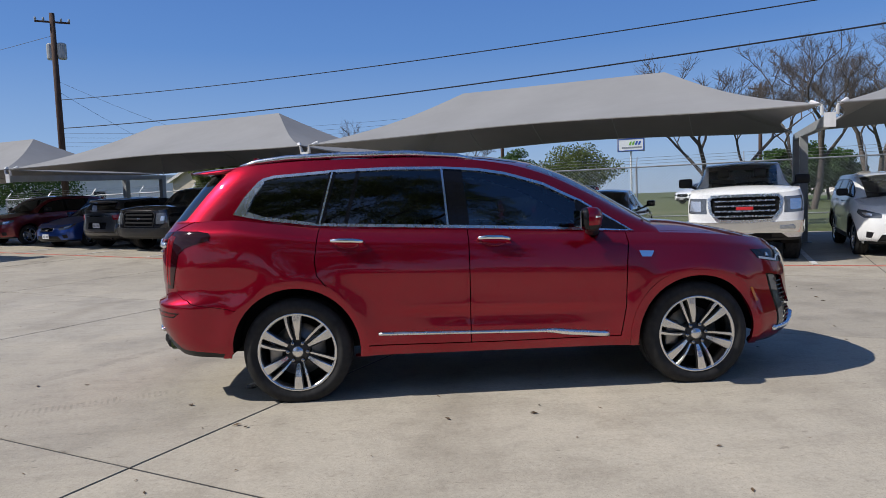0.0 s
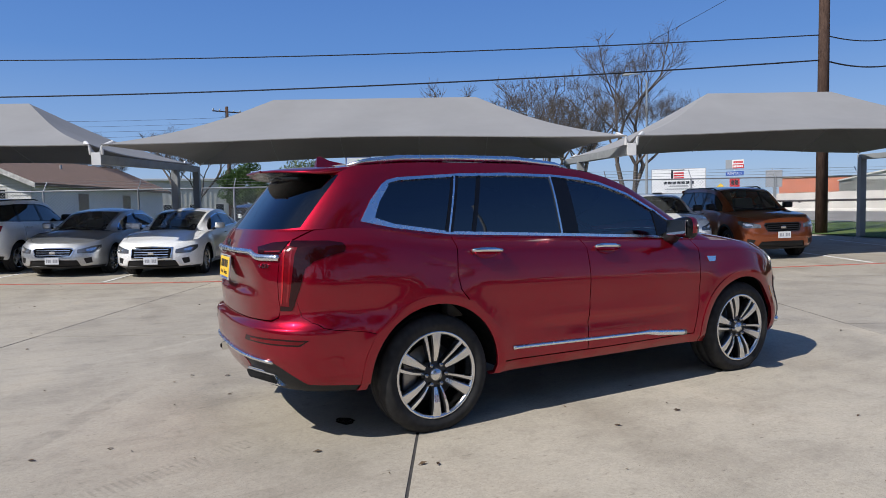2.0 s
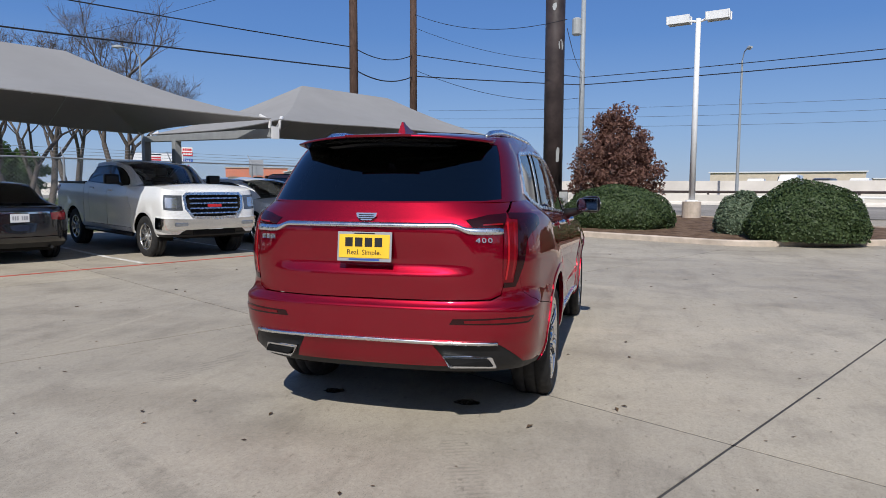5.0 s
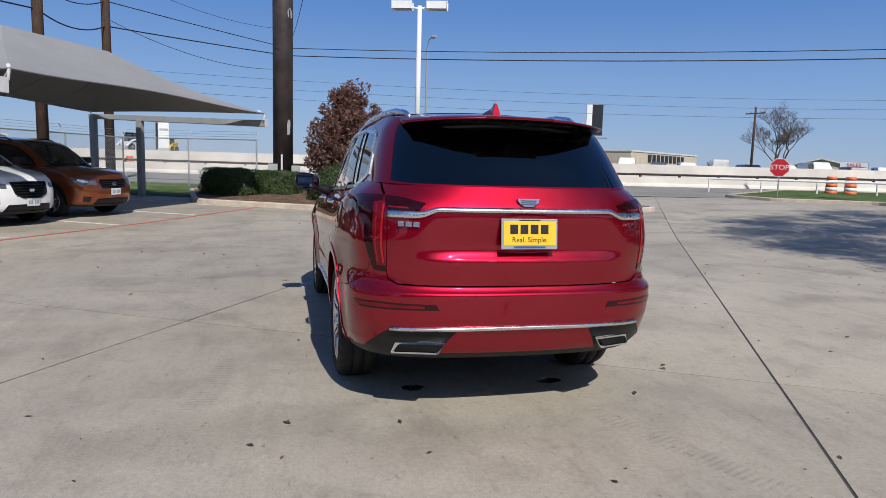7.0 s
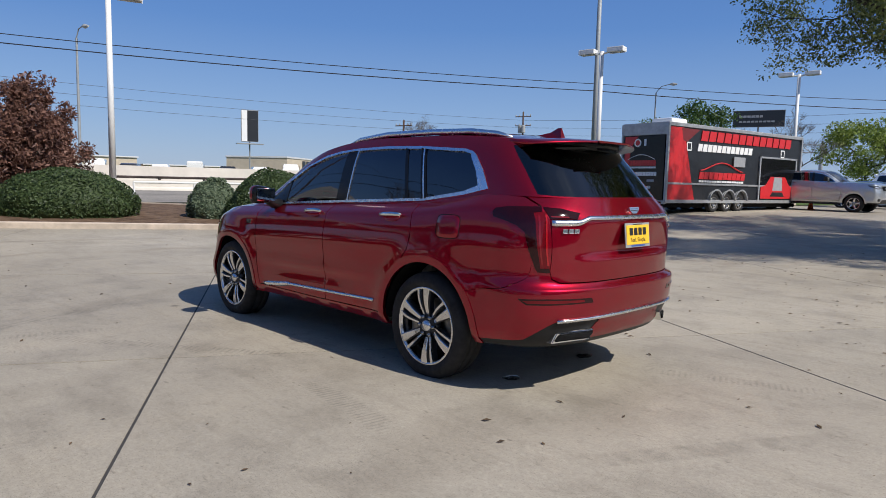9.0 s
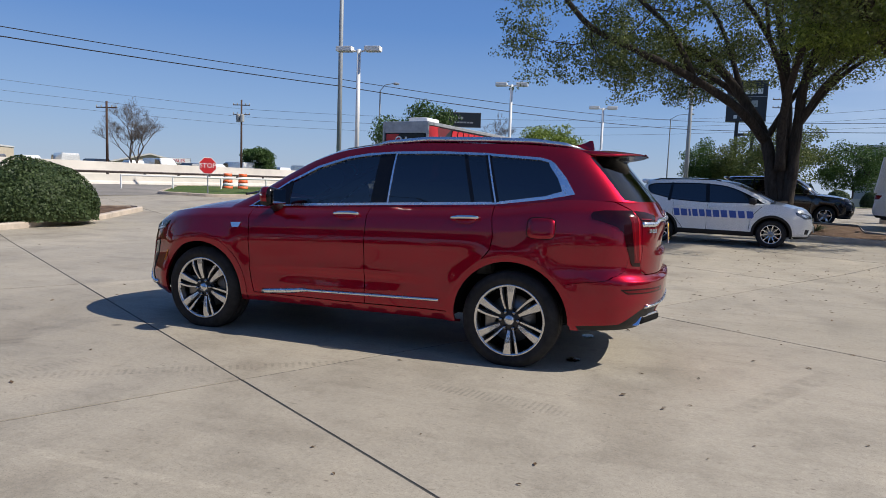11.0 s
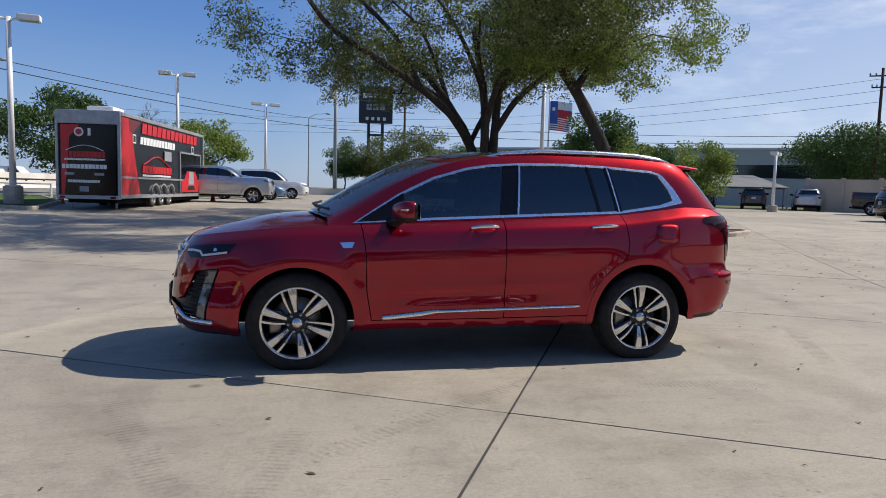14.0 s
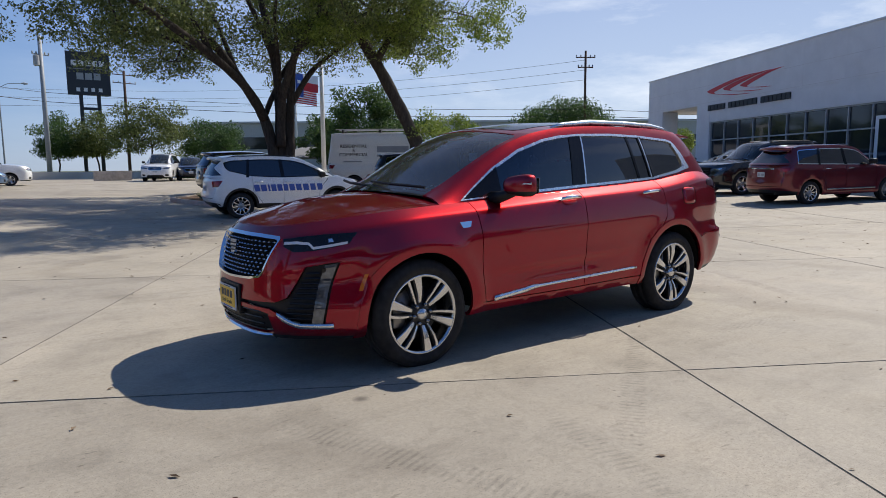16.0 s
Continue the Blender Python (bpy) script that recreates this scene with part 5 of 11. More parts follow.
def panels(surface, regions, res):
    """Cuts a surface by outlines on its drawing sheet. regions: (key, outline), the first that holds a place wins; a key None
    is a hole. Gives, key by key, triangles as lists of sheet places; what no outline holds has the key 'skin'."""
    e0, e1, h0, h1 = surface.rect()
    e0, e1 = min(e0, e1), max(e0, e1)
    verts, edges = [], []

    def chain(pts, closed=True):
        out = []
        m = len(pts)
        for i in range(m if closed else m - 1):
            a, b = Vector(pts[i]), Vector(pts[(i + 1) % m])
            k = max(1, int((b - a).length / (res * 0.8)))
            for s in range(k):
                q = a.lerp(b, s / k)
                out.append((min(e1, max(e0, q.x)), min(h1, max(h0, q.y))))
        if not closed:
            out.append(tuple(pts[-1]))
        base = len(verts)
        verts.extend(out)
        for i in range(len(out) - (0 if closed else 1)):
            edges.append((base + i, base + (i + 1) % len(out)))
        return out
    rim = chain([(e0, h0), (e1, h0), (e1, h1), (e0, h1)])
    border = [np.array(rim)]
    clean = []
    for key, poly in regions:
        c = chain(poly)
        border.append(np.array(c))
        clean.append((key, [(min(e1, max(e0, a)), min(h1, max(h0, b))) for a, b in poly]))
    border = np.concatenate(border)
    nx, ny = max(2, int((e1 - e0) / res)), max(2, int((h1 - h0) / res))
    for i in range(1, nx):
        for j in range(1, ny):
            q = (e0 + (e1 - e0) * (i + 0.25 * (j % 2)) / nx, h0 + (h1 - h0) * j / ny)
            if np.min(np.abs(border[:, 0] - q[0]) + np.abs(border[:, 1] - q[1])) > res * 0.55:
                verts.append(q)
    out_v, _, out_f, *_ = delaunay_2d_cdt([Vector(v) for v in verts], edges, [], 0, 1e-5)
    tris = {}
    boxes = [(min(a for a, _ in poly), max(a for a, _ in poly), min(b for _, b in poly), max(b for _, b in poly)) for _, poly in clean]
    for f in out_f:
        cx, cy = sum(out_v[i].x for i in f) / 3, sum(out_v[i].y for i in f) / 3
        for (key, poly), (x0, x1, y0, y1) in zip(clean, boxes):
            if x0 <= cx <= x1 and y0 <= cy <= y1 and inside(poly, cx, cy):
                break
        else:
            key = "skin"
        if key is not None:
            tris.setdefault(key, []).append(tuple(f))
    return [(v.x, v.y) for v in out_v], tris


def islands(tris):
    """Groups triangles that share an edge."""
    owner, group = {}, list(range(len(tris)))

    def root(i):
        while group[i] != i:
            group[i] = group[group[i]]
            i = group[i]
        return i
    for i, f in enumerate(tris):
        for k in range(3):
            e = tuple(sorted((f[k], f[(k + 1) % 3])))
            if e in owner:
                group[root(i)] = root(owner[e])
            owner[e] = i
    out = {}
    for i, f in enumerate(tris):
        out.setdefault(root(i), []).append(f)
    return list(out.values())


def panel_mesh(name, surface, places, tris, sides, push=0.0, thick=0.015, shape=None):
    """A mesh of one panel, on one side (+1 or -1) or on both, with its own thickness at the rim."""
    verts, normals, faces, loops = [], [], [], []
    ids = sorted({i for f in tris for i in f})
    pts, nrm = {}, {}
    for i in ids:
        a, b = surface.unflat(*places[i])
        d = 0.004
        p = surface.point(a, b)
        e, h = places[i]
        e0, e1, h0, h1 = surface.rect()
        e0, e1 = min(e0, e1), max(e0, e1)
        ea, eb = min(e1, e + d), max(e0, e - d)
        ha, hb = min(h1, h + d), max(h0, h - d)
        de = surface.point(*surface.unflat(ea, h)) - surface.point(*surface.unflat(eb, h))
        dh = surface.point(*surface.unflat(e, ha)) - surface.point(*surface.unflat(e, hb))
        n = de.cross(dh)
        if n.length < 1e-12:
            n = Vector((0, 0, 1))
        n.normalize()
        out = p - Vector((0, 0, 0.75))
        out.x *= 0.25
        if n.dot(out) < 0:
            n = -n
        pts[i], nrm[i] = p, n
    seam = 0.0008
    for i in ids:
        if abs(pts[i].y) < seam:
            pts[i].y = 0.0
            nrm[i].y = 0.0
            if nrm[i].length > 1e-6:
                nrm[i].normalize()
    rim = {}
    for f in tris:
        for k in range(3):
            e = (f[k], f[(k + 1) % 3])
            rim[tuple(sorted(e))] = rim.get(tuple(sorted(e)), 0) + 1
    for s in sides:
        index = {}
        for i in ids:
            index[i] = len(verts)
            p, n = pts[i], nrm[i]
            q = p + n * (push + (shape(p) if shape else 0.0))
            verts.append((q.x, q.y * s, q.z))
            normals.append((n.x, n.y * s, n.z))
        for f in tris:
            a, b, c = (pts[i] for i in f)
            face = f if (b - a).cross(c - a).dot(nrm[f[0]]) > 0 else f[::-1]
            face = face if s > 0 else face[::-1]
            faces.append(tuple(index[i] for i in face))
            loops.append(True)
        if thick:
            low = {}
            for i in {k for e, c in rim.items() if c == 1 for k in e}:
                p, n = pts[i], nrm[i]
                q = p + n * (push - thick)
                low[i] = len(verts)
                verts.append((q.x, q.y * s, q.z))
                normals.append((0, 0, 0))
            for e, c in rim.items():
                if c == 1:
                    i, j = e
                    if abs(pts[i].y) < seam and abs(pts[j].y) < seam:
                        continue
                    faces.append((index[i], index[j], low[j], low[i]))
                    loops.append(False)
    me = bpy.data.meshes.new(name)
    me.from_pydata(verts, [], faces)
    custom = []
    for poly, top in zip(me.polygons, loops):
        poly.use_smooth = top
        for li in poly.loop_indices:
            custom.append(normals[me.loops[li].vertex_index] if top else (0, 0, 0))
    me.normals_split_custom_set(custom)
    return me


def panel_part(name, me, material, parent, label=""):
    me.materials.append(material)
    ob = new(name, me)
    ob.parent = parent
    if label:
        ob["label"] = label
    return ob


def lathe(profile, sides=48):
    """A ring body turned about the y axis: profile of (radius, y)."""
    bm = bmesh.new()
    rings = [[bm.verts.new((r * math.cos(2 * math.pi * k / sides), y, r * math.sin(2 * math.pi * k / sides))) for k in range(sides)] for r, y in profile]
    for a, b in zip(rings, rings[1:]):
        for k in range(sides):
            bm.faces.new((a[k], a[(k + 1) % sides], b[(k + 1) % sides], b[k]))
    bmesh.ops.recalc_face_normals(bm, faces=bm.faces)
    return bm


def spoke(a0, a1, r0, r1, w0, w1, y0, y1, deep):
    """One wheel spoke from the hub to the rim, with a dished face."""
    bm = bmesh.new()
    n = 5
    last = None
    for i in range(n):
        t = i / (n - 1)
        r, a, w = r0 + (r1 - r0) * t, a0 + (a1 - a0) * t, (w0 + (w1 - w0) * t) / 2
        y = y0 + (y1 - y0) * t + 0.012 * math.sin(math.pi * t)
        d, s = Vector((math.cos(a), 0, math.sin(a))), Vector((-math.sin(a), 0, math.cos(a)))
        ring = [bm.verts.new(d * r + s * u + Vector((0, v, 0))) for u, v in ((-w, y - 0.004), (-w * 0.8, y), (w * 0.8, y), (w, y - 0.004), (w * 0.7, y - deep), (-w * 0.7, y - deep))]
        if last:
            for k in range(6):
                bm.faces.new((last[k], last[(k + 1) % 6], ring[(k + 1) % 6], ring[k]))
        last = ring
    bmesh.ops.recalc_face_normals(bm, faces=bm.faces)
    return bm


M["tyre"] = plain("tyre_rubber", (0.020, 0.020, 0.021), 0.78, spec=0.3, vary=0.35, scale=8, tint=(0.032, 0.031, 0.030))
M["chrome"] = plain("bright_chrome", (0.78, 0.79, 0.80), 0.10, metal=1.0, vary=0.04)
M["satin_chrome"] = plain("satin_chrome", (0.80, 0.81, 0.82), 0.26, metal=1.0, vary=0.04)
M["alloy"] = plain("machined_alloy", (0.72, 0.71, 0.69), 0.20, metal=0.9, vary=0.06)
M["dash_grey"] = plain("soft_dash_plastic", (0.34, 0.315, 0.28), 0.7, spec=0.3)
M["hub_silver"] = plain("satin_silver_hub", (0.34, 0.34, 0.34), 0.45, metal=0.35, vary=0.1)
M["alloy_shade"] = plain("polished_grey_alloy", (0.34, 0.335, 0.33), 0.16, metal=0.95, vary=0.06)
M["alloy_dark"] = plain("dark_grey_alloy", (0.030, 0.031, 0.033), 0.35, metal=0.3, vary=0.15)
M["disc"] = plain("brake_disc_iron", (0.28, 0.27, 0.26), 0.4, metal=0.9, vary=0.25, scale=14)
M["liner"] = plain("dark_underbody", (0.012, 0.012, 0.012), 0.9, spec=0.1, vary=0.3)
M["trim_black"] = plain("gloss_black_trim", (0.007, 0.007, 0.008), 0.14, spec=0.28, vary=0.1)
M["seat"] = plain("dark_leather_seat", (0.15, 0.142, 0.13), 0.55, vary=0.2, scale=9)
M["glass_dark"] = tinted_glass("privacy_glass", (0.016, 0.017, 0.018))
M["glass_mid"] = tinted_glass("tinted_side_glass", (0.20, 0.22, 0.22))
M["glass_clear"] = tinted_glass("windscreen_glass", (0.80, 0.86, 0.84), dust=0.055)
M["lamp_clear"] = plain("headlamp_lens", (0.30, 0.32, 0.34), 0.05, metal=0.6, spec=0.9, vary=0.25, scale=18)
M["lamp_glass"] = plain("clear_headlamp_glass", (0.16, 0.17, 0.18), 0.06, metal=0.5, spec=0.8, vary=0.4, scale=22)
M["mirror"] = plain("door_mirror_glass", (0.42, 0.44, 0.47), 0.03, metal=1.0, vary=0.02)
M["lamp_dark"] = plain("smoked_lamp_lens", (0.010, 0.011, 0.013), 0.12, spec=0.35, vary=0.3, scale=18)
M["drl"] = plain("white_light_guide", (0.72, 0.73, 0.74), 0.15, spec=0.7, vary=0.08)
M["tail_red"] = plain("red_lamp_lens", (0.13, 0.003, 0.007), 0.08, spec=0.35, vary=0.25, scale=20)
M["tail_smoke"] = plain("smoked_red_lens", (0.020, 0.0014, 0.0026), 0.06, spec=0.4, vary=0.3, scale=20)
M["tail_lit"] = plain("red_tail_lamp_plastic", (0.20, 0.004, 0.008), 0.08, spec=0.7, vary=0.2, scale=20)
M["tail_bright"] = plain("bright_red_light_guide", (0.38, 0.007, 0.012), 0.12, spec=0.7, vary=0.15, scale=30)
M["amber"] = plain("amber_marker_lens", (0.65, 0.16, 0.015), 0.15, spec=0.7, vary=0.1)
M["plate_white"] = plain("white_number_plate", (0.66, 0.67, 0.68), 0.5, vary=0.06)
M["plate_yellow"] = plain("yellow_dealer_plate", (0.86, 0.52, 0.03), 0.45, vary=0.05)


def build_wheel(parent, x, y, r, rim_r, tyre_w, style="twin", z=None, side=1, spin=0.0):
    """A wheel whose outer face lies at y on the given side."""
    m = Matrix.Translation((x, y, z if z is not None else r - 0.012)) @ Matrix.Rotation(0 if side > 0 else math.pi, 4, "Z")
    w = new("wheel")
    w.parent = parent
    w.matrix_basis = m

    def add(name, bm, mat, label="", smooth=True):
        return part(name, bm, mat, w, label, smooth)
    t = tyre_w
    side_in = rim_r + 0.012
    prof = [(rim_r - 0.005, -t + 0.02), (side_in + 0.02, -t + 0.004), (r - 0.045, -t), (r - 0.012, -t + 0.02), (r, -t + 0.05),
            (r, -t * 0.66), (r - 0.008, -t * 0.655), (r - 0.008, -t * 0.63), (r, -t * 0.62), (r, -t * 0.38), (r - 0.008, -t * 0.37), (r - 0.008, -t * 0.345), (r, -t * 0.34),
            (r, -0.05), (r - 0.012, -0.022), (r - 0.03, -0.008), (r - 0.05, 0.0), (side_in + 0.035, 0.004), (side_in + 0.02, -0.001), (side_in, -0.010), (rim_r - 0.005, -0.02)]
    add("tyre", lathe(prof, 56), M["tyre"], "black rubber tyre")
    # the rim
    add("rim_lip", lathe([(rim_r + 0.004, -0.022), (rim_r + 0.006, -0.010), (rim_r - 0.004, -0.008), (rim_r - 0.016, -0.016), (rim_r - 0.020, -0.05)], 56), M["alloy"], "bright machined rim lip")
    add("barrel", lathe([(rim_r - 0.018, -0.03), (rim_r - 0.035, -0.10), (rim_r - 0.04, -t + 0.01)], 40), M["alloy_shade"])
    add("brake_disc", lathe([(0.05, -0.12), (rim_r * 0.68, -0.12), (rim_r * 0.68, -0.145), (0.05, -0.145)], 32), M["disc"])
    add("caliper", box((rim_r * 0.40, -0.135, -0.09), (rim_r * 0.76, -0.075, 0.09), 0.015), M["disc"])
    add("back_plate", lathe([(0.001, -0.17), (rim_r - 0.03, -0.17)], 28), M["liner"])
    hub = 0.062
    add("hub", lathe([(0.001, -0.034), (0.038, -0.034), (hub, -0.040), (hub + 0.028, -0.05), (hub + 0.03, -0.09)], 28), M["alloy_dark"] if style == "twin" else M["hub_silver"])
    add("centre_cap", lathe([(0.001, -0.012), (0.036, -0.014), (0.042, -0.034)], 24), M["alloy"] if style == "twin" else M["hub_silver"])
    n = {"twin": 6, "five": 5, "seven": 7, "steel": 8, "ten": 10}[style]
    bright = M["alloy"]
    for k in range(n):
        a = 2 * math.pi * k / n + (0.5 if style != "twin" else 0.52 - spin)
        if style == "twin":
            for d0, d1, w0, w1 in ((0.0, 0.0, 0.024, 0.064), (-0.42, -0.30, 0.013, 0.024)):
                add("spoke", spoke(a + d0, a + d1, hub + 0.022, rim_r - 0.008, w0, w1, -0.036, -0.012, 0.018), bright, "machined bright spoke face", False)
                add("spoke_back", spoke(a + d0 * 0.9, a + d1 * 0.96, hub - 0.004, rim_r - 0.012, w0 * 1.6, w1 * 1.18, -0.046, -0.026, 0.055), M["alloy_dark"], "dark painted spoke pocket", False)
            an = a + math.pi / 6
            add("lug_nut", lathe([(0.001, 0.004), (0.011, 0.002), (0.0155, -0.010), (0.0155, -0.04)], 10), M["alloy_shade"]).matrix_basis = Matrix.Translation((0.069 * math.cos(an), -0.016, 0.069 * math.sin(an)))
        else:
            wd = {"five": 0.075, "seven": 0.05, "steel": 0.05, "ten": 0.034}[style]
            add("spoke", spoke(a, a, hub - 0.01, rim_r - 0.006, wd * 0.8, wd, -0.05, -0.018, 0.05), M["alloy"], "", False)
    return w


def wheel_well(parent, x, y, r, depth=0.30):
    """A dark half drum over the wheel."""
    s = 1 if y > 0 else -1
    bm = bmesh.new()
    n = 20
    a, b = [], []
    for k in range(n + 1):
        q = math.pi * (-0.01 + 1.02 * k / n)
        px, pz = x + r * math.cos(q), 0.36 + r * math.sin(q)
        a.append(bm.verts.new((px, y, pz)))
        b.append(bm.verts.new((px, y - s * depth, pz)))
    for k in range(n):
        bm.faces.new((a[k], a[k + 1], b[k + 1], b[k]))
    bm.faces.new(b)
    return part("wheel_well", bm, M["liner"], parent, smooth=False)


def place_on(surface, e, h):
    """The pose of a small fitting on a panel: its z stands out of the surface, x along it."""
    p = surface.point(*surface.unflat(e, h))
    d = 0.01
    x = (surface.point(*surface.unflat(e - d, h)) - surface.point(*surface.unflat(e + d, h))).normalized()
    y = (surface.point(*surface.unflat(e, h + d)) - surface.point(*surface.unflat(e, h - d))).normalized()
    z = x.cross(y).normalized()
    y = z.cross(x)
    if z.dot(Vector((p.x * 0.2, p.y, 0.2))) < 0:
        z, x = -z, -x
    m = Matrix.Identity(4)
    for i, v in enumerate((x, y, z)):
        m.col[i][:3] = v
    m.translation = p
    return m


FLIP = Matrix.Diagonal((1, -1, 1, 1))


def mirrored(me):
    c = me.copy()
    c.transform(FLIP)
    c.flip_normals()
    return c


def both_sides(name, bm, material, parent, label="", smooth=False):
    """The same fitting on the left side and, mirrored, on the right."""
    me = mesh_from(bm, name, smooth)
    me.materials.append(material)
    out = []
    for k, data in ((1, me), (-1, mirrored(me))):
        ob = new(name, data)
        ob.parent = parent
        if label:
            ob["label"] = label
        out.append(ob)
    return out


def inset(poly, d):
    """A closed outline shrunk by d."""
    n = len(poly)
    area = sum(poly[i][0] * poly[(i + 1) % n][1] - poly[(i + 1) % n][0] * poly[i][1] for i in range(n))
    s = 1 if area > 0 else -1
    out = []
    for i in range(n):
        a, b, c = Vector(poly[i - 1]), Vector(poly[i]), Vector(poly[(i + 1) % n])
        u, v = (b - a).normalized(), (c - b).normalized()
        k = (Vector((-u.y, u.x)) + Vector((-v.y, v.x)))
        k = k / max(0.35, k.length_squared / 2)
        out.append(tuple(b + k * d * s))
    return out


def dense(pts, step=0.06, closed=True):
    out = []
    m = len(pts)
    for i in range(m if closed else m - 1):
        a, b = Vector(pts[i]), Vector(pts[(i + 1) % m])
        k = max(1, int((b - a).length / step))
        out += [tuple(a.lerp(b, j / k)) for j in range(k)]
    if not closed:
        out.append(tuple(pts[-1]))
    return out


def cut(surface, regions, finish, parent, res, anchors=(("panel", None),), paint=None):
    """Cuts a surface and hangs every panel under its thing. finish: key -> (name, material, push, thick, label)."""
    places, tris = panels(surface, regions, res)
    made = {}
    for key, faces in tris.items():
        for isle in islands(faces):
            area = 0.0
            cx = cy = 0.0
            for f in isle:
                (ax, ay), (bx, by), (qx, qy) = (places[i] for i in f)
                k = abs((bx - ax) * (qy - ay) - (qx - ax) * (by - ay)) / 2
                area += k
                cx += k * (ax + bx + qx) / 3
                cy += k * (ay + by + qy) / 3
            if area < 0.00015:
                continue
            cx, cy = cx / area, cy / area
            if key == "skin":
                name = min(anchors, key=lambda a: 0 if a[1] is None else (a[1][0] - cx) ** 2 + (a[1][1] - cy) ** 2)[0]
                mat, push, thick, label = paint, 0.0, 0.018, ""
            else:
                name, mat, push, thick, label = finish[key]
            ids = {i for f in isle for i in f}
            middle = any(abs(surface.point(*surface.unflat(*places[i])).y) < 0.0008 for i in ids)
            for sides in (((1, -1),) if middle else ((1,), (-1,))):
                me = panel_mesh(name, surface, places, isle, sides, push, thick)
                ob = panel_part(name, me, mat, parent, label)
                made.setdefault(name, []).append(ob)
    return made


def seat_parts(parent, x, y, z, mat, scale=1.0, wide=0.5):
    add = lambda n, bm: part(n, bm, mat, parent)
    m = Matrix.Translation((x, y, z)) @ Matrix.Diagonal((scale, scale, scale, 1))
    add("seat_base", box((-0.25, -wide / 2, 0), (0.27, wide / 2, 0.2), 0.05, m))
    lean = m @ Matrix.Translation((-0.25, 0, 0.12)) @ Matrix.Rotation(radians(-16), 4, "Y")
    add("seat_back", box((-0.08, -wide / 2, 0), (0.08, wide / 2, 0.62), 0.05, lean))
    add("headrest", box((-0.06, -0.13, 0.66), (0.05, 0.13, 0.86), 0.04, lean))


def steering_wheel(parent, x, y, z):
    m = Matrix.Translation((x, y, z)) @ Matrix.Rotation(radians(-62), 4, "Y")
    bm = bmesh.new()
    n, k = 28, 6
    rings = []
    for i in range(n):
        a = 2 * math.pi * i / n
        c = Vector((0.18 * math.cos(a), 0.18 * math.sin(a), 0))
        rings.append([bm.verts.new(m @ (c + Vector((math.cos(a), math.sin(a), 0)) * 0.016 * math.cos(b) + Vector((0, 0, 0.016 * math.sin(b))))) for b in (2 * math.pi * j / k for j in range(k))])
    for i in range(n):
        for j in range(k):
            bm.faces.new((rings[i][j], rings[(i + 1) % n][j], rings[(i + 1) % n][(j + 1) % k], rings[i][(j + 1) % k]))
    add_box(bm, (-0.17, -0.03, -0.02), (0.17, 0.03, 0.015), 0.0, m)
    add_box(bm, (-0.06, -0.07, -0.04), (0.06, 0.07, 0.02), 0.0, m)
    part("steering_wheel", bm, M["black_satin"], parent)


# ---- the red sport utility vehicle ----
RED = car_paint("deep_red_metallic_paint", (0.30, 0.0030, 0.0175), flake=0.35, metal=0.80, rough=0.36, dust=0.006, edge=(0.26, 0.006, 0.014))


FRONT_AXLE, REAR_AXLE = 1.448, -1.438


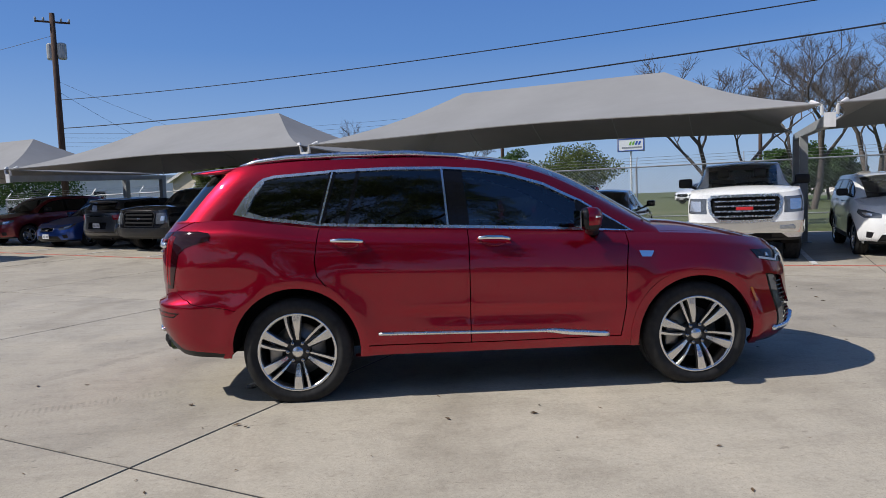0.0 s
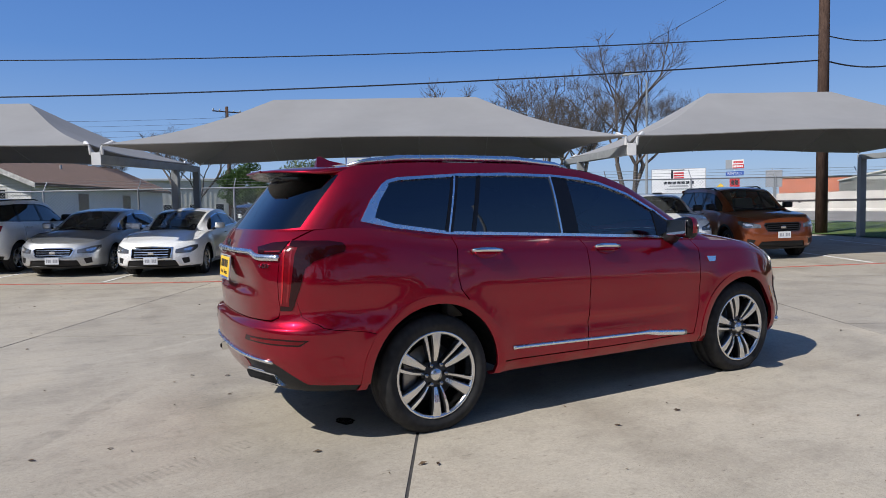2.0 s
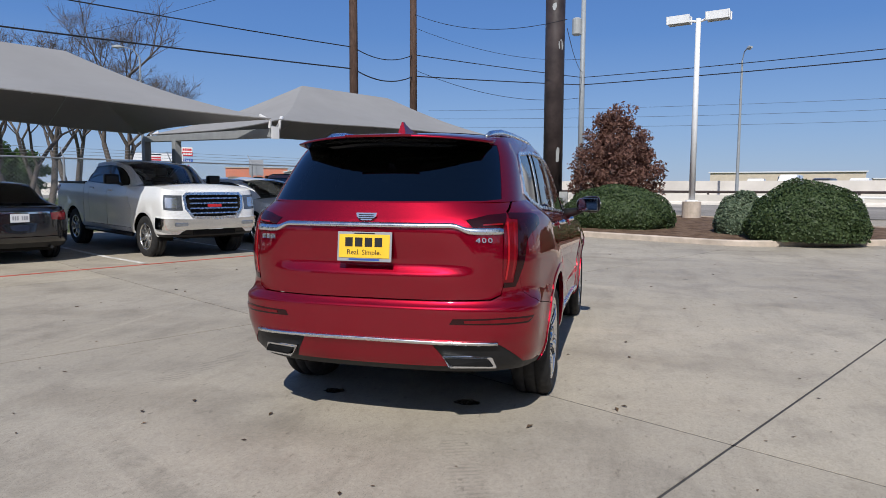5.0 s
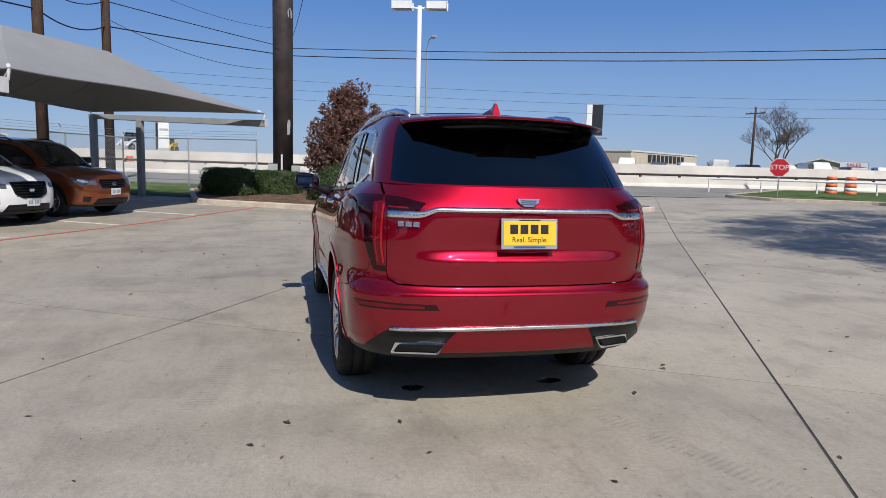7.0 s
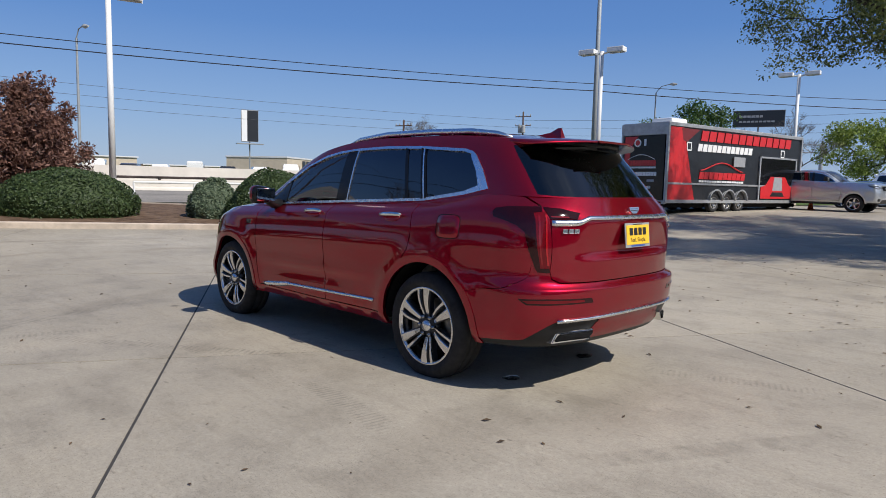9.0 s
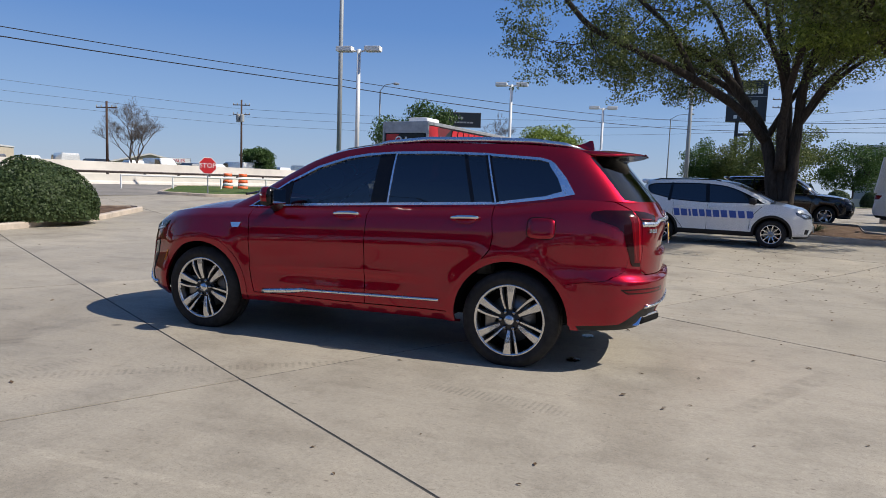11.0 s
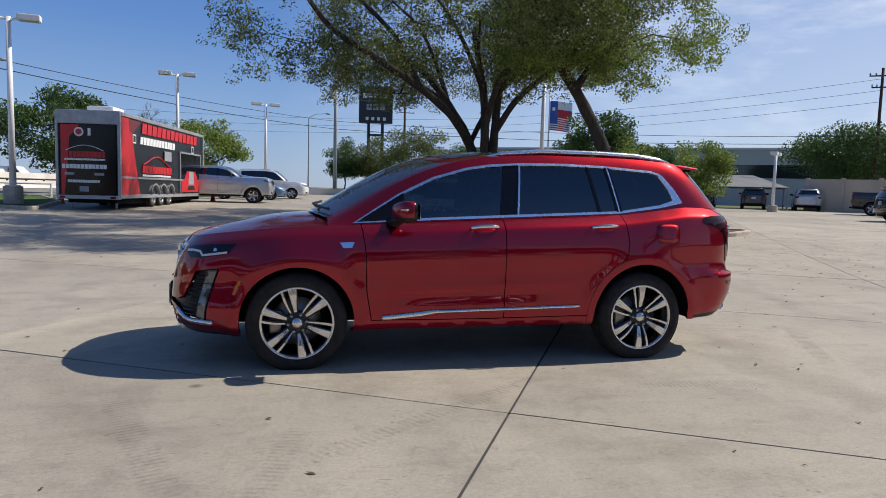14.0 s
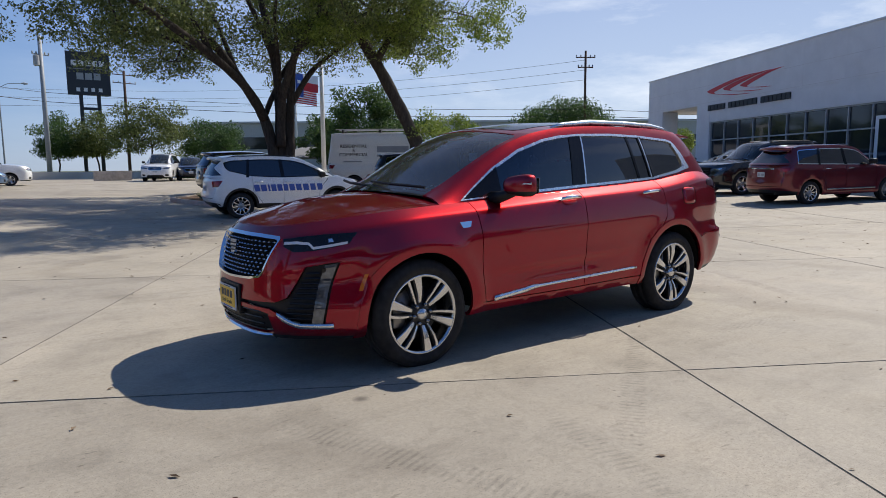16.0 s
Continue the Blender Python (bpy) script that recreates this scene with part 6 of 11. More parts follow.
def hero_suv():
    car = thing("sport_utility_vehicle", "deep red metallic three-row sport utility vehicle with chrome trim", "car")
    hood_z = curve((2.50, 0.925), (2.3, 0.975), (2.0, 1.03), (1.5, 1.088), (1.05, 1.112), (0.4, 1.148), (-0.24, 1.182), (-1.26, 1.232), (-1.65, 1.280), (-1.9, 1.308), (-2.3, 1.302), (-2.65, 1.29))
    low_z = curve((2.55, 0.215), (1.95, 0.252), (0.9, 0.295), (-0.95, 0.305), (-1.95, 0.335), (-2.65, 0.355))
    front = curve((0, 2.37), (0.1, 2.445), (0.3, 2.470), (0.55, 2.457), (0.85, 2.415), (1.0, 2.32))
    rear = curve((0, -2.44), (0.05, -2.482), (0.15, -2.520), (0.20, -2.543), (0.25, -2.553), (0.31, -2.555), (0.36, -2.557), (0.390, -2.560), (0.408, -2.552), (0.43, -2.512), (0.50, -2.518), (0.585, -2.524), (0.72, -2.524), (0.80, -2.522), (0.875, -2.518), (0.905, -2.500), (1.0, -2.445))
    width = curve((0, 0.885), (0.08, 0.925), (0.2, 0.938), (0.30, 0.946), (0.36, 0.947), (0.5, 0.951), (0.66, 0.963), (0.75, 0.955), (0.83, 0.941), (0.89, 0.927), (0.912, 0.919), (0.928, 0.908), (0.944, 0.891), (0.97, 0.860), (1.0, 0.820))

    def plan(x, z):
        # the body narrows towards both ends, above the bumpers most
        up = smooth_step(0.70, 0.84, z)
        return (1 - (0.018 + 0.057 * up) * smooth_step(1.55, 2.45, -x)) * (1 - 0.052 * smooth_step(0.42, 0.68, z) * smooth_step(1.45, 2.1, x))

    def swell(x, z):
        s = 0.0
        for wx in (FRONT_AXLE, REAR_AXLE):
            r = math.hypot(x - wx, z - 0.36)
            s += 0.020 * math.exp(-((r - 0.49) / 0.085) ** 2)
        # the door's hollow above the sill
        k = math.exp(-((x - 0.05) / 0.75) ** 4)
        s -= 0.020 * k * math.exp(-((z - 0.565 - 0.02 * (-x)) / 0.055) ** 2)
        s += 0.006 * k * math.exp(-((z - 0.645 - 0.02 * (-x)) / 0.03) ** 2)
        return s

    def dent(y, z):
        # the plate's recess, wider towards the bright bar above it
        return 0.030 * smooth_step(0.895, 0.955, z) * (1 - smooth_step(0.96, 1.17, z)) * (1 - smooth_step(0.34, 0.66, y))
    L = Wrap(front, rear, width, 0.94, 0.50, 2.45, 2.8, low_z, hood_z, swell, plan, dent)
    S = L.side
    R = lambda y, z: L.end(y, z, False)
    F = lambda y, z: L.end(y, z, True)

    def side_gap(pts, w=0.007):
        return ribbon([S(*q) for q in dense(pts, 0.05, False)], w)

    def circle_on(y, z, r):
        e, h = F(y, z)
        return circle(e, h, r, 16)
    regs = []
    arches = ((FRONT_AXLE, 0.365, 0.432, 0.494), (REAR_AXLE, 0.372, 0.450, 0.508))
    for wx, wz, r, _ in arches:
        regs.append((None, [S(*q) for q in circle(wx, wz, r, 44)]))
    for wx, wz, _, r in arches:
        regs.append(("arch_moulding", [S(*q) for q in circle(wx, wz, r, 48)]))
    # shut lines
    regs.append((None, side_gap([(0.965, 1.12), (0.935, 0.9), (0.925, 0.6), (0.885, 0.375)])))
    regs.append((None, side_gap([(-0.195, 1.19), (-0.20, 0.37)])))
    regs.append((None, side_gap([(0.885, 0.375), (0.0, 0.372), (-0.985, 0.385)])))
    regs.append((None, side_gap([(-1.255, 1.235), (-1.285, 1.0), (-1.27, 0.90), (-1.18, 0.785), (-1.05, 0.64)])))
    regs.append((None, ribbon([S(-2.292, 0.885), S(-2.27, 0.80), S(-2.22, 0.765), S(-2.10, 0.718), S(-1.90, 0.688), S(-1.84, 0.67)], 0.003)))
    regs.append((None, ribbon([R(y, z) for y, z in dense([(0.0, 0.765), (0.45, 0.765), (0.69, 0.769), (0.738, 0.793), (0.748, 0.84), (0.748, 0.95), (0.748, 1.16)], 0.05, False)], 0.006)))
    regs.append((None, ribbon([R(y, z) for y, z in dense([(0.750, 1.245), (0.750, 1.36)], 0.05, False)], 0.008)))
    # bright strip low on the doors
    # tail lamps
    regs.append(("tail_guide", [R(0.757, 1.195), R(0.757, 0.878), R(0.765, 0.878), R(0.765, 1.195)]))
    regs.append(("tail_column", [R(0.788, 1.19), R(0.786, 0.885), R(0.793, 0.885), R(0.796, 1.19)]))
    regs.append(("tail_lens", [R(0.752, 1.215), R(0.752, 0.862), R(0.796, 0.860), R(0.802, 0.90), R(0.806, 1.205)]))
    regs.append(("tail_housing", [S(-2.008, 1.205), S(-2.025, 1.226), S(-2.10, 1.238), S(-2.264, 1.242), R(0.752, 1.242), R(0.748, 0.832), R(0.805, 0.836), S(-2.305, 0.865), S(-2.272, 0.985), S(-2.247, 1.082), S(-2.195, 1.124), S(-2.09, 1.157), S(-2.020, 1.172)]))
    regs.append(("tail_column", [R(0.640, 1.176), R(0.742, 1.180), R(0.742, 1.188), R(0.645, 1.185)]))
    regs.append(("tail_inner", [R(0.553, 1.205), R(0.66, 1.232), R(0.746, 1.240), R(0.746, 1.168), R(0.590, 1.168)]))
    # rear bumper
    regs.append(("rear_reflector", [R(0.560, 0.664), R(0.70, 0.666), S(-2.40, 0.668), S(-2.275, 0.661), S(-2.305, 0.645), R(0.74, 0.648), R(0.560, 0.650)]))
    regs.append(("reflector_border", [R(0.500, 0.673), R(0.70, 0.675), S(-2.40, 0.677), S(-2.250, 0.670), S(-2.30, 0.635), R(0.74, 0.638), R(0.482, 0.642)]))
    regs.append(("rear_valance", [R(0.380, 0.529), R(0.60, 0.526), R(0.74, 0.522), R(0.80, 0.465), S(-2.25, 0.40), S(-2.05, 0.380), S(-1.90, 0.365), S(-1.88, 0.30), R(0.0, 0.30), R(0.0, 0.388), R(0.462, 0.390)]))
    # nose
    shield = [(0.0, 0.930), (0.30, 0.928), (0.485, 0.920), (0.507, 0.905), (0.505, 0.880), (0.430, 0.680), (0.405, 0.652), (0.30, 0.634), (0.0, 0.622)]
    shield_in = [(0.0, 0.908), (0.30, 0.907), (0.480, 0.900), (0.496, 0.888), (0.421, 0.688), (0.399, 0.666), (0.297, 0.649), (0.0, 0.637)]
    regs.append(("grille", [F(*q) for q in dense(shield_in, 0.05)]))
    regs.append(("grille_surround", [F(*q) for q in dense(shield, 0.05)]))
    regs.append(("lamp_line", ribbon([F(0.545, 0.882), F(0.62, 0.888), F(0.682, 0.884), F(0.712, 0.856), S(2.06, 0.872), S(1.965, 0.889)], 0.016)))
    regs.append(("lamp_glint", [S(2.065, 0.915), S(2.045, 0.917), S(2.040, 0.896), S(2.068, 0.892)]))
    regs.append(("headlamp", [F(0.520, 0.908), F(0.62, 0.926), S(2.09, 0.941), S(1.98, 0.948), S(1.895, 0.953), S(1.955, 0.884), S(2.05, 0.861), S(2.15, 0.840), F(0.62, 0.829), F(0.548, 0.862)]))
    regs.append(("drl_ring", circle_on(0.772, 0.718, 0.016)))
    regs.append(("drl", [S(2.105, 0.748), S(2.035, 0.758), S(2.135, 0.372), S(2.192, 0.372)]))
    regs.append(("front_vent", [F(0.695, 0.735), S(2.09, 0.760), S(2.018, 0.768), S(2.122, 0.355), F(0.66, 0.365), F(0.60, 0.405), F(0.50, 0.452), F(0.24, 0.464), F(0.0, 0.466), F(0.0, 0.490), F(0.24, 0.490), F(0.54, 0.500), F(0.615, 0.535), F(0.655, 0.630)]))
    regs.append(("lower_grille", [F(0.0, 0.440), F(0.40, 0.435), F(0.485, 0.420), F(0.50, 0.310), F(0.44, 0.280), F(0.0, 0.268)]))
    regs.append(("front_lip", ribbon([F(0.0, 0.250), F(0.30, 0.253), F(0.47, 0.268)], 0.028)))
    regs.append(("front_valance", [F(0.0, 0.262), F(0.55, 0.275), S(2.1, 0.278), S(1.86, 0.270), S(1.86, 0.19), F(0.0, 0.19)]))
    regs.append(("side_marker", [S(1.858, 0.683), S(1.882, 0.683), S(1.926, 0.578), S(1.903, 0.576)]))
    fin = {
        "arch_moulding": ("arch_moulding", RED, 0.005, 0.030, "red wheel-arch moulding"),
        "tail_guide": ("light_guide", M["tail_bright"], 0.004, 0.012, "bright red light strip"),
        "tail_column": ("lamp_column", M["tail_lit"], 0.003, 0.012, "red lamp column"),
        "tail_lens": ("tail_lens", M["tail_red"], 0.002, 0.012, "dark red lamp lens"),
        "tail_housing": ("tail_lamp", M["tail_smoke"], 0.004, 0.02, "gloss black and red tail lamp"),
        "tail_inner": ("inner_tail_lamp", M["tail_smoke"], 0.004, 0.015, "dark red inner lamp"),
        "reflector_border": ("reflector_border", M["tail_smoke"], 0.002, 0.012, "dark reflector border"),
        "rear_reflector": ("reflector", M["tail_red"], 0.004, 0.01, "dark red bumper reflector"),
        "rear_valance": ("rear_valance", M["black_satin"], -0.004, 0.03, "black lower bumper"),
        "grille": ("grille", M["liner"], -0.035, 0.0, "black grille mesh"),
        "grille_surround": ("grille_surround", M["chrome"], 0.012, 0.055, "chrome grille surround"),
        "lamp_line": ("light_guide", M["drl"], 0.006, 0.015, "bright bent light strip"),
        "drl_ring": ("lamp_ring", M["lamp_dark"], 0.008, 0.015, "small round dark lamp"),
        "drl": ("light_guide", M["lamp_glass"], 0.006, 0.015, "pale vertical light strip"),
        "lamp_glint": ("lamp_reflector", M["alloy"], 0.005, 0.012, "bright lamp reflector"),
        "headlamp": ("headlamp", M["lamp_dark"], 0.003, 0.02, "slim smoked headlamp"),
        "front_vent": ("front_vent", M["black_satin"], -0.03, 0.03, "black front air vent"),
        "lower_grille": ("lower_grille", M["black_satin"], -0.03, 0.03, "black lower grille"),
        "front_lip": ("front_lip", M["chrome"], 0.016, 0.03, "bright front lip"),
        "front_valance": ("front_valance", M["black_satin"], -0.004, 0.03, ""),
        "side_marker": ("side_marker", M["amber"], 0.004, 0.01, "amber side marker"),
    }
    anchors = (("fender", S(1.55, 0.98)), ("front_door", S(0.35, 0.75)), ("rear_door", S(-0.65, 0.75)), ("quarter_panel", S(-1.85, 1.0)), ("rear_bumper", R(0.3, 0.62)), ("rear_bumper", S(-2.2, 0.55)),
               ("tailgate", R(0.3, 0.95)), ("front_bumper", F(0.3, 0.55)), ("front_bumper", S(2.1, 0.5)), ("rocker_panel", S(-0.05, 0.33)))
    # the crisp shoulder line runs the length of the side
    e0, e1 = sorted(L.rect()[:2])
    for t0, t1 in ((0.355, 0.390), (0.390, 0.408), (0.408, 0.430), (0.430, 0.455), (0.575, 0.600), (0.600, 0.625), (0.625, 0.650), (0.912, 0.928), (0.928, 0.944), (0.944, 0.970)):
        e1 = S(-1.75, 0.8)[0] if t0 < 0.9 else max(L.rect()[:2])
        regs.append(("skin", [(e0, t0 * L.tall), (e1, t0 * L.tall), (e1, t1 * L.tall), (e0, t1 * L.tall)]))
    cut(L, regs, fin, car, 0.045, anchors, RED)

    # rounded bright mouldings: a bar of given half height and depth along the skin
    def moulding(name, places, half, deep, label):
        bm = bmesh.new()
        last = None
        for e, h, k in places:
            m = place_on(L, e, h)
            c, out = m.translation, Vector(m.col[2][:3]).normalized()
            flat = Vector((out.x, out.y, 0)).normalized()
            up = (Vector((0, 0, 1)) - out * out.z).normalized()
            sect = ((-1.0, -0.3), (-1.0, 0.25), (-0.75, 0.8), (-0.1, 1.0), (0.45, 0.9), (0.85, 0.5), (1.0, 0.0), (1.0, -0.3))
            ring = [bm.verts.new(c + up * (u * half * k) + flat * (w * deep)) for u, w in sect]
            if last:
                for i in range(len(sect) - 1):
                    bm.faces.new((last[i], last[i + 1], ring[i + 1], ring[i]))
            elif c.y > 0.05:
                bm.faces.new(ring)
            last = ring
        bm.faces.new(last[::-1])
        bmesh.ops.recalc_face_normals(bm, faces=bm.faces)
        both_sides(name, bm, M["satin_chrome"], car, label, True)
    bar = [(y, 1.1775, 1.0) for y in np.linspace(0.0, 0.48, 9)] + [(0.505, 1.1735, 1.02), (0.53, 1.163, 1.1), (0.555, 1.152, 1.2), (0.58, 1.147, 1.32)] + [(y, 1.1455, 1.4) for y in (0.61, 0.65, 0.69, 0.72, 0.742)]
    moulding("tail_bar", [R(y, z) + (k,) for y, z, k in bar], 0.0145, 0.015, "chrome bar across the tailgate")
    moulding("bumper_trim", [R(y, 0.541 - 0.012 * (y / 0.728) ** 2) + (1.0,) for y in np.linspace(0.0, 0.728, 15)], 0.0135, 0.016, "chrome bumper line")
    moulding("sill_strip", [S(x, 0.467 - 0.0315 * (x + 0.86) / 1.26 - 0.035 * smooth_step(0.36, 0.50, x) * min(1.0, (x - 0.3) * 2.0)) + (1.0 + 0.65 * smooth_step(0.30, 0.46, x),) for x in np.linspace(-0.86, 0.80, 40)], 0.0135, 0.018, "bright chrome door strip")
    moulding("vent_trim", [F(0.565, 0.425) + (0.8,), F(0.59, 0.403) + (1.0,), F(0.615, 0.384) + (1.0,), F(0.64, 0.369) + (1.0,), F(0.66, 0.360) + (1.0,)] + [S(x, 0.352) + (1.0,) for x in (2.24, 2.20, 2.15, 2.11, 2.075)], 0.0215, 0.024, "bright vent trim")

    # filler flap, on the driver's side alone
    def skin(x, z, out):
        m = place_on(L, *S(x, z))
        return m.translation + Vector(m.col[2][:3]) * out
    ring = [(math.copysign(abs(math.cos(a)) ** 0.45, math.cos(a)), math.copysign(abs(math.sin(a)) ** 0.45, math.sin(a))) for a in (2 * math.pi * k / 36 for k in range(36))]
    bm = bmesh.new()
    rows = [[bm.verts.new(skin(-1.655 + 0.105 * k * u, 1.085 + 0.078 * k * v, o)) for u, v in ring] for k, o in ((1.0, -0.004), (0.985, 0.0025), (0.6, 0.003), (0.15, 0.003))]
    for p, q in zip(rows, rows[1:]):
        for i in range(36):
            bm.faces.new((p[i], p[(i + 1) % 36], q[(i + 1) % 36], q[i]))
    bm.faces.new(rows[-1])
    bmesh.ops.recalc_face_normals(bm, faces=bm.faces)
    flap = part("filler_flap", bm, RED, car, "red fuel filler flap", True)
    loop = [skin(-1.655 + 0.107 * u, 1.085 + 0.080 * v, 0.0) for u, v in ring]
    part("flap_gap", tube(loop + loop[:1], 0.0028, 5), M["liner"], flap)

    # greenhouse
    top_z = curve((1.24, 1.150), (1.01, 1.262), (0.72, 1.418), (0.42, 1.560), (0.13, 1.648), (-0.2, 1.696), (-0.7, 1.722), (-1.3, 1.722), (-1.8, 1.698), (-2.1, 1.662), (-2.5, 1.60))
    G = Wrap(lambda t: 1.25, curve((0, -2.44), (0.5, -2.30), (1, -2.14)), curve((0, 0.820), (0.3, 0.790), (0.7, 0.738), (0.88, 0.700), (1.0, 0.655)), 0.03, 0.50, 2.0, 2.8, hood_z, top_z, None,
             lambda x, z: 1 - 0.045 * smooth_step(0.6, 2.3, -x))
    G.rect = lambda: (G.flat(1, 0)[0], G.flat(3, 0)[0], 0.0, G.tall)
    GS = G.side
    GR = lambda y, z: G.end(y, z, False)
    dlo = [(1.03, 1.122), (0.4, 1.158), (-0.24, 1.192), (-1.26, 1.243), (-1.65, 1.297), (-1.87, 1.345), (-1.79, 1.47), (-1.695, 1.575), (-1.655, 1.60), (-1.58, 1.618), (-1.13, 1.645), (-0.74, 1.652), (-0.36, 1.642), (-0.1, 1.622), (0.1, 1.588), (0.38, 1.502), (0.66, 1.362)]
    glass = inset(dlo, 0.020)
    glass = [(x + (0.02 + 0.19 * max(0.0, 1.6 - z) if x < -1.68 else 0), z + (0.006 if x < -1.6 and z < 1.5 else 0)) for x, z in glass]
    regs = [("pillar_line", [GS(*q) for q in dense([(-0.326, 1.214), (-0.341, 1.215), (-0.369, 1.626), (-0.354, 1.625)])]),
            ("pillar_line", [GS(*q) for q in dense([(-1.250, 1.258), (-1.263, 1.259), (-1.165, 1.629), (-1.152, 1.630)])]),
            ("b_pillar", [GS(*q) for q in dense([(-0.175, 1.215), (-0.345, 1.222), (-0.355, 1.625), (-0.215, 1.615)])]),
            ("door_divider", [GS(*q) for q in dense([(-1.055, 1.252), (-1.085, 1.254), (-0.985, 1.630), (-0.955, 1.632)])]),
            ("quarter_divider", [GS(*q) for q in dense([(-1.230, 1.256), (-1.285, 1.260), (-1.180, 1.628), (-1.130, 1.630)])]),
            ("mirror_patch", [GS(*q) for q in dense([(0.985, 1.14), (0.62, 1.163), (0.62, 1.37)])]),
            ("pane", [GS(*q) for q in dense(glass)]),
            ("window_surround", [GS(*q) for q in dense(dlo)]),
            ("rear_screen", [GS(-1.945, 1.640), GS(-2.08, 1.49), GS(-2.225, 1.318), GR(0.62, 1.308), GR(0.0, 1.306), GR(0.0, 1.650), GR(0.45, 1.650)])]
    fin = {"pillar_line": ("pillar_line", M["satin_chrome"], 0.001, 0.012, "thin bright line between the windows"), "b_pillar": ("b_pillar", M["trim_black"], -0.002, 0.012, "gloss black pillar trim"), "door_divider": ("door_divider", M["trim_black"], -0.002, 0.012, ""),
           "quarter_divider": ("quarter_divider", M["trim_black"], 0.0, 0.012, ""), "mirror_patch": ("mirror_patch", M["trim_black"], -0.001, 0.01, ""),
           "pane": ("side_window", M["glass_dark"], -0.007, 0.0, "dark tinted window glass"), "window_surround": ("window_surround", M["satin_chrome"], 0.006, 0.022, "chrome window surround"),
           "rear_screen": ("rear_window", M["glass_dark"], -0.002, 0.0, "dark tinted rear window")}
    made = cut(G, regs, fin, car, 0.05, (("roof_side", None),), RED)
    for ob in made.get("side_window", []):
        xs = [v.co.x for v in ob.data.vertices]
        if sum(xs) / len(xs) > -0.1:
            ob.data.materials[0] = M["glass_mid"]
        ob.visible_shadow = True
    # roof and windscreen
    C = Cap(G, 1.0, 3.0, curve((1.25, 0.035), (0.9, 0.05), (0.3, 0.06), (-1.0, 0.055), (-2.2, 0.03)), curve((1.25, 0.13), (0.7, 0.17), (0.3, 0.17), (0.0, 0.10), (-0.5, 0.02), (-1.2, 0.0), (-2.5, 0.0)))
    br = C.broad
    regs = [("windscreen", [C.at(x, v * br) for x, v in dense([(1.22, 0.0), (1.22, 0.955), (1.0, 0.955), (0.6, 0.95), (0.30, 0.945), (0.25, 0.88), (0.25, 0.0)], 0.08)]),
            ("sunroof", [C.at(x, v * br) for x, v in dense([(0.16, 0.0), (0.16, 0.76), (0.10, 0.80), (-1.55, 0.80), (-1.62, 0.74), (-1.62, 0.0)], 0.08)])]
    fin = {"windscreen": ("windscreen", M["glass_clear"], -0.004, 0.0, "clear raked windscreen"), "sunroof": ("sunroof", M["trim_black"], 0.003, 0.01, "black glass sunroof")}
    cut(C, regs, fin, car, 0.07, (("roof", None),), RED)
    # bonnet
    pc = L.unflat(*S(1.0, hood_z(1.0)))[0]
    H = Cap(L, 0.0, pc, curve((2.4, 0.035), (2.1, 0.06), (1.5, 0.085), (1.0, 0.085)))
    cowl = [H.at(x, v * H.broad) for x, v in dense([(1.28, 0.0), (1.26, 0.5), (1.20, 0.76), (1.10, 0.83), (0.99, 0.83), (0.99, 0.0)], 0.08)]
    gap = ribbon([H.at(x, v * H.broad) for x, v in dense([(2.33, 0.86), (2.2, 0.905), (1.6, 0.925), (1.25, 0.93), (1.2, 0.90)], 0.06, False)], 0.006)
    cut(H, [(None, gap), ("cowl", cowl)], {"cowl": ("cowl", M["black_satin"], -0.01, 0.01, "black cowl panel")}, car, 0.06, (("bonnet", None),), RED)
    # wipers
    for y0, y1 in ((0.62, -0.05), (-0.05, -0.62)):
        part("wiper", tube([(1.28 - 0.12 * abs(y0), y0, 1.225), (1.30, (y0 + y1) / 2, 1.245), (1.27 - 0.1 * abs(y1), y1, 1.262)], 0.011, 5), M["black_satin"], car)
    # spoiler over the rear window
    bm = bmesh.new()
    prof = [(-1.92, 1.720, 0), (-2.15, 1.706, 0), (-2.315, 1.686, 0), (-2.330, 1.678, 0), (-2.32, 1.669, 0), (-2.18, 1.672, 0), (-1.92, 1.68, 0)]
    last = None
    n = 14
    for i in range(n + 1):
        v = -1 + 2 * i / n
        k = 1 - abs(v) ** 2.6
        ring = [bm.verts.new((x + 0.22 * (1 - k), v * 0.612, z - 0.014 * v * v - 0.012 * (1 - k))) for x, z, _ in prof]
        if last:
            for j in range(len(prof)):
                bm.faces.new((last[j], last[(j + 1) % len(prof)], ring[(j + 1) % len(prof)], ring[j]))
        else:
            bm.faces.new(ring)
        last = ring
    bm.faces.new(last[::-1])
    bmesh.ops.recalc_face_normals(bm, faces=bm.faces)
    part("spoiler", bm, RED, car, "red roof spoiler", True)
    # its black underside
    bm = bmesh.new()
    last = None
    for i in range(n + 1):
        v = -1 + 2 * i / n
        k = 1 - abs(v) ** 2.6
        lo = [bm.verts.new((x + 0.22 * (1 - k), v * 0.608, z - 0.014 * v * v - 0.012 * (1 - k))) for x, z in ((-2.331, 1.670), (-2.18, 1.650), (-2.0, 1.640))]
        if last:
            for j in range(2):
                bm.faces.new((last[j], last[j + 1], lo[j + 1], lo[j]))
        last = lo
    part("spoiler_underside", bm, M["trim_black"], car, "gloss black spoiler underside", True)
    part("spoiler_lip", tube([(-2.17 + 0.20 * abs(v) ** 2.6, v * 0.60, 1.645 - 0.045 * v * v) for v in (-1, -0.8, -0.6, -0.3, 0, 0.3, 0.6, 0.8, 1)], 0.020, 8), M["trim_black"], car, "black spoiler lip")
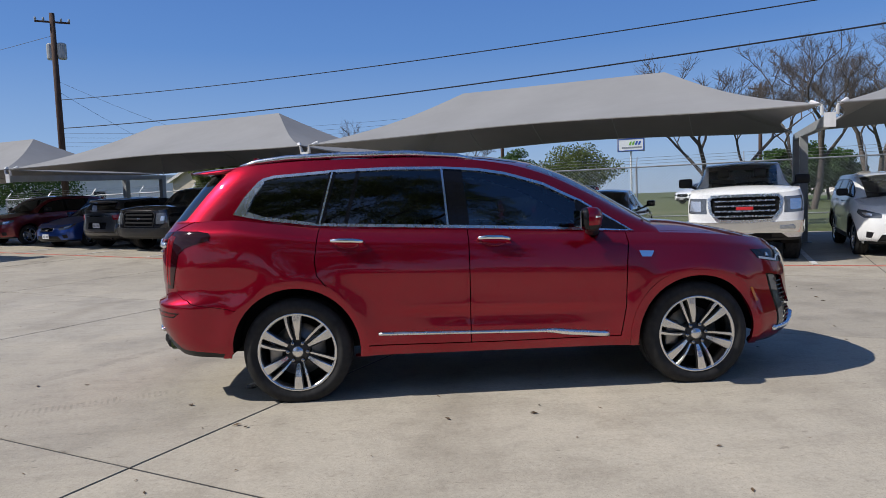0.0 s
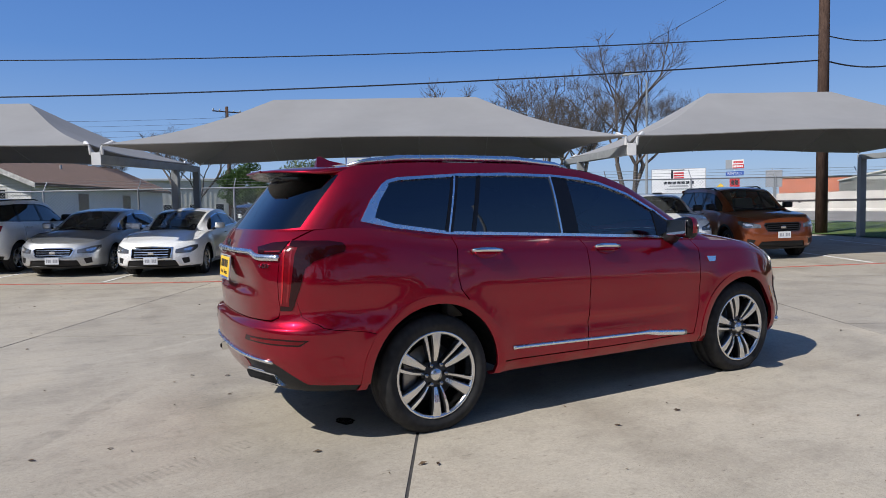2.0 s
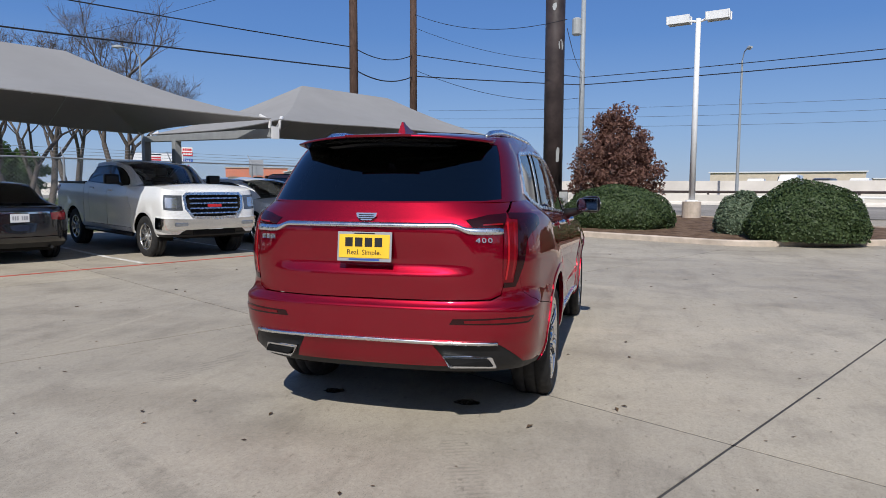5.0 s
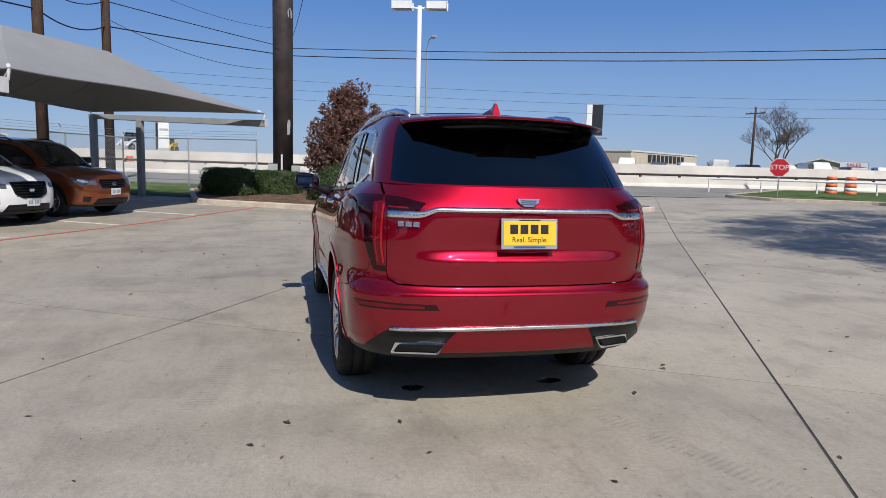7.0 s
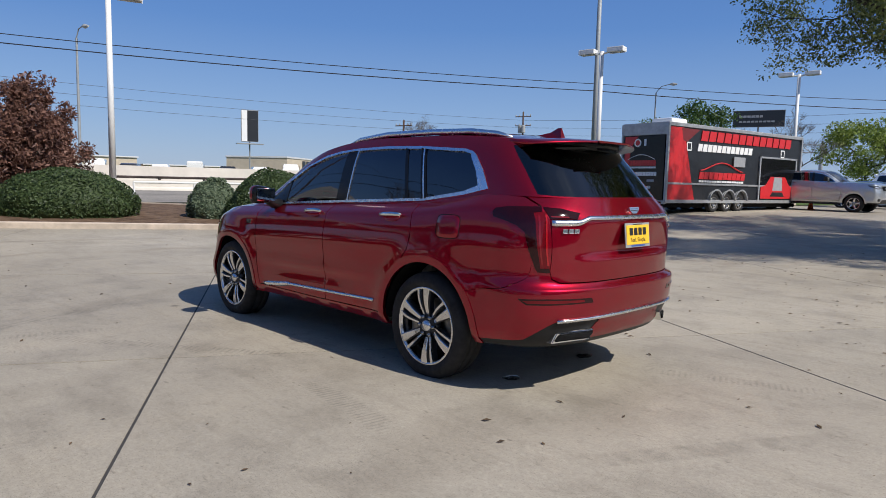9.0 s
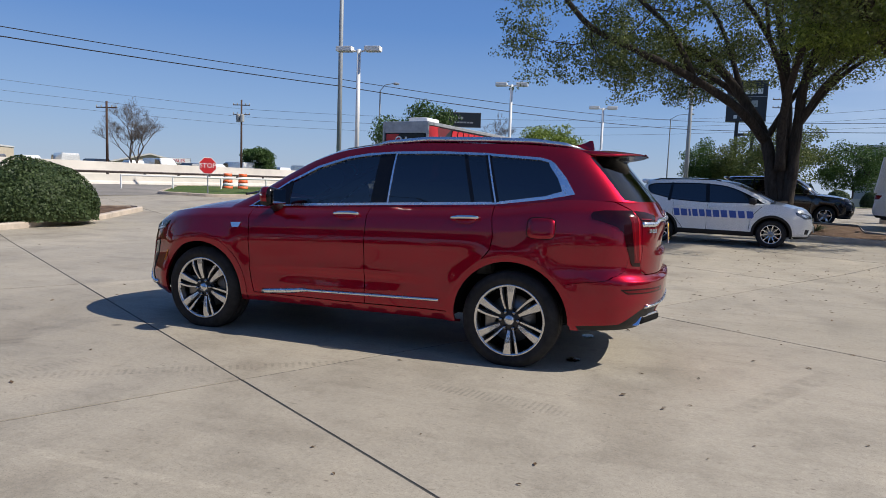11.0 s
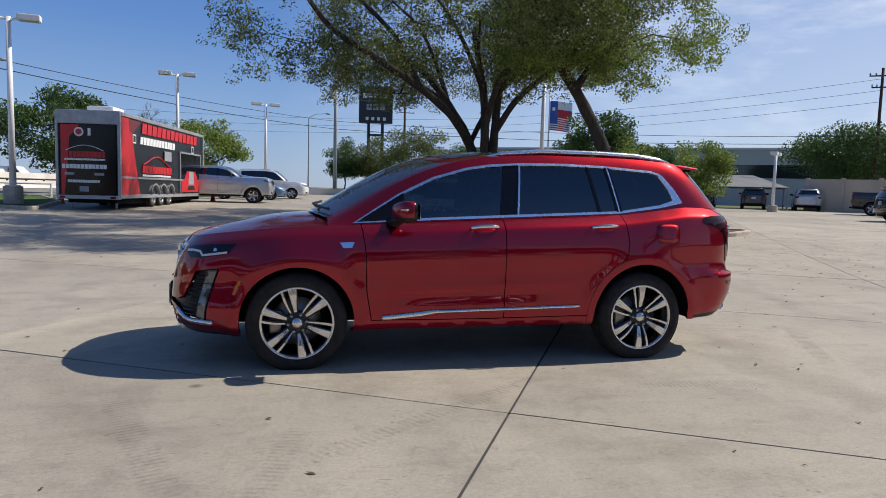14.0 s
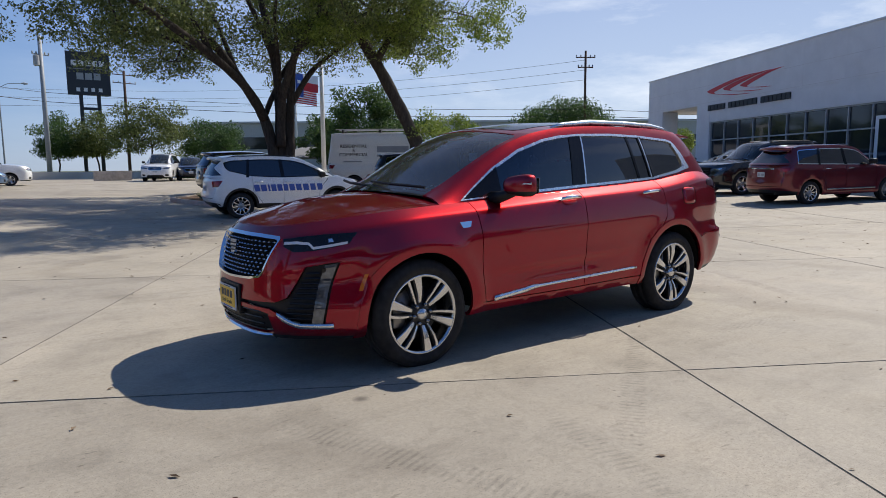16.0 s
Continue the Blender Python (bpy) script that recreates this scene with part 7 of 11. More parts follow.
    part("brake_lamp", tube([(-2.329, v, 1.6775) for v in (-0.2, 0.2)], 0.008, 6), M["tail_red"], car, "high red brake lamp")
    # shark-fin aerial
    bm = bmesh.new()
    fin_p = [(-1.69, 1.750), (-1.79, 1.772), (-1.855, 1.802), (-1.88, 1.800), (-1.90, 1.715), (-1.69, 1.735)]
    for y, s in ((-0.004, 1),):
        a = [bm.verts.new((x, -0.005, z)) for x, z in fin_p]
        b = [bm.verts.new((x, 0.005, z)) for x, z in fin_p]
    for v in list(bm.verts):
        if v.co.z < 1.76:
            v.co.y *= 6
    bm.faces.new(a)
    bm.faces.new(b[::-1])
    for i in range(6):
        bm.faces.new((a[(i + 1) % 6], a[i], b[i], b[(i + 1) % 6]))
    bmesh.ops.recalc_face_normals(bm, faces=bm.faces)
    part("aerial", bm, RED, car, "red shark-fin aerial")
    # roof rails
    rail = [(-0.12, 0.598), (-0.24, 0.604), (-0.6, 0.598), (-1.1, 0.585), (-1.5, 0.565), (-1.74, 0.550), (-1.86, 0.540)]
    lift = [-0.012, 0.004, 0.014, 0.016, 0.014, 0.006, -0.014]
    pts = [Vector((x, y, top_z(x) + 0.020 + h)) for (x, y), h in zip(rail, lift)]
    both_sides("roof_rail", tube(pts, [0.012, 0.020, 0.024, 0.024, 0.024, 0.020, 0.012], 8), M["satin_chrome"], car, "bright roof rail", True)
    # door handles
    for hx, hz in ((-0.015, 1.098), (-1.055, 1.125)):
        m = place_on(L, *S(hx, hz))
        bm = tube([m @ Vector(q) for q in ((-0.118, 0, 0.006), (-0.105, 0, 0.032), (-0.05, 0.002, 0.040), (0.05, 0.002, 0.040), (0.105, 0, 0.032), (0.118, 0, 0.006))], [0.010, 0.014, 0.016, 0.016, 0.014, 0.010], 10)
        both_sides("door_handle", bm, M["chrome"], car, "chrome door handle", True)
        bm = bmesh.new()
        bmesh.ops.create_uvsphere(bm, u_segments=18, v_segments=8, radius=1.0, matrix=m @ Matrix.Translation((0, -0.01, 0.0)) @ Matrix.Diagonal((0.085, 0.034, 0.004, 1)))
        both_sides("handle_cup", bm, RED, car, "", True)
    # fender badge
    m = place_on(L, *S(1.078, 0.962))
    bm = prism([(-0.055, 0.022), (0.055, 0.022), (0.034, -0.022), (-0.034, -0.022)], 0.001, 0.007)
    bm.transform(m)
    both_sides("fender_badge", bm, M["chrome"], car, "small chrome shield badge")
    # mirrors
    bm = bmesh.new()
    bmesh.ops.create_cube(bm, size=1.0)
    bmesh.ops.subdivide_edges(bm, edges=list(bm.edges), cuts=5, use_grid_fill=True)
    for v in bm.verts:
        q = v.co * 2
        r = (abs(q.x) ** 3.2 + abs(q.y) ** 3.2 + abs(q.z) ** 3.2) ** (1 / 3.2)
        q = q / max(r, 1e-6)
        v.co = Vector((0.645 + 0.085 * q.x * (1 - 0.25 * q.y) - 0.02 * q.y, 1.055 + 0.115 * q.y, 1.232 + 0.078 * q.z * (1 + 0.18 * q.y)))
    low, bezel = bm.copy(), bm.copy()
    for b, keep in ((bm, 1), (low, -1)):
        bmesh.ops.bisect_plane(b, geom=list(b.verts) + list(b.edges) + list(b.faces), plane_co=(0, 0, 1.190), plane_no=(0, 0, 1), clear_outer=keep < 0, clear_inner=keep > 0)
    for b, keep in ((bm, 1), (low, 1), (bezel, -1)):
        bmesh.ops.bisect_plane(b, geom=list(b.verts) + list(b.edges) + list(b.faces), plane_co=(0.605, 0, 0), plane_no=(1, 0, 0), clear_outer=keep < 0, clear_inner=keep > 0)
    both_sides("mirror_bezel", bezel, M["trim_black"], car, "gloss black mirror bezel", True)
    both_sides("mirror_cap", bm, RED, car, "red door mirror cap", True)
    both_sides("mirror_base", low, M["black_satin"], car, "black lower mirror shell", True)
    both_sides("mirror_arm", tube([(0.72, 0.82, 1.135), (0.70, 0.90, 1.150), (0.67, 0.96, 1.170), (0.655, 1.0, 1.19)], [0.055, 0.045, 0.036, 0.035], 8), M["black_satin"], car, "", True)
    both_sides("mirror_glass", box((0.552, 0.965, 1.175), (0.559, 1.145, 1.29), 0.002), M["mirror"], car, "mirror glass")
    both_sides("mirror_signal", tube([(0.715, 1.07, 1.243), (0.69, 1.13, 1.246), (0.655, 1.17, 1.246)], 0.008, 6), M["drl"], car)
    # grille: staggered rows of bright pointed studs on a black mesh
    verts, faces = [], []
    for i in range(9):
        z = 0.662 + 0.0275 * i
        for k in range(-18, 19):
            y = (k + 0.5 * (i % 2)) * 0.050
            if abs(y) > 0.375 + (z - 0.66) * 0.40:
                continue
            p = L.point(*L.unflat(*F(abs(y), z)))
            q = L.point(*L.unflat(*F(abs(y) + 0.01, z)))
            s = 1 if y >= 0 else -1
            along = Vector((q.x - p.x, (q.y - p.y) * s, 0)).normalized() * (s * 0.019)
            c = Vector((p.x - 0.016, p.y * s, p.z))
            n = len(verts)
            verts += [c - along, c + Vector((0, 0, 0.0075)), c + along, c - Vector((0, 0, 0.0075)), c + Vector((0.011, 0, 0))]
            faces += [(n, n + 3, n + 4), (n + 3, n + 2, n + 4), (n + 2, n + 1, n + 4), (n + 1, n, n + 4)]
    me = bpy.data.meshes.new("grille_stud_field")
    me.from_pydata([tuple(v) for v in verts], [], faces)
    bm = bmesh.new()
    bm.from_mesh(me)
    bmesh.ops.recalc_face_normals(bm, faces=bm.faces)
    o = part("grille_stud_field", bm, M["alloy"], car, "rows of bright pointed grille studs")
    o["kind"] = "stuff"
    for i in range(8):
        z = 0.676 + 0.0275 * i
        pts = [L.point(*L.unflat(*F(abs(y), z))) for y in np.linspace(0.0, 0.385 + (z - 0.66) * 0.40, 7)]
        both_sides("grille_bar", tube([(p.x - 0.026, p.y, p.z) for p in pts], 0.0045, 4), M["liner"], car)
    for i in range(10):
        z = 0.400 + 0.033 * i
        pts = [L.point(*L.unflat(*F(y, z))) for y in np.linspace(0.600 + 0.0105 * i, 0.752, 4)]
        both_sides("vent_slat", tube([(p.x - 0.010, p.y, p.z) for p in pts], 0.0065, 5), M["trim_black"], car)
    for i in range(4):
        z = 0.30 + 0.042 * i
        pts = [L.point(*L.unflat(*F(y, z))) for y in np.linspace(0.0, 0.42, 7)]
        both_sides("lower_slat", tube([(p.x - 0.012, p.y, p.z) for p in pts], 0.007, 5), M["trim_black"], car)

    def shield(name, m, w, h):
        b = prism([(-w, h), (w, h), (w * 0.9, 0), (w * 0.45, -h), (-w * 0.45, -h), (-w * 0.9, 0)], 0.0, 0.016)
        b.transform(m)
        e = part(name, b, M["chrome"], car, "plain chrome shield emblem")
        for k in range(3):
            b = box((-w * 0.7, h * (0.35 - 0.5 * k), 0.016), (w * 0.7, h * (0.55 - 0.5 * k), 0.020))
            b.transform(m)
            part("emblem_bar", b, M["alloy_dark"], e)
    shield("front_emblem", Matrix.Translation((front(0.86) + 0.004, 0, 0.832)) @ Matrix.Rotation(radians(90), 4, "Z") @ Matrix.Rotation(radians(84), 4, "X"), 0.062, 0.048)
    back = Matrix.Translation((rear(0.925) - 0.006, 0, 1.218)) @ Matrix.Rotation(radians(-90), 4, "Z") @ Matrix.Rotation(radians(78), 4, "X")
    shield("rear_emblem", back, 0.062, 0.021)

    # plates
    def plate(x, z, turn, tilt, name):
        m = Matrix.Translation((x, 0, z)) @ Matrix.Rotation(radians(turn), 4, "Z") @ Matrix.Rotation(radians(tilt), 4, "X")
        pl = part(name, box((-0.160, -0.082, -0.004), (0.160, 0.082, 0.004), 0.003, m), M["bar_grey"] if turn < 0 else M["bracket"], car, "pale plate frame")
        part("plate_face", box((-0.149, -0.062, 0.004), (0.149, 0.068, 0.007), 0.001, m), M["plate_yellow"], pl, "yellow plate face")
        for k in range(4):
            part("plate_bar", box((-0.112 + 0.058 * k, 0.0, 0.007), (-0.112 + 0.058 * k + 0.044, 0.05, 0.0085), 0.0, m), M["black"], pl)
        text_part("plate_words", "Real. Simple.", 0.040, M["black"], pl, m @ Matrix.Translation((0, -0.032, 0.0075)), depth=0.0006)
        part("plate_bar", box((-0.09, -0.076, 0.004), (0.09, -0.066, 0.0055), 0.0, m), M["sign_blue"], pl)
        part("plate_bar", box((-0.06, 0.0705, 0.004), (0.06, 0.0765, 0.0055), 0.0, m), M["black"], pl)
    plate(rear(0.70) - 0.016, 1.055, -90, 84, "rear_plate")
    plate(front(0.35) + 0.016, 0.478, 90, 90, "front_plate")
    part("plate_mount", box((2.42, -0.19, 0.38), (2.474, 0.19, 0.585), 0.01), M["black_satin"], car, "black plate mount")
    # rear badges
    for k in (-1, 1):
        m = place_on(L, *R(0.650 if k < 0 else 0.638, 1.095))
        n = Vector((m.col[2][0], m.col[2][1] * k, m.col[2][2])).normalized()
        if n.x > 0:
            n = -n
        across = Vector((0, 0, 1)).cross(n).normalized()
        mm = Matrix.Identity(4)
        for i, v in enumerate((across, n.cross(across), n)):
            mm.col[i][:3] = v
        mm.translation = Vector((m.translation.x, m.translation.y * k, m.translation.z)) + n * 0.006
        if k < 0:
            for j, digit in enumerate("400"):
                text_part("rear_badge", digit, 0.038, M["chrome"], car, mm @ Matrix.Translation((-0.034 + 0.034 * j, 0, 0)), "chrome badge digit", 0.004, sx=1.5)
        else:
            for j in range(3):
                part("rear_badge", box((-0.060 + 0.042 * j, -0.013, 0), (-0.060 + 0.042 * j + 0.033, 0.013, 0.004), 0.002, mm), M["satin_chrome"], car, "chrome badge bar")
    # exhaust outlets
    for s in (1, -1):
        # the smaller near-black block stands for the shade inside each outlet
        for grow_by, mat, nm, dx in ((0.0, M["chrome"], "exhaust_outlet", 0.0), (-0.014, M["liner"], "exhaust_opening", -0.012)):
            o = [(0.478 - grow_by, 0.394 - grow_by), (0.720 + grow_by, 0.378 - grow_by), (0.692 + grow_by, 0.452 + grow_by), (0.437 - grow_by, 0.464 + grow_by)]
            b = bmesh.new()
            xa = -2.516
            vs = []
            for y, z in o:
                c = 0.118 * max(0.0, (y - 0.40) / 0.30) ** 2
                vs.append((xa + c + dx, y * s, z))
            a = [b.verts.new(v) for v in vs]
            d = [b.verts.new((v[0] + 0.10, v[1], v[2])) for v in vs]
            b.faces.new(a)
            for i in range(4):
                b.faces.new((a[(i + 1) % 4], a[i], d[i], d[(i + 1) % 4]))
            bmesh.ops.recalc_face_normals(b, faces=b.faces)
            bmesh.ops.bevel(b, geom=list(b.edges), offset=0.006, segments=2, affect="EDGES")
            part(nm, b, mat, car)
    # running gear
    for wx in (FRONT_AXLE, REAR_AXLE):
        for s in (1, -1):
            build_wheel(car, wx, 0.945 * s, 0.384, 0.276, 0.250, "twin", 0.361, s, 0.15 if wx > 0 else -0.02)
            wheel_well(car, wx, 0.90 * s, 0.475, 0.34)
    # near-black blocks added as underbody, so panel gaps read as shade; then the cabin
    bm = box((-2.30, -0.58, 0.30), (2.18, 0.58, 0.95), 0.05)
    add_box(bm, (-0.93, -0.83, 0.32), (0.93, 0.83, 0.62), 0.03)
    add_box(bm, (-2.18, -0.70, 0.84), (-0.95, 0.70, 1.18), 0.04)
    add_box(bm, (0.95, -0.72, 0.84), (1.92, 0.72, 0.95), 0.04)
    part("underbody", bm, M["liner"], car, "dark underbody")
    part("muffler", tube([(-2.2, -0.5, 0.43), (-2.2, 0.5, 0.43)], 0.08, 12), M["disc"], car)
    cab = new("cabin")
    cab.parent = car
    bm = box((0.72, -0.80, 0.72), (1.10, 0.80, 1.08), 0.06)
    part("dashboard", bm, M["dash_grey"], cab, "grey-brown dashboard")
    for y in (0.40, -0.40):
        seat_parts(cab, 0.05, y, 0.62, M["seat"], 1.08)
        seat_parts(cab, -0.95, y, 0.66, M["seat"], 1.05)
        seat_parts(cab, -1.75, y * 0.85, 0.62, M["seat"], 0.80)
    steering_wheel(cab, 0.56, 0.40, 1.03)
    part("inner_mirror", box((0.42, -0.12, 1.54), (0.45, 0.12, 1.60), 0.012), M["black_satin"], cab)
    part("inspection_sticker", box((0.58, 0.46, 1.42), (0.60, 0.54, 1.48), 0.0, Matrix.Translation((0.06, 0, 0.0))), M["plate_white"], cab)
    return car


hero_suv()

# ---- the other parked vehicles ----
CAR_KINDS = {
    "sedan": dict(xf=2.42, xr=-2.44, W=0.915, H=1.44, Wt=0.60, wheels=(1.40, -1.40), r=0.33, rim=0.22, clear=0.20, nose=0.74, cowl=0.94, belt=0.965, tail=1.03,
                  cab=(1.12, 0.28, -0.85, -1.80), lf=0.62, lr=0.55, nf=2.5, nr=2.7, bp=-0.22, cp=-1.08),
    "suv": dict(xf=2.32, xr=-2.34, W=0.93, H=1.69, Wt=0.66, wheels=(1.36, -1.36), r=0.355, rim=0.235, clear=0.25, nose=0.95, cowl=1.08, belt=1.13, tail=1.20,
                cab=(1.10, 0.30, -1.75, -2.22), lf=0.62, lr=0.45, nf=2.6, nr=3.0, bp=-0.18, cp=-1.02),
    "pickup": dict(xf=2.92, xr=-2.92, W=1.02, H=1.89, Wt=0.74, wheels=(1.93, -1.75), r=0.405, rim=0.26, clear=0.40, nose=1.27, cowl=1.33, belt=1.35, tail=1.42,
                   cab=(1.22, 0.52, -0.80, -1.10), lf=0.34, lr=0.16, nf=4.0, nr=4.5, bp=0.14, cp=-0.82),
    "van": dict(xf=2.85, xr=-2.90, W=1.00, H=2.62, Wt=0.86, wheels=(1.85, -1.75), r=0.36, rim=0.22, clear=0.30, nose=1.05, cowl=1.22, belt=1.24, tail=1.26,
                cab=(2.30, 1.35, -2.45, -2.86), lf=0.60, lr=0.16, nf=2.6, nr=5.0, bp=0.75, cp=0.72),
}
PAINTS = {}


def paint(name, rgb, metal=0.5, rough=0.32):
    if name not in PAINTS:
        PAINTS[name] = car_paint(name + "_car_paint", rgb, flake=0.2, metal=metal, rough=rough, dust=0.03)
    return PAINTS[name]


def plate_part(parent, m, name="number_plate", back="plate_white", w=0.30, h=0.15):
    """A number plate whose characters are plain bars."""
    p = part(name, box((-w / 2, -h / 2, 0), (w / 2, h / 2, 0.008), 0.002, m), M[back], parent, "plate with plain dark bars")
    bm = bmesh.new()
    for k in range(7):
        if k != 3:
            add_box(bm, (-0.118 + 0.036 * k, -0.035, 0.008), (-0.094 + 0.036 * k, 0.035, 0.011), 0, m)
    part("plate_bar", bm, M["bar_grey"], p)["kind"] = "stuff"
    return p


def end_pose(L, front, z, push=0.015):
    """A pose standing out of the middle of a body's front or rear: x across, y up, z outwards."""
    p = L.point(*L.unflat(*L.end(0.0, z, front)))
    s = 1 if front else -1
    m = Matrix(((0, 0, s, p.x + s * push), (s, 0, 0, 0), (0, 1, 0, z), (0, 0, 0, 1)))
    return m


def make_car(name, label, at, kind, col, group="", wheel="five", front=None, rear=None, clad=False, dark_roof=None, seats=True, rails=False, bright=False, **over):
    k = dict(CAR_KINDS[kind])
    k.update(over)
    xf, xr, W, H, Wt, r = k["xf"], k["xr"], k["W"], k["H"], k["Wt"], k["r"]
    x1, x2 = k["wheels"]
    nose, cowl, belt, tail, clear = k["nose"], k["cowl"], k["belt"], k["tail"], k["clear"]
    c0, c1, c2, c3 = k["cab"]
    roof = dark_roof or col
    car = thing(name, label, {"pickup": "pickup truck", "van": "van"}.get(kind, "car"), group)
    car.matrix_world = at
    high = curve((xf, nose - 0.06), (xf - 0.2, nose + 0.01), (xf - 0.5, nose + 0.06), (c0 + 0.1, cowl), (c0 - 0.9, belt), (c3 + 0.6, tail - 0.02 if kind != "suv" else belt + 0.03), (c3 + 0.1, tail), (xr + 0.1, tail), (xr, tail - 0.02))
    low = curve((xf, clear), (x1 - 0.6, clear + 0.02), (x2 + 0.6, clear + 0.02), (xr, clear + 0.10))
    fr = curve((0, xf - 0.10), (0.2, xf - 0.01), (0.45, xf), (0.85, xf - 0.05), (1.0, xf - (0.16 if kind != "pickup" else 0.07)))
    re = curve((0, xr + 0.12), (0.2, xr + 0.01), (0.4, xr), (0.55, xr + 0.05), (0.9, xr + 0.06), (1.0, xr + 0.11))
    wd = curve((0, W - 0.06), (0.12, W - 0.015), (0.45, W - 0.01), (0.62, W), (0.8, W - 0.01), (1.0, W - 0.065))

    def swell(x, z):
        return sum(0.022 * math.exp(-((math.hypot(x - wx, z - r) - r - 0.11) / 0.08) ** 2) for wx in (x1, x2)) - 0.012 * math.exp(-((x - 0.05) / 0.8) ** 4 - ((z - clear - 0.28) / 0.08) ** 2)
    L = Wrap(fr, re, wd, k["lf"], k["lr"], k["nf"], k["nr"], low, high, swell)
    S, F, R = L.side, (lambda y, z: L.end(min(y, W - 0.01), z, True)), (lambda y, z: L.end(min(y, W - 0.01), z, False))
    where = {"S": S, "F": F, "R": R}

    def poly(pts):
        return [where[q[0]](q[1], q[2]) for q in pts]

    def gap(pts, w=0.010):
        return ribbon([S(*q) for q in dense(pts, 0.12, False)], w)
    black, chrome = M["black_satin"], M["chrome"]
    regs, fin = [], {}
    for wx in (x1, x2):
        regs.append((None, [S(*q) for q in circle(wx, r, r + 0.055, 30)]))
    if clad:
        for wx in (x1, x2):
            regs.append(("arch", [S(*q) for q in circle(wx, r, r + 0.115, 30)]))
        regs.append(("sill", [S(*q) for q in dense([(x1, clear + 0.13), (x2, clear + 0.15), (x2, clear - 0.05), (x1, clear - 0.05)], 0.2)]))
        fin["arch"] = ("arch_moulding", black, 0.008, 0.03, "black plastic arch moulding")
        fin["sill"] = ("sill_moulding", black, 0.008, 0.03, "black plastic sill")
    xa, xb, xc = x1 - r - 0.14, k["bp"], k["cp"] - (0.10 if kind == "sedan" else 0.0)
    top = lambda x: high(x) + 0.01
    regs.append((None, gap([(c0 - 0.15, top(c0 - 0.15)), (xa, clear + 0.5), (xa - 0.03, clear + 0.12)])))
    regs.append((None, gap([(xb, top(xb)), (xb, clear + 0.12)])))
    if kind != "van":
        regs.append((None, gap([(xc, top(xc)), (xc, clear + 0.5), (min(xc + 0.28, x2 + r + 0.28), clear + 0.12)] if kind != "pickup" else [(xc, top(xc)), (xc, clear + 0.12)])))
    regs.append((None, gap([(xa - 0.03, clear + 0.12), (max(xc + 0.05, x2 + r + 0.2) if kind != "van" else xb, clear + 0.12)])))
    if kind == "pickup":
        regs.append((None, gap([(c3 - 0.03, top(c3)), (c3 - 0.03, clear + 0.1)], 0.02)))
    # front
    f = dict(grille=[(0, nose - 0.10), (0.38, nose - 0.10), (0.42, nose - 0.14), (0.36, nose - 0.26), (0, nose - 0.27)], surround=("black_satin", 0.02), bars=3, bar="black_satin",
             lamp=[("F", 0.50, nose - 0.12), ("F", W - 0.16, nose - 0.05), ("S", xf - 0.45, nose - 0.03), ("S", xf - 0.42, nose - 0.10), ("F", W - 0.14, nose - 0.20), ("F", 0.50, nose - 0.20)],
             low=[(0, clear + 0.20), (0.50, clear + 0.19), (0.56, clear + 0.05), (0, clear + 0.04)], bumper=None, fog=True, plate=nose - 0.36, badge="chrome")
    f.update(front or {})
    if f["grille"]:
        regs.append(("grille", [F(*q) for q in dense(f["grille"], 0.1)]))
        sur, sw = f["surround"]
        if sw:
            g2 = [(max(0.0, y), z) for y, z in inset(f["grille"], -sw)]
            regs.append(("surround", [F(*q) for q in dense(g2, 0.1)]))
            fin["surround"] = ("grille_surround", M[sur], 0.012, 0.04, "grille surround")
        fin["grille"] = ("grille", M["liner"], -0.03, 0.0, "black front grille")
    c = poly(f["lamp"])
    mid = Vector((sum(q[0] for q in c) / len(c), sum(q[1] for q in c) / len(c)))
    regs.append(("reflector", [tuple(mid + (Vector(q) - mid) * f.get("glint", 0.42)) for q in c]))
    regs.append(("headlamp", c))
    fin["headlamp"] = ("headlamp", M["lamp_glass"], 0.004, 0.02, "clear glass headlamp")
    fin["reflector"] = ("lamp_reflector", M["alloy"], 0.005, 0.02, "bright lamp reflector")
    if f["fog"]:
        fz = clear + 0.16
        regs.append(("fog", [F(0.62, fz + 0.07), F(W - 0.16, fz + 0.09), F(W - 0.15, fz - 0.03), F(0.66, fz - 0.05)]))
        fin["fog"] = ("fog_lamp_bezel", black, -0.012, 0.02, "black fog lamp bezel")
    if f["low"]:
        regs.append(("low", [F(*q) for q in dense(f["low"], 0.12)]))
        fin["low"] = ("lower_grille", black, -0.02, 0.02, "black lower grille")
    if f["bumper"]:
        z0, z1, bm_ = f["bumper"]
        regs.append(("fbump", poly([("F", 0, z1), ("F", 0.5, z1), ("F", W - 0.12, z1 + 0.02), ("S", x1 + r + 0.14, z1 + 0.03), ("S", x1 + r + 0.14, z0), ("F", W - 0.12, z0), ("F", 0, z0)])))
        fin["fbump"] = ("front_bumper", M[bm_], 0.03, 0.06, "chrome front bumper" if bm_ == "chrome" else "dark front bumper")
    regs.append(("vf", poly([("F", 0, clear + 0.05), ("F", W - 0.2, clear + 0.06), ("S", x1 + r + 0.1, clear + 0.06), ("S", x1 + r + 0.1, clear - 0.1), ("F", 0, clear - 0.1)])))
    fin["vf"] = ("front_valance", black, -0.004, 0.02, "")
    # rear
    t0 = tail
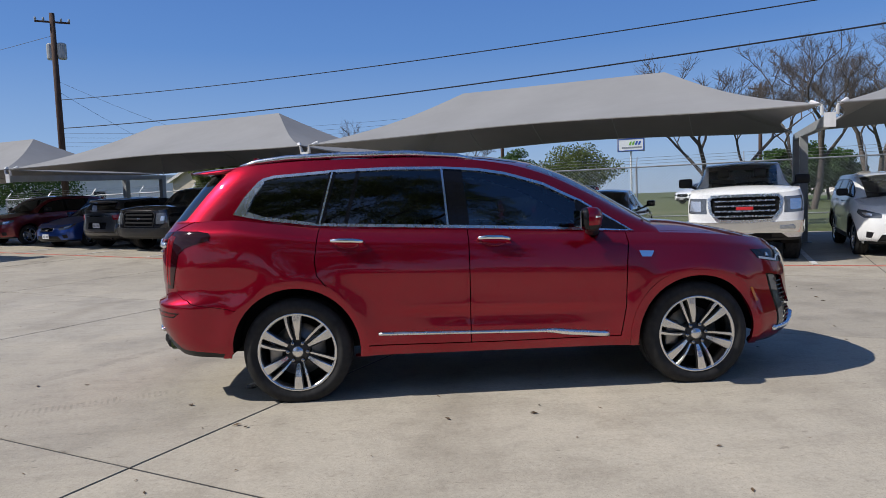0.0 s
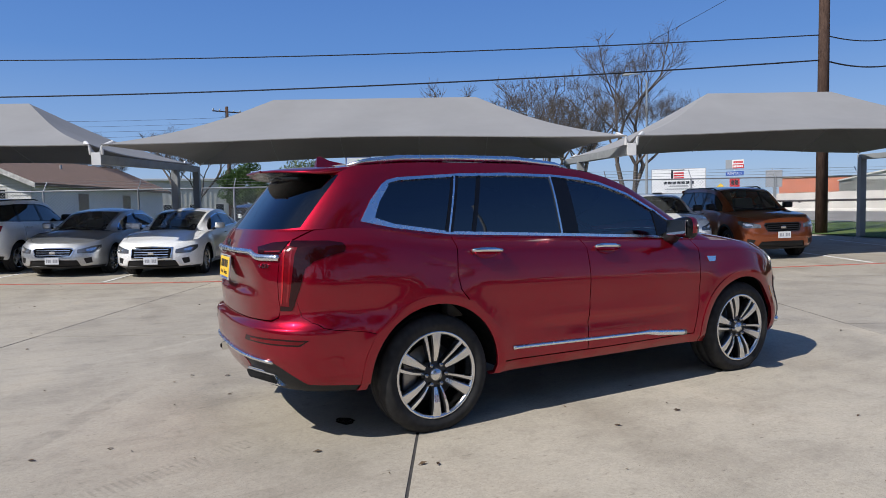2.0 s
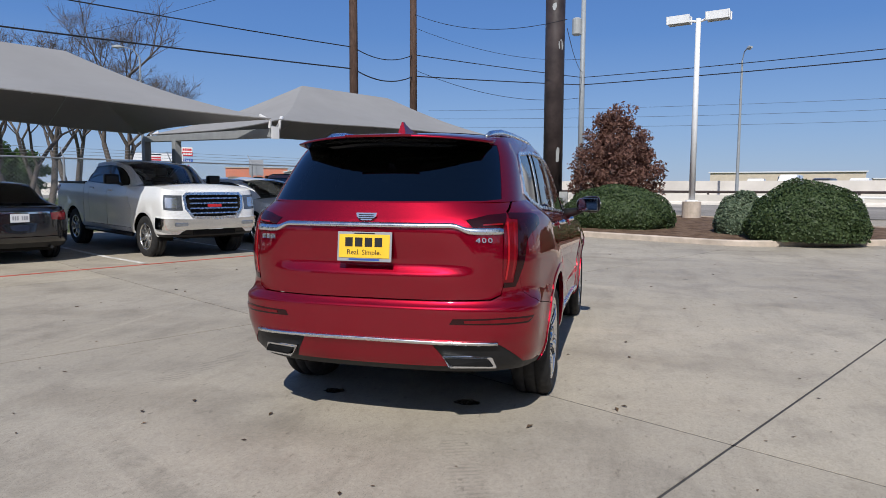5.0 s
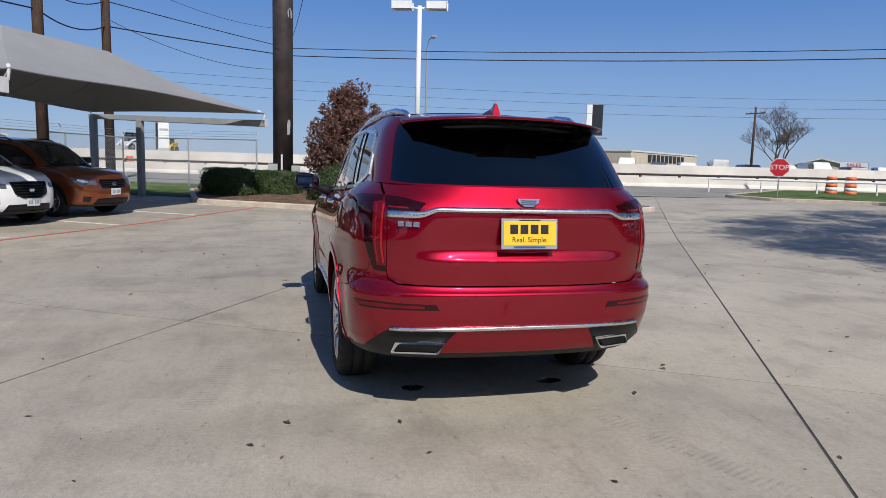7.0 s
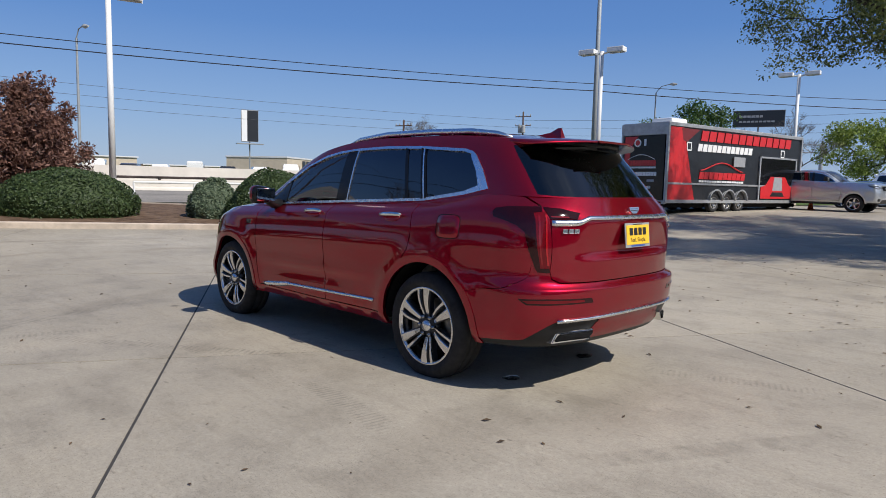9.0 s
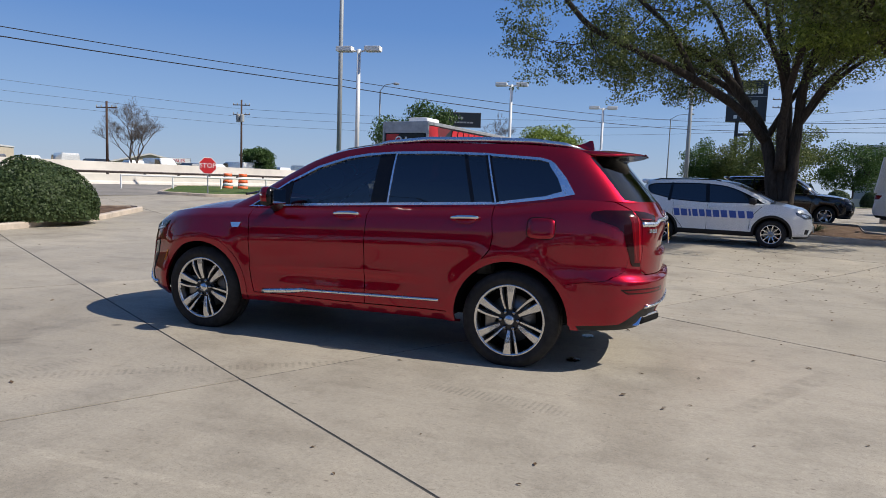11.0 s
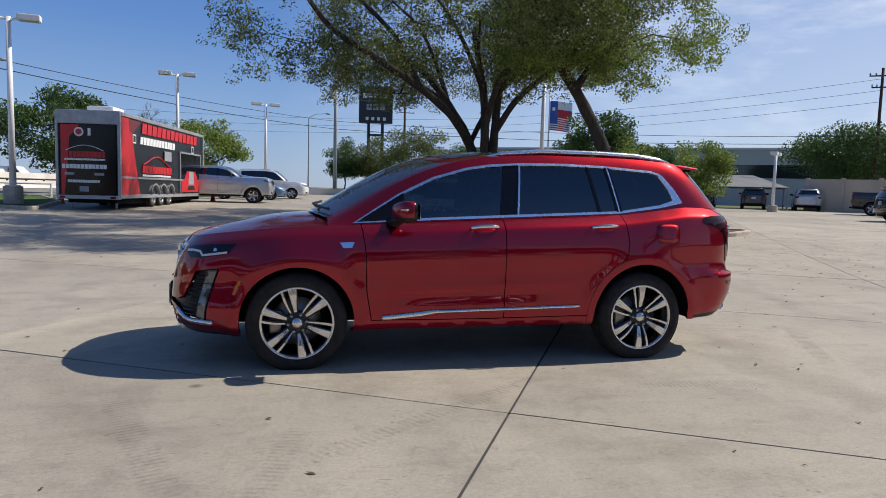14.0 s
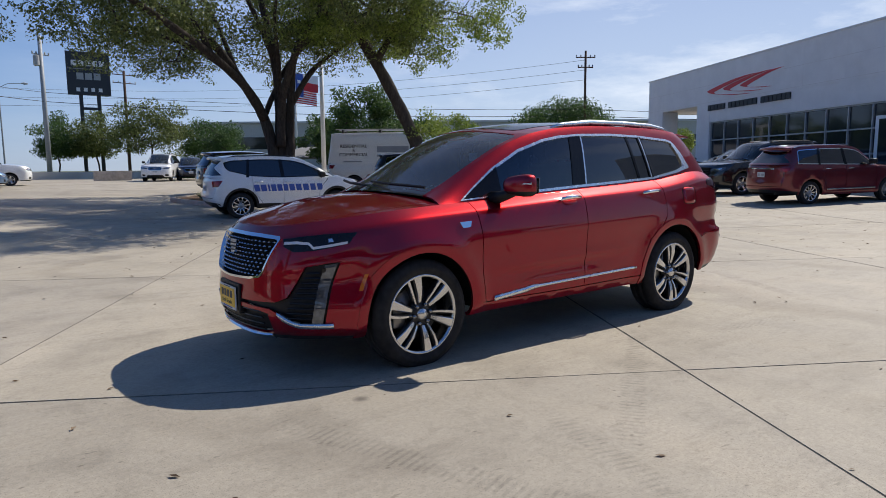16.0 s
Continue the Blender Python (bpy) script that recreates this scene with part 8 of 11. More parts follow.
    g = dict(lamp=[("R", W - 0.30, t0 - 0.10), ("R", W - 0.10, t0 - 0.08), ("S", xr + 0.34, t0 - 0.08), ("S", xr + 0.25, t0 - 0.22), ("R", W - 0.10, t0 - 0.25), ("R", W - 0.26, t0 - 0.25)],
             gate=(clear + 0.30, W - 0.16), bumper=None, plate=t0 - 0.30, bar=None, dark=None)
    g.update(rear or {})
    c = poly(g["lamp"])
    mid = Vector((sum(q[0] for q in c) / len(c), sum(q[1] for q in c) / len(c)))
    regs.append(("rlens", [tuple(mid + (Vector(q) - mid) * 0.5) for q in c]))
    regs.append(("rlamp", c))
    fin["rlamp"] = ("tail_lamp", M["tail_lit"], 0.004, 0.02, "red tail lamp")
    fin["rlens"] = ("reverse_lens", M["tail_bright"], 0.004, 0.01, "brighter red lens")
    if g["dark"]:
        z0, z1, yy = g["dark"]
        regs.append(("rdark", [R(0, z1), R(yy, z1), R(yy, z0), R(0, z0)]))
        fin["rdark"] = ("plate_recess", M["trim_black"], -0.01, 0.02, "dark plate recess")
    if g["bar"]:
        regs.append(("rbar", ribbon([R(0, g["bar"]), R(0.3, g["bar"]), R(0.5, g["bar"])], 0.03)))
        fin["rbar"] = ("tail_bar", chrome, 0.01, 0.02, "chrome tail bar")
    if g["bumper"]:
        z0, z1, bm_ = g["bumper"]
        regs.append(("rbump", poly([("R", 0, z1), ("R", W - 0.06, z1), ("S", xr + 0.42, z1), ("S", xr + 0.42, z0 + 0.06), ("R", W - 0.08, z0), ("R", 0.4, z0), ("R", 0.36, z0 + 0.06), ("R", 0, z0 + 0.06)])))
        fin["rbump"] = ("rear_bumper", M[bm_], 0.05, 0.09, "chrome step rear bumper" if bm_ == "chrome" else "dark rear bumper")
    gz, gy = g["gate"]
    regs.append((None, ribbon([R(*q) for q in dense([(0, gz), (gy - 0.05, gz), (gy, gz + 0.06), (gy, tail + 0.02)], 0.12, False)], 0.012)))
    regs.append(("vr", poly([("R", 0, clear + 0.19), ("R", W - 0.2, clear + 0.19), ("S", x2 - r - 0.12, clear + 0.15), ("S", x2 - r - 0.12, clear - 0.1), ("R", 0, clear - 0.1)])))
    fin["vr"] = ("rear_valance", black, -0.003, 0.02, "")
    anchors = (("fender", S(x1, nose - 0.05)), ("front_door", S((xa + xb) / 2, clear + 0.5)), ("rear_door", S((xb + xc) / 2, clear + 0.5)), ("quarter_panel", S(x2, tail - 0.1)), ("front_bumper", F(0.3, clear + 0.3)),
               ("tailgate", R(0.3, tail - 0.25)), ("rear_bumper", R(0.3, clear + 0.25)), ("rocker_panel", S(0, clear + 0.05)))
    cut(L, regs, fin, car, 0.13, anchors, col)
    if f["grille"]:
        gy0 = max(y for y, _ in f["grille"]) - 0.02
        zs = [z for _, z in f["grille"]]
        for i in range(f["bars"]):
            z = min(zs) + (max(zs) - min(zs)) * (i + 0.75) / (f["bars"] + 0.5)
            pts = [L.point(*L.unflat(*F(y, z))) for y in (0, gy0 * 0.5, gy0 * 0.9)]
            pts = [(p.x - 0.006, p.y, p.z) for p in pts]
            part("grille_bar", tube([(x, -y, z_) for x, y, z_ in pts[:0:-1]] + pts, f.get("thick", 0.012), 6), M[f["bar"]], car)
        if f["badge"]:
            m = end_pose(L, True, (min(zs) + max(zs)) / 2, 0.0)
            part("front_badge", box((-f.get("badge_w", 0.06), -0.03, 0), (f.get("badge_w", 0.06), 0.03, 0.02), 0.01, m), M[f["badge"]], car, "small plain front badge")
    if f["plate"]:
        plate_part(car, end_pose(L, True, f["plate"]), "front_plate")
    if g["plate"]:
        plate_part(car, end_pose(L, False, g["plate"], 0.02), "rear_plate")
    # greenhouse
    zc = high(c0)
    knots = [(c0, zc + 0.03), (c0 * 0.5 + c1 * 0.5, (zc + H) / 2 + 0.015), (c1, H - 0.075), (c1 - 0.3, H - 0.025), ((c1 + c2) / 2, H), (c2, H - 0.03)]
    if kind == "sedan":
        knots += [(c2 * 0.6 + c3 * 0.4, H - 0.13), (c2 * 0.25 + c3 * 0.75, high(c3) + 0.15), (c3, high(c3) + 0.03)]
        G_rear, lr = (lambda t: c3), 0.03
    else:
        knots += [(c3 - 0.1, H - 0.07)]
        G_rear, lr = curve((0, c3 - 0.05 if kind != "suv" else xr + 0.06), (0.5, c3 + 0.06), (1, c3 + (0.14 if kind != "suv" else 0.24))), {"suv": 0.4, "pickup": 0.14, "van": 0.14}[kind]
    topz = curve(*knots)
    G = Wrap(lambda t: c0 + 0.01, G_rear, curve((0, W - 0.065), (0.4, W * 0.55 + Wt * 0.45 - 0.02), (0.85, Wt + 0.03), (1.0, Wt)), 0.03, lr, 2.0, k["nr"] if kind != "sedan" else 2.0, high, topz)
    G.tall = 0.85 * (H - belt)
    p_end = 2.0 if kind == "sedan" else 3.0
    G.rect = lambda: (G.flat(1, 0)[0], G.flat(p_end, 0)[0], 0.0, G.tall)
    GS = G.side
    m_top = 0.085 if kind != "van" else 0.55
    b0 = lambda x: high(x) + 0.025
    ends = {"sedan": (c0 - 0.14, c3 + 0.36), "suv": (c0 - 0.14, c3 + 0.30), "pickup": (c0 - 0.14, c3 + 0.10), "van": (c0 - 0.14, k["bp"] + 0.06)}[kind]
    upper = []
    for i in range(17):
        x = ends[0] + (ends[1] - ends[0]) * i / 16
        if topz(x) - m_top > b0(x) + 0.02:
            upper.append((x, topz(x) - m_top if kind != "van" else min(topz(x) - 0.12, H - 0.62)))
    if kind == "suv":
        upper[-1] = (upper[-1][0] + 0.10, upper[-1][1] - 0.03)
    lower = [(ends[0], b0(ends[0])), (ends[0] * 0.5 + ends[1] * 0.5, b0(ends[0] * 0.5 + ends[1] * 0.5)), (ends[1] + (0.0 if kind != "sedan" else 0.1), b0(ends[1]))]
    if k.get("sweep"):
        # the sill of the windows climbs towards the tail
        lower[2] = (lower[2][0] + 0.10, lower[2][1] + k["sweep"])
        lower.insert(2, (k["cp"], b0(k["cp"]) + 0.03))
        upper[-1] = (lower[3][0] - 0.10, upper[-1][1] - 0.02)
    dlo = upper + lower[::-1]
    glass = inset(dlo, 0.022)
    regs = [("pillar", [GS(*q) for q in dense([(xb + 0.05, b0(xb)), (xb - 0.05, b0(xb)), (xb - 0.07, topz(xb) - m_top + 0.01), (xb + 0.02, topz(xb) - m_top + 0.01)], 0.12)])]
    if kind in ("sedan", "suv"):
        xq = k["cp"] - (0.10 if kind == "suv" else 0.0)
        regs.append(("divider", [GS(*q) for q in dense([(xq + 0.02, b0(xq)), (xq - 0.06, b0(xq)), (xq + 0.01, topz(xq) - m_top + 0.01), (xq + 0.07, topz(xq) - m_top + 0.01)], 0.12)]))
    regs += [("pane", [GS(*q) for q in dense(glass, 0.12)]), ("around", [GS(*q) for q in dense(dlo, 0.12)])]
    if kind in ("suv", "pickup", "van"):
        GR = lambda y, z: G.end(y, z, False)
        zt, zb = H - 0.12, tail + (0.05 if kind != "van" else 0.3)
        if kind == "van":
            zt = H - 0.75
        wt, wb = Wt - 0.10, W - 0.22
        regs.append(("screen", [GR(0, zt), GR(wt, zt), GR(wb, zb), GR(0, zb)] if kind != "suv" else [GR(0, zt), GR(wt, zt), GS(c3 + 0.10, H - 0.3), GS(xr + 0.34, tail + 0.06), GR(W - 0.28, zb), GR(0, zb)]))
    fin = {"pillar": ("door_pillar", M["trim_black"], 0, 0.01, ""), "divider": ("window_divider", M["trim_black"], 0, 0.01, ""), "pane": ("side_window", M["glass_dark"], -0.006, 0.0, "dark tinted window"),
           "around": ("window_surround", chrome if bright else M["trim_black"], 0.003, 0.015, ""), "screen": ("rear_window", M["glass_dark"], -0.004, 0.0, "tinted rear window")}
    cut(G, regs, fin, car, 0.13, (("roof_side", None),), roof if kind != "van" else col)
    C = Cap(G, 1.0, p_end, curve((c0, 0.03), (c1, 0.045), (c2, 0.045), (c3, 0.02)), curve((c0, 0.11), (c1 + 0.1, 0.13), (c1 - 0.3, 0.04), (c1 - 0.6, 0.0), (c2 + 0.3, 0.0), (c3, -0.08 if kind == "sedan" else 0.0)))
    br = C.broad
    regs = [("ws", [C.at(x, v * br) for x, v in dense([(c0 - 0.02, 0), (c0 - 0.02, 0.90), (c1 - 0.02, 0.92), (c1 - 0.06, 0.85), (c1 - 0.06, 0)], 0.15)])]
    if kind == "sedan":
        regs.append(("rw", [C.at(x, v * br) for x, v in dense([(c3 + 0.05, 0), (c3 + 0.05, 0.88), (c2 - 0.08, 0.90), (c2 - 0.04, 0.85), (c2 - 0.04, 0)], 0.15)]))
    cut(C, regs, {"ws": ("windscreen", M["glass_clear"], -0.004, 0.0, "raked windscreen"), "rw": ("rear_window", M["glass_dark"], -0.004, 0.0, "tinted rear window")}, car, 0.15, (("roof", None),), roof)
    pc = L.unflat(*S(c0 - 0.12, high(c0 - 0.12)))[0]
    Hd = Cap(L, 0.0, pc, curve((xf, 0.02), (xf - 0.4, 0.055), (c0, 0.07)))
    cw = [Hd.at(x, v * Hd.broad) for x, v in dense([(c0 + 0.14, 0.0), (c0 + 0.10, 0.8), (c0 - 0.10, 0.9), (c0 - 0.12, 0.9), (c0 - 0.12, 0.0)], 0.15)]
    gp = ribbon([Hd.at(x, v * Hd.broad) for x, v in dense([(xf - 0.18, 0.80), (xf - 0.4, 0.88), (c0 + 0.2, 0.91)], 0.12, False)], 0.010)
    cut(Hd, [(None, gp), ("cowl", cw)], {"cowl": ("cowl", black, -0.01, 0.01, "")}, car, 0.15, (("bonnet", None),), col)
    if kind == "sedan":
        pb = L.unflat(*S(c3 + 0.05, high(c3 + 0.05)))[0]
        T = Cap(L, pb, 3.0, curve((c3, 0.04), (xr, 0.015)))
        cut(T, [], {}, car, 0.15, (("boot_lid", None),), col)
    elif kind == "suv":
        bm = tube([(c3 + 0.08 + 0.16 * abs(v) ** 2.5, v * (Wt - 0.03), H - 0.055 - 0.03 * v * v) for v in (-1, -0.7, -0.35, 0, 0.35, 0.7, 1)], 0.045, 8)
        part("spoiler", bm, col, car, "roof spoiler", True)
    elif kind == "pickup":
        part("bed_floor", box((xr + 0.08, -W + 0.15, 0.72), (c3 - 0.05, W - 0.15, 0.78)), M["liner"], car)
        part("bed_front", box((c3 - 0.10, -W + 0.12, 0.72), (c3 - 0.04, W - 0.12, tail - 0.02)), col, car)
        both_sides("bed_rail", box((xr + 0.12, W - 0.19, tail - 0.035), (c3 - 0.05, W - 0.045, tail + 0.012), 0.012), M["black_satin"], car, "black bed rail cap")
        part("tailgate_cap", box((xr + 0.04, -W + 0.17, tail - 0.035), (xr + 0.16, W - 0.17, tail + 0.010), 0.012), M["black_satin"], car)
        both_sides("bed_side", box((xr + 0.12, W - 0.20, 0.74), (c3 - 0.05, W - 0.17, tail - 0.03)), M["liner"], car)
        both_sides("running_board", tube([(x1 - r - 0.2, W - 0.05, clear - 0.02), (x2 + r + 0.25, W - 0.05, clear - 0.02)], 0.05, 8), black, car, "", True)
        part("chassis", box((xr + 0.2, -0.5, 0.38), (xf - 0.4, 0.5, 0.62), 0.03), M["liner"], car)
        part("exhaust_pipe", tube([(xr + 0.8, -0.62, 0.46), (xr + 0.1, -0.66, 0.44)], 0.045, 10), M["alloy_dark"], car)
        part("tow_hitch", box((xr - 0.06, -0.06, 0.42), (xr + 0.3, 0.06, 0.52), 0.01), M["liner"], car)
    # fittings
    my, mz = (W + 0.08, belt + 0.10) if kind != "pickup" else (W + 0.14, belt + 0.14)
    mx = c0 - 0.42
    s = 1.0 if kind in ("sedan", "suv") else 1.35
    both_sides("door_mirror", box((mx - 0.08, my - 0.11 * s, mz - 0.07 * s), (mx + 0.09, my + 0.10 * s, mz + 0.08 * s), 0.045), k.get("mirror", black if kind != "sedan" else col), car, "door mirror", True)
    both_sides("mirror_arm", tube([(mx + 0.04, W - 0.09, belt + 0.02), (mx + 0.02, my - 0.06, mz - 0.03)], 0.03, 6), black, car)
    for hx in ((xb + 0.16, xc + 0.17) if kind != "van" else (xb + 0.16,)):
        m = place_on(L, *S(hx, high(hx) - 0.10))
        both_sides("door_handle", tube([m @ Vector(q) for q in ((-0.10, 0, 0.0), (-0.09, 0, 0.03), (0.09, 0, 0.03), (0.10, 0, 0.0))], 0.013, 6), chrome if bright else col, car, "", True)
    if rails:
        both_sides("roof_rail", tube([(c1 - 0.2, Wt - 0.06, H - 0.025), (c1 - 0.35, Wt - 0.06, H + 0.018), (c2 + 0.1, Wt - 0.06, H + 0.005), (c2 - 0.1, Wt - 0.06, H - 0.045)], 0.018, 6), chrome if bright else black, car, "roof rail", True)
    for y0, y1 in ((0.6, 0.0), (-0.02, -0.6)):
        part("wiper", tube([(c0 + 0.07 - 0.1 * abs(y0), y0, zc + 0.075), (c0 + 0.02 - 0.05 * abs(y1), y1, zc + 0.125)], 0.010, 4), black, car)
    if seats:
        sz = clear + 0.32 + (0.12 if kind != "sedan" else 0)
        for y in (0.38, -0.38):
            seat_parts(car, xb + 0.15, y, sz, M["seat"], 0.92 if kind == "sedan" else 1.0)
        if kind in ("sedan", "suv"):
            part("rear_bench", box((xc - 0.15, -0.6, sz), (xc - 0.02, 0.6, belt + 0.02), 0.04), M["seat"], car)
        steering_wheel(car, c0 - 0.62, 0.38, belt - 0.03)
        part("dashboard", box((c0 - 0.5, -W + 0.14, belt - 0.3), (c0 - 0.05, W - 0.14, belt - 0.03), 0.06), M["liner"], car)
    # low near-black box, added so that see-through gaps stay dark
    part("underbody", box((xr + 0.25, -W + 0.30, clear + 0.02), (xf - 0.3, W - 0.30, clear + 0.16), 0.02), M["liner"], car)
    if kind != "pickup":
        part("cabin_floor", box((c3 + 0.2, -W + 0.10, clear + 0.12), (c0 - 0.1, W - 0.10, clear + 0.2)), M["liner"], car)
        if kind != "van":
            part("exhaust_pipe", tube([(xr + 0.5, -0.5, clear + 0.10), (xr + 0.10, -0.52, clear + 0.09)], 0.03, 8), M["alloy_dark"], car)
    tw = 0.23 if kind != "pickup" else 0.27
    for wx in (x1, x2):
        for sd in (1, -1):
            build_wheel(car, wx, sd * (W - 0.025), r, k["rim"], tw, wheel, side=sd)
            wheel_well(car, wx, sd * (W - 0.06), r + 0.06, 0.32)
    return car, L, dict(high=high, F=F, S=S, R=R, G=G, C=C)


def stand(x, y, heading, tip=0.0):
    """A vehicle's pose on the ground: its front looks along the heading in degrees."""
    a = radians(heading)
    u, v = Vector((math.cos(a), math.sin(a))), Vector((-math.sin(a), math.cos(a)))
    zf, zr = ground_z(x + 1.4 * u.x, y + 1.4 * u.y), ground_z(x - 1.4 * u.x, y - 1.4 * u.y)
    zl, zg = ground_z(x + 0.8 * v.x, y + 0.8 * v.y), ground_z(x - 0.8 * v.x, y - 0.8 * v.y)
    return Matrix.Translation((x, y, (zf + zr) / 2)) @ Matrix.Rotation(a, 4, "Z") @ Matrix.Rotation(-math.atan2(zf - zr, 2.8), 4, "Y") @ Matrix.Rotation(math.atan2(zl - zg, 1.6), 4, "X")


def in_row(s, kind, facing=True, bumper=1.3, turn=0.0, **over):
    k = dict(CAR_KINDS[kind])
    k.update(over)
    q = row(s, bumper + (k["xf"] if facing else -k["xr"]))
    return stand(q.x, q.y, math.degrees(ROW_TURN) + (-90 if facing else 90) + turn)


ROWCARS = "cars parked under the shade canopies"
white, silver, black_p = paint("white", (0.78, 0.78, 0.76), 0.0, 0.3), paint("silver", (0.52, 0.54, 0.56), 0.8, 0.35), paint("black", (0.006, 0.006, 0.008), 0.0, 0.2)
navy, blue_p, grey_p = paint("navy", (0.010, 0.014, 0.026), 0.4, 0.25), paint("blue", (0.02, 0.07, 0.30), 0.6, 0.3), paint("dark_grey", (0.06, 0.062, 0.068), 0.7, 0.35)
maroon, orange_p, dblue = paint("maroon", (0.16, 0.012, 0.02), 0.6, 0.3), paint("copper", (0.27, 0.065, 0.018), 0.7, 0.30), paint("dark_blue", (0.009, 0.016, 0.04), 0.5, 0.3)


def park_row():
    make_car("sport_utility_vehicle", "dark maroon sport utility vehicle under the far canopy", in_row(-25.7, "suv"), "suv", maroon, ROWCARS, rails=True)
    make_car("sedan", "metallic blue sedan with swept headlamps", in_row(-22.6, "sedan"), "sedan", blue_p, ROWCARS, front=dict(
        lamp=[("F", 0.48, 0.66), ("F", 0.76, 0.76), ("S", 1.82, 0.86), ("S", 1.98, 0.74), ("F", 0.78, 0.62), ("F", 0.52, 0.58)], grille=[(0, 0.66), (0.32, 0.64), (0.28, 0.56), (0, 0.55)], bars=2, surround=("chrome", 0.012), bar="chrome"))
    make_car("crossover", "dark grey boxy crossover with its rear to the drive", in_row(-20.2, "suv", False), "suv", grey_p, ROWCARS, H=1.60, W=0.90, rear=dict(dark=(0.66, 0.86, 0.4), plate=0.76, bar=1.06))
    make_car("pickup_truck", "black crew-cab pickup truck with a black grille", in_row(-17.9, "pickup", bumper=0.9), "pickup", black_p, ROWCARS, wheel="seven", front=dict(
        grille=[(0, 1.20), (0.54, 1.19), (0.62, 1.12), (0.56, 0.80), (0, 0.79)], surround=("black_satin", 0.03), bars=3, thick=0.028, bar="black_satin", bumper=(0.48, 0.72, "alloy_dark"), low=None, fog=False, plate=None,
        lamp=[("F", 0.68, 1.18), ("F", 0.94, 1.18), ("S", 2.74, 1.17), ("S", 2.74, 0.88), ("F", 0.93, 0.86), ("F", 0.68, 0.86)]))
    make_car("sport_utility_vehicle", "white compact sport utility vehicle with its rear to the drive", in_row(-15.0, "suv", False, xr=-2.15), "suv", white, ROWCARS, xf=2.15, xr=-2.15, wheels=(1.28, -1.28), rails=True)
    make_car("sedan", "silver sedan with dark side windows", in_row(-12.6, "sedan", bumper=0.8), "sedan", silver, ROWCARS, bright=True, wheel="ten", front=dict(surround=("chrome", 0.02), bar="chrome"))
    make_car("sedan", "pearl white sedan with a chrome grille", in_row(-10.35, "sedan", bumper=0.5), "sedan", white, ROWCARS, bright=True, wheel="ten", front=dict(surround=("chrome", 0.025), bar="chrome", bars=4, grille=[(0, 0.66), (0.42, 0.64), (0.40, 0.44), (0, 0.42)], plate=0.38))
    c, L, f = make_car("pickup_truck", "dark navy crew-cab pickup truck with a chrome rear bumper", in_row(-7.3, "pickup", False, 0.5), "pickup", navy, ROWCARS, H=1.96, wheel="seven", rear=dict(
        lamp=[("R", 0.87, 1.35), ("R", 0.98, 1.35), ("S", -2.80, 1.35), ("S", -2.80, 0.90), ("R", 0.98, 0.88), ("R", 0.87, 0.88)], gate=(0.80, 0.84), bumper=(0.44, 0.72, "chrome"), plate=None, dark=(0.52, 0.70, 0.24)))
    plate_part(c, end_pose(L, False, 0.62, 0.055), "rear_plate")
    for x0, x1 in ((0.40, 0.76), (-0.78, -0.70)):
        part("tailgate_lettering", box((x0, 0, 0), (x1, 0.03, 0.004), 0, end_pose(L, False, 0.93, 0.002)), M["alloy"], c, "plain bright badge bar")
    part("gate_handle", box((-0.13, -0.035, 0), (0.13, 0.035, 0.012), 0.005, end_pose(L, False, 1.30, 0.0)), M["black_satin"], c)
    part("tailgate_crease", box((-0.80, -0.008, 0), (0.80, 0.008, 0.008), 0.004, end_pose(L, False, 1.05, 0.0)), navy, c)
    c, L, f = make_car("sedan", "black sedan with red wraparound tail lamps", in_row(-4.5, "sedan", False), "sedan", black_p, ROWCARS, bright=True, wheel="ten", rear=dict(
        lamp=[("R", 0.52, 0.92), ("R", 0.80, 0.96), ("S", -2.02, 0.98), ("S", -2.08, 0.84), ("R", 0.80, 0.78), ("R", 0.54, 0.80)], plate=0.84, bar=0.93))
    # the white pickup with the broad chrome grille
    c, L, f = make_car("pickup_truck", "white crew-cab pickup truck with a broad chrome grille", in_row(-1.37, "pickup", bumper=0.15), "pickup", white, ROWCARS, wheel="seven", nose=1.37, cowl=1.41, belt=1.41, tail=1.46, r=0.425, clear=0.44, H=1.94, front=dict(
        grille=[(0, 1.275), (0.56, 1.27), (0.60, 1.23), (0.58, 1.02), (0.46, 0.86), (0, 0.84)], surround=("satin_chrome", 0.05), bars=4, thick=0.019, bar="satin_chrome", bumper=(0.60, 0.80, "chrome"), low=[(0, 0.59), (0.62, 0.59), (0.74, 0.49), (0, 0.48)], fog=False, plate=0.66, badge="sign_red", badge_w=0.15, glint=0.66,
        lamp=[("F", 0.665, 1.265), ("F", 0.95, 1.275), ("S", 2.72, 1.265), ("S", 2.76, 0.99), ("F", 0.95, 0.98), ("F", 0.665, 0.97)]))
    both_sides("fog_lamp", box((-0.13, -0.035, 0), (0.13, 0.035, 0.02), 0.01, Matrix.Translation((2.93, 0.72, 0.70)) @ Matrix(((0, 0, 1, 0), (1, 0, 0, 0), (0, 1, 0, 0), (0, 0, 0, 1)))), M["lamp_clear"], c)
    part("tow_slot", box((-0.46, -0.05, 0), (0.46, 0.05, 0.01), 0.01, end_pose(L, True, 0.53, 0.0)), M["liner"], c)
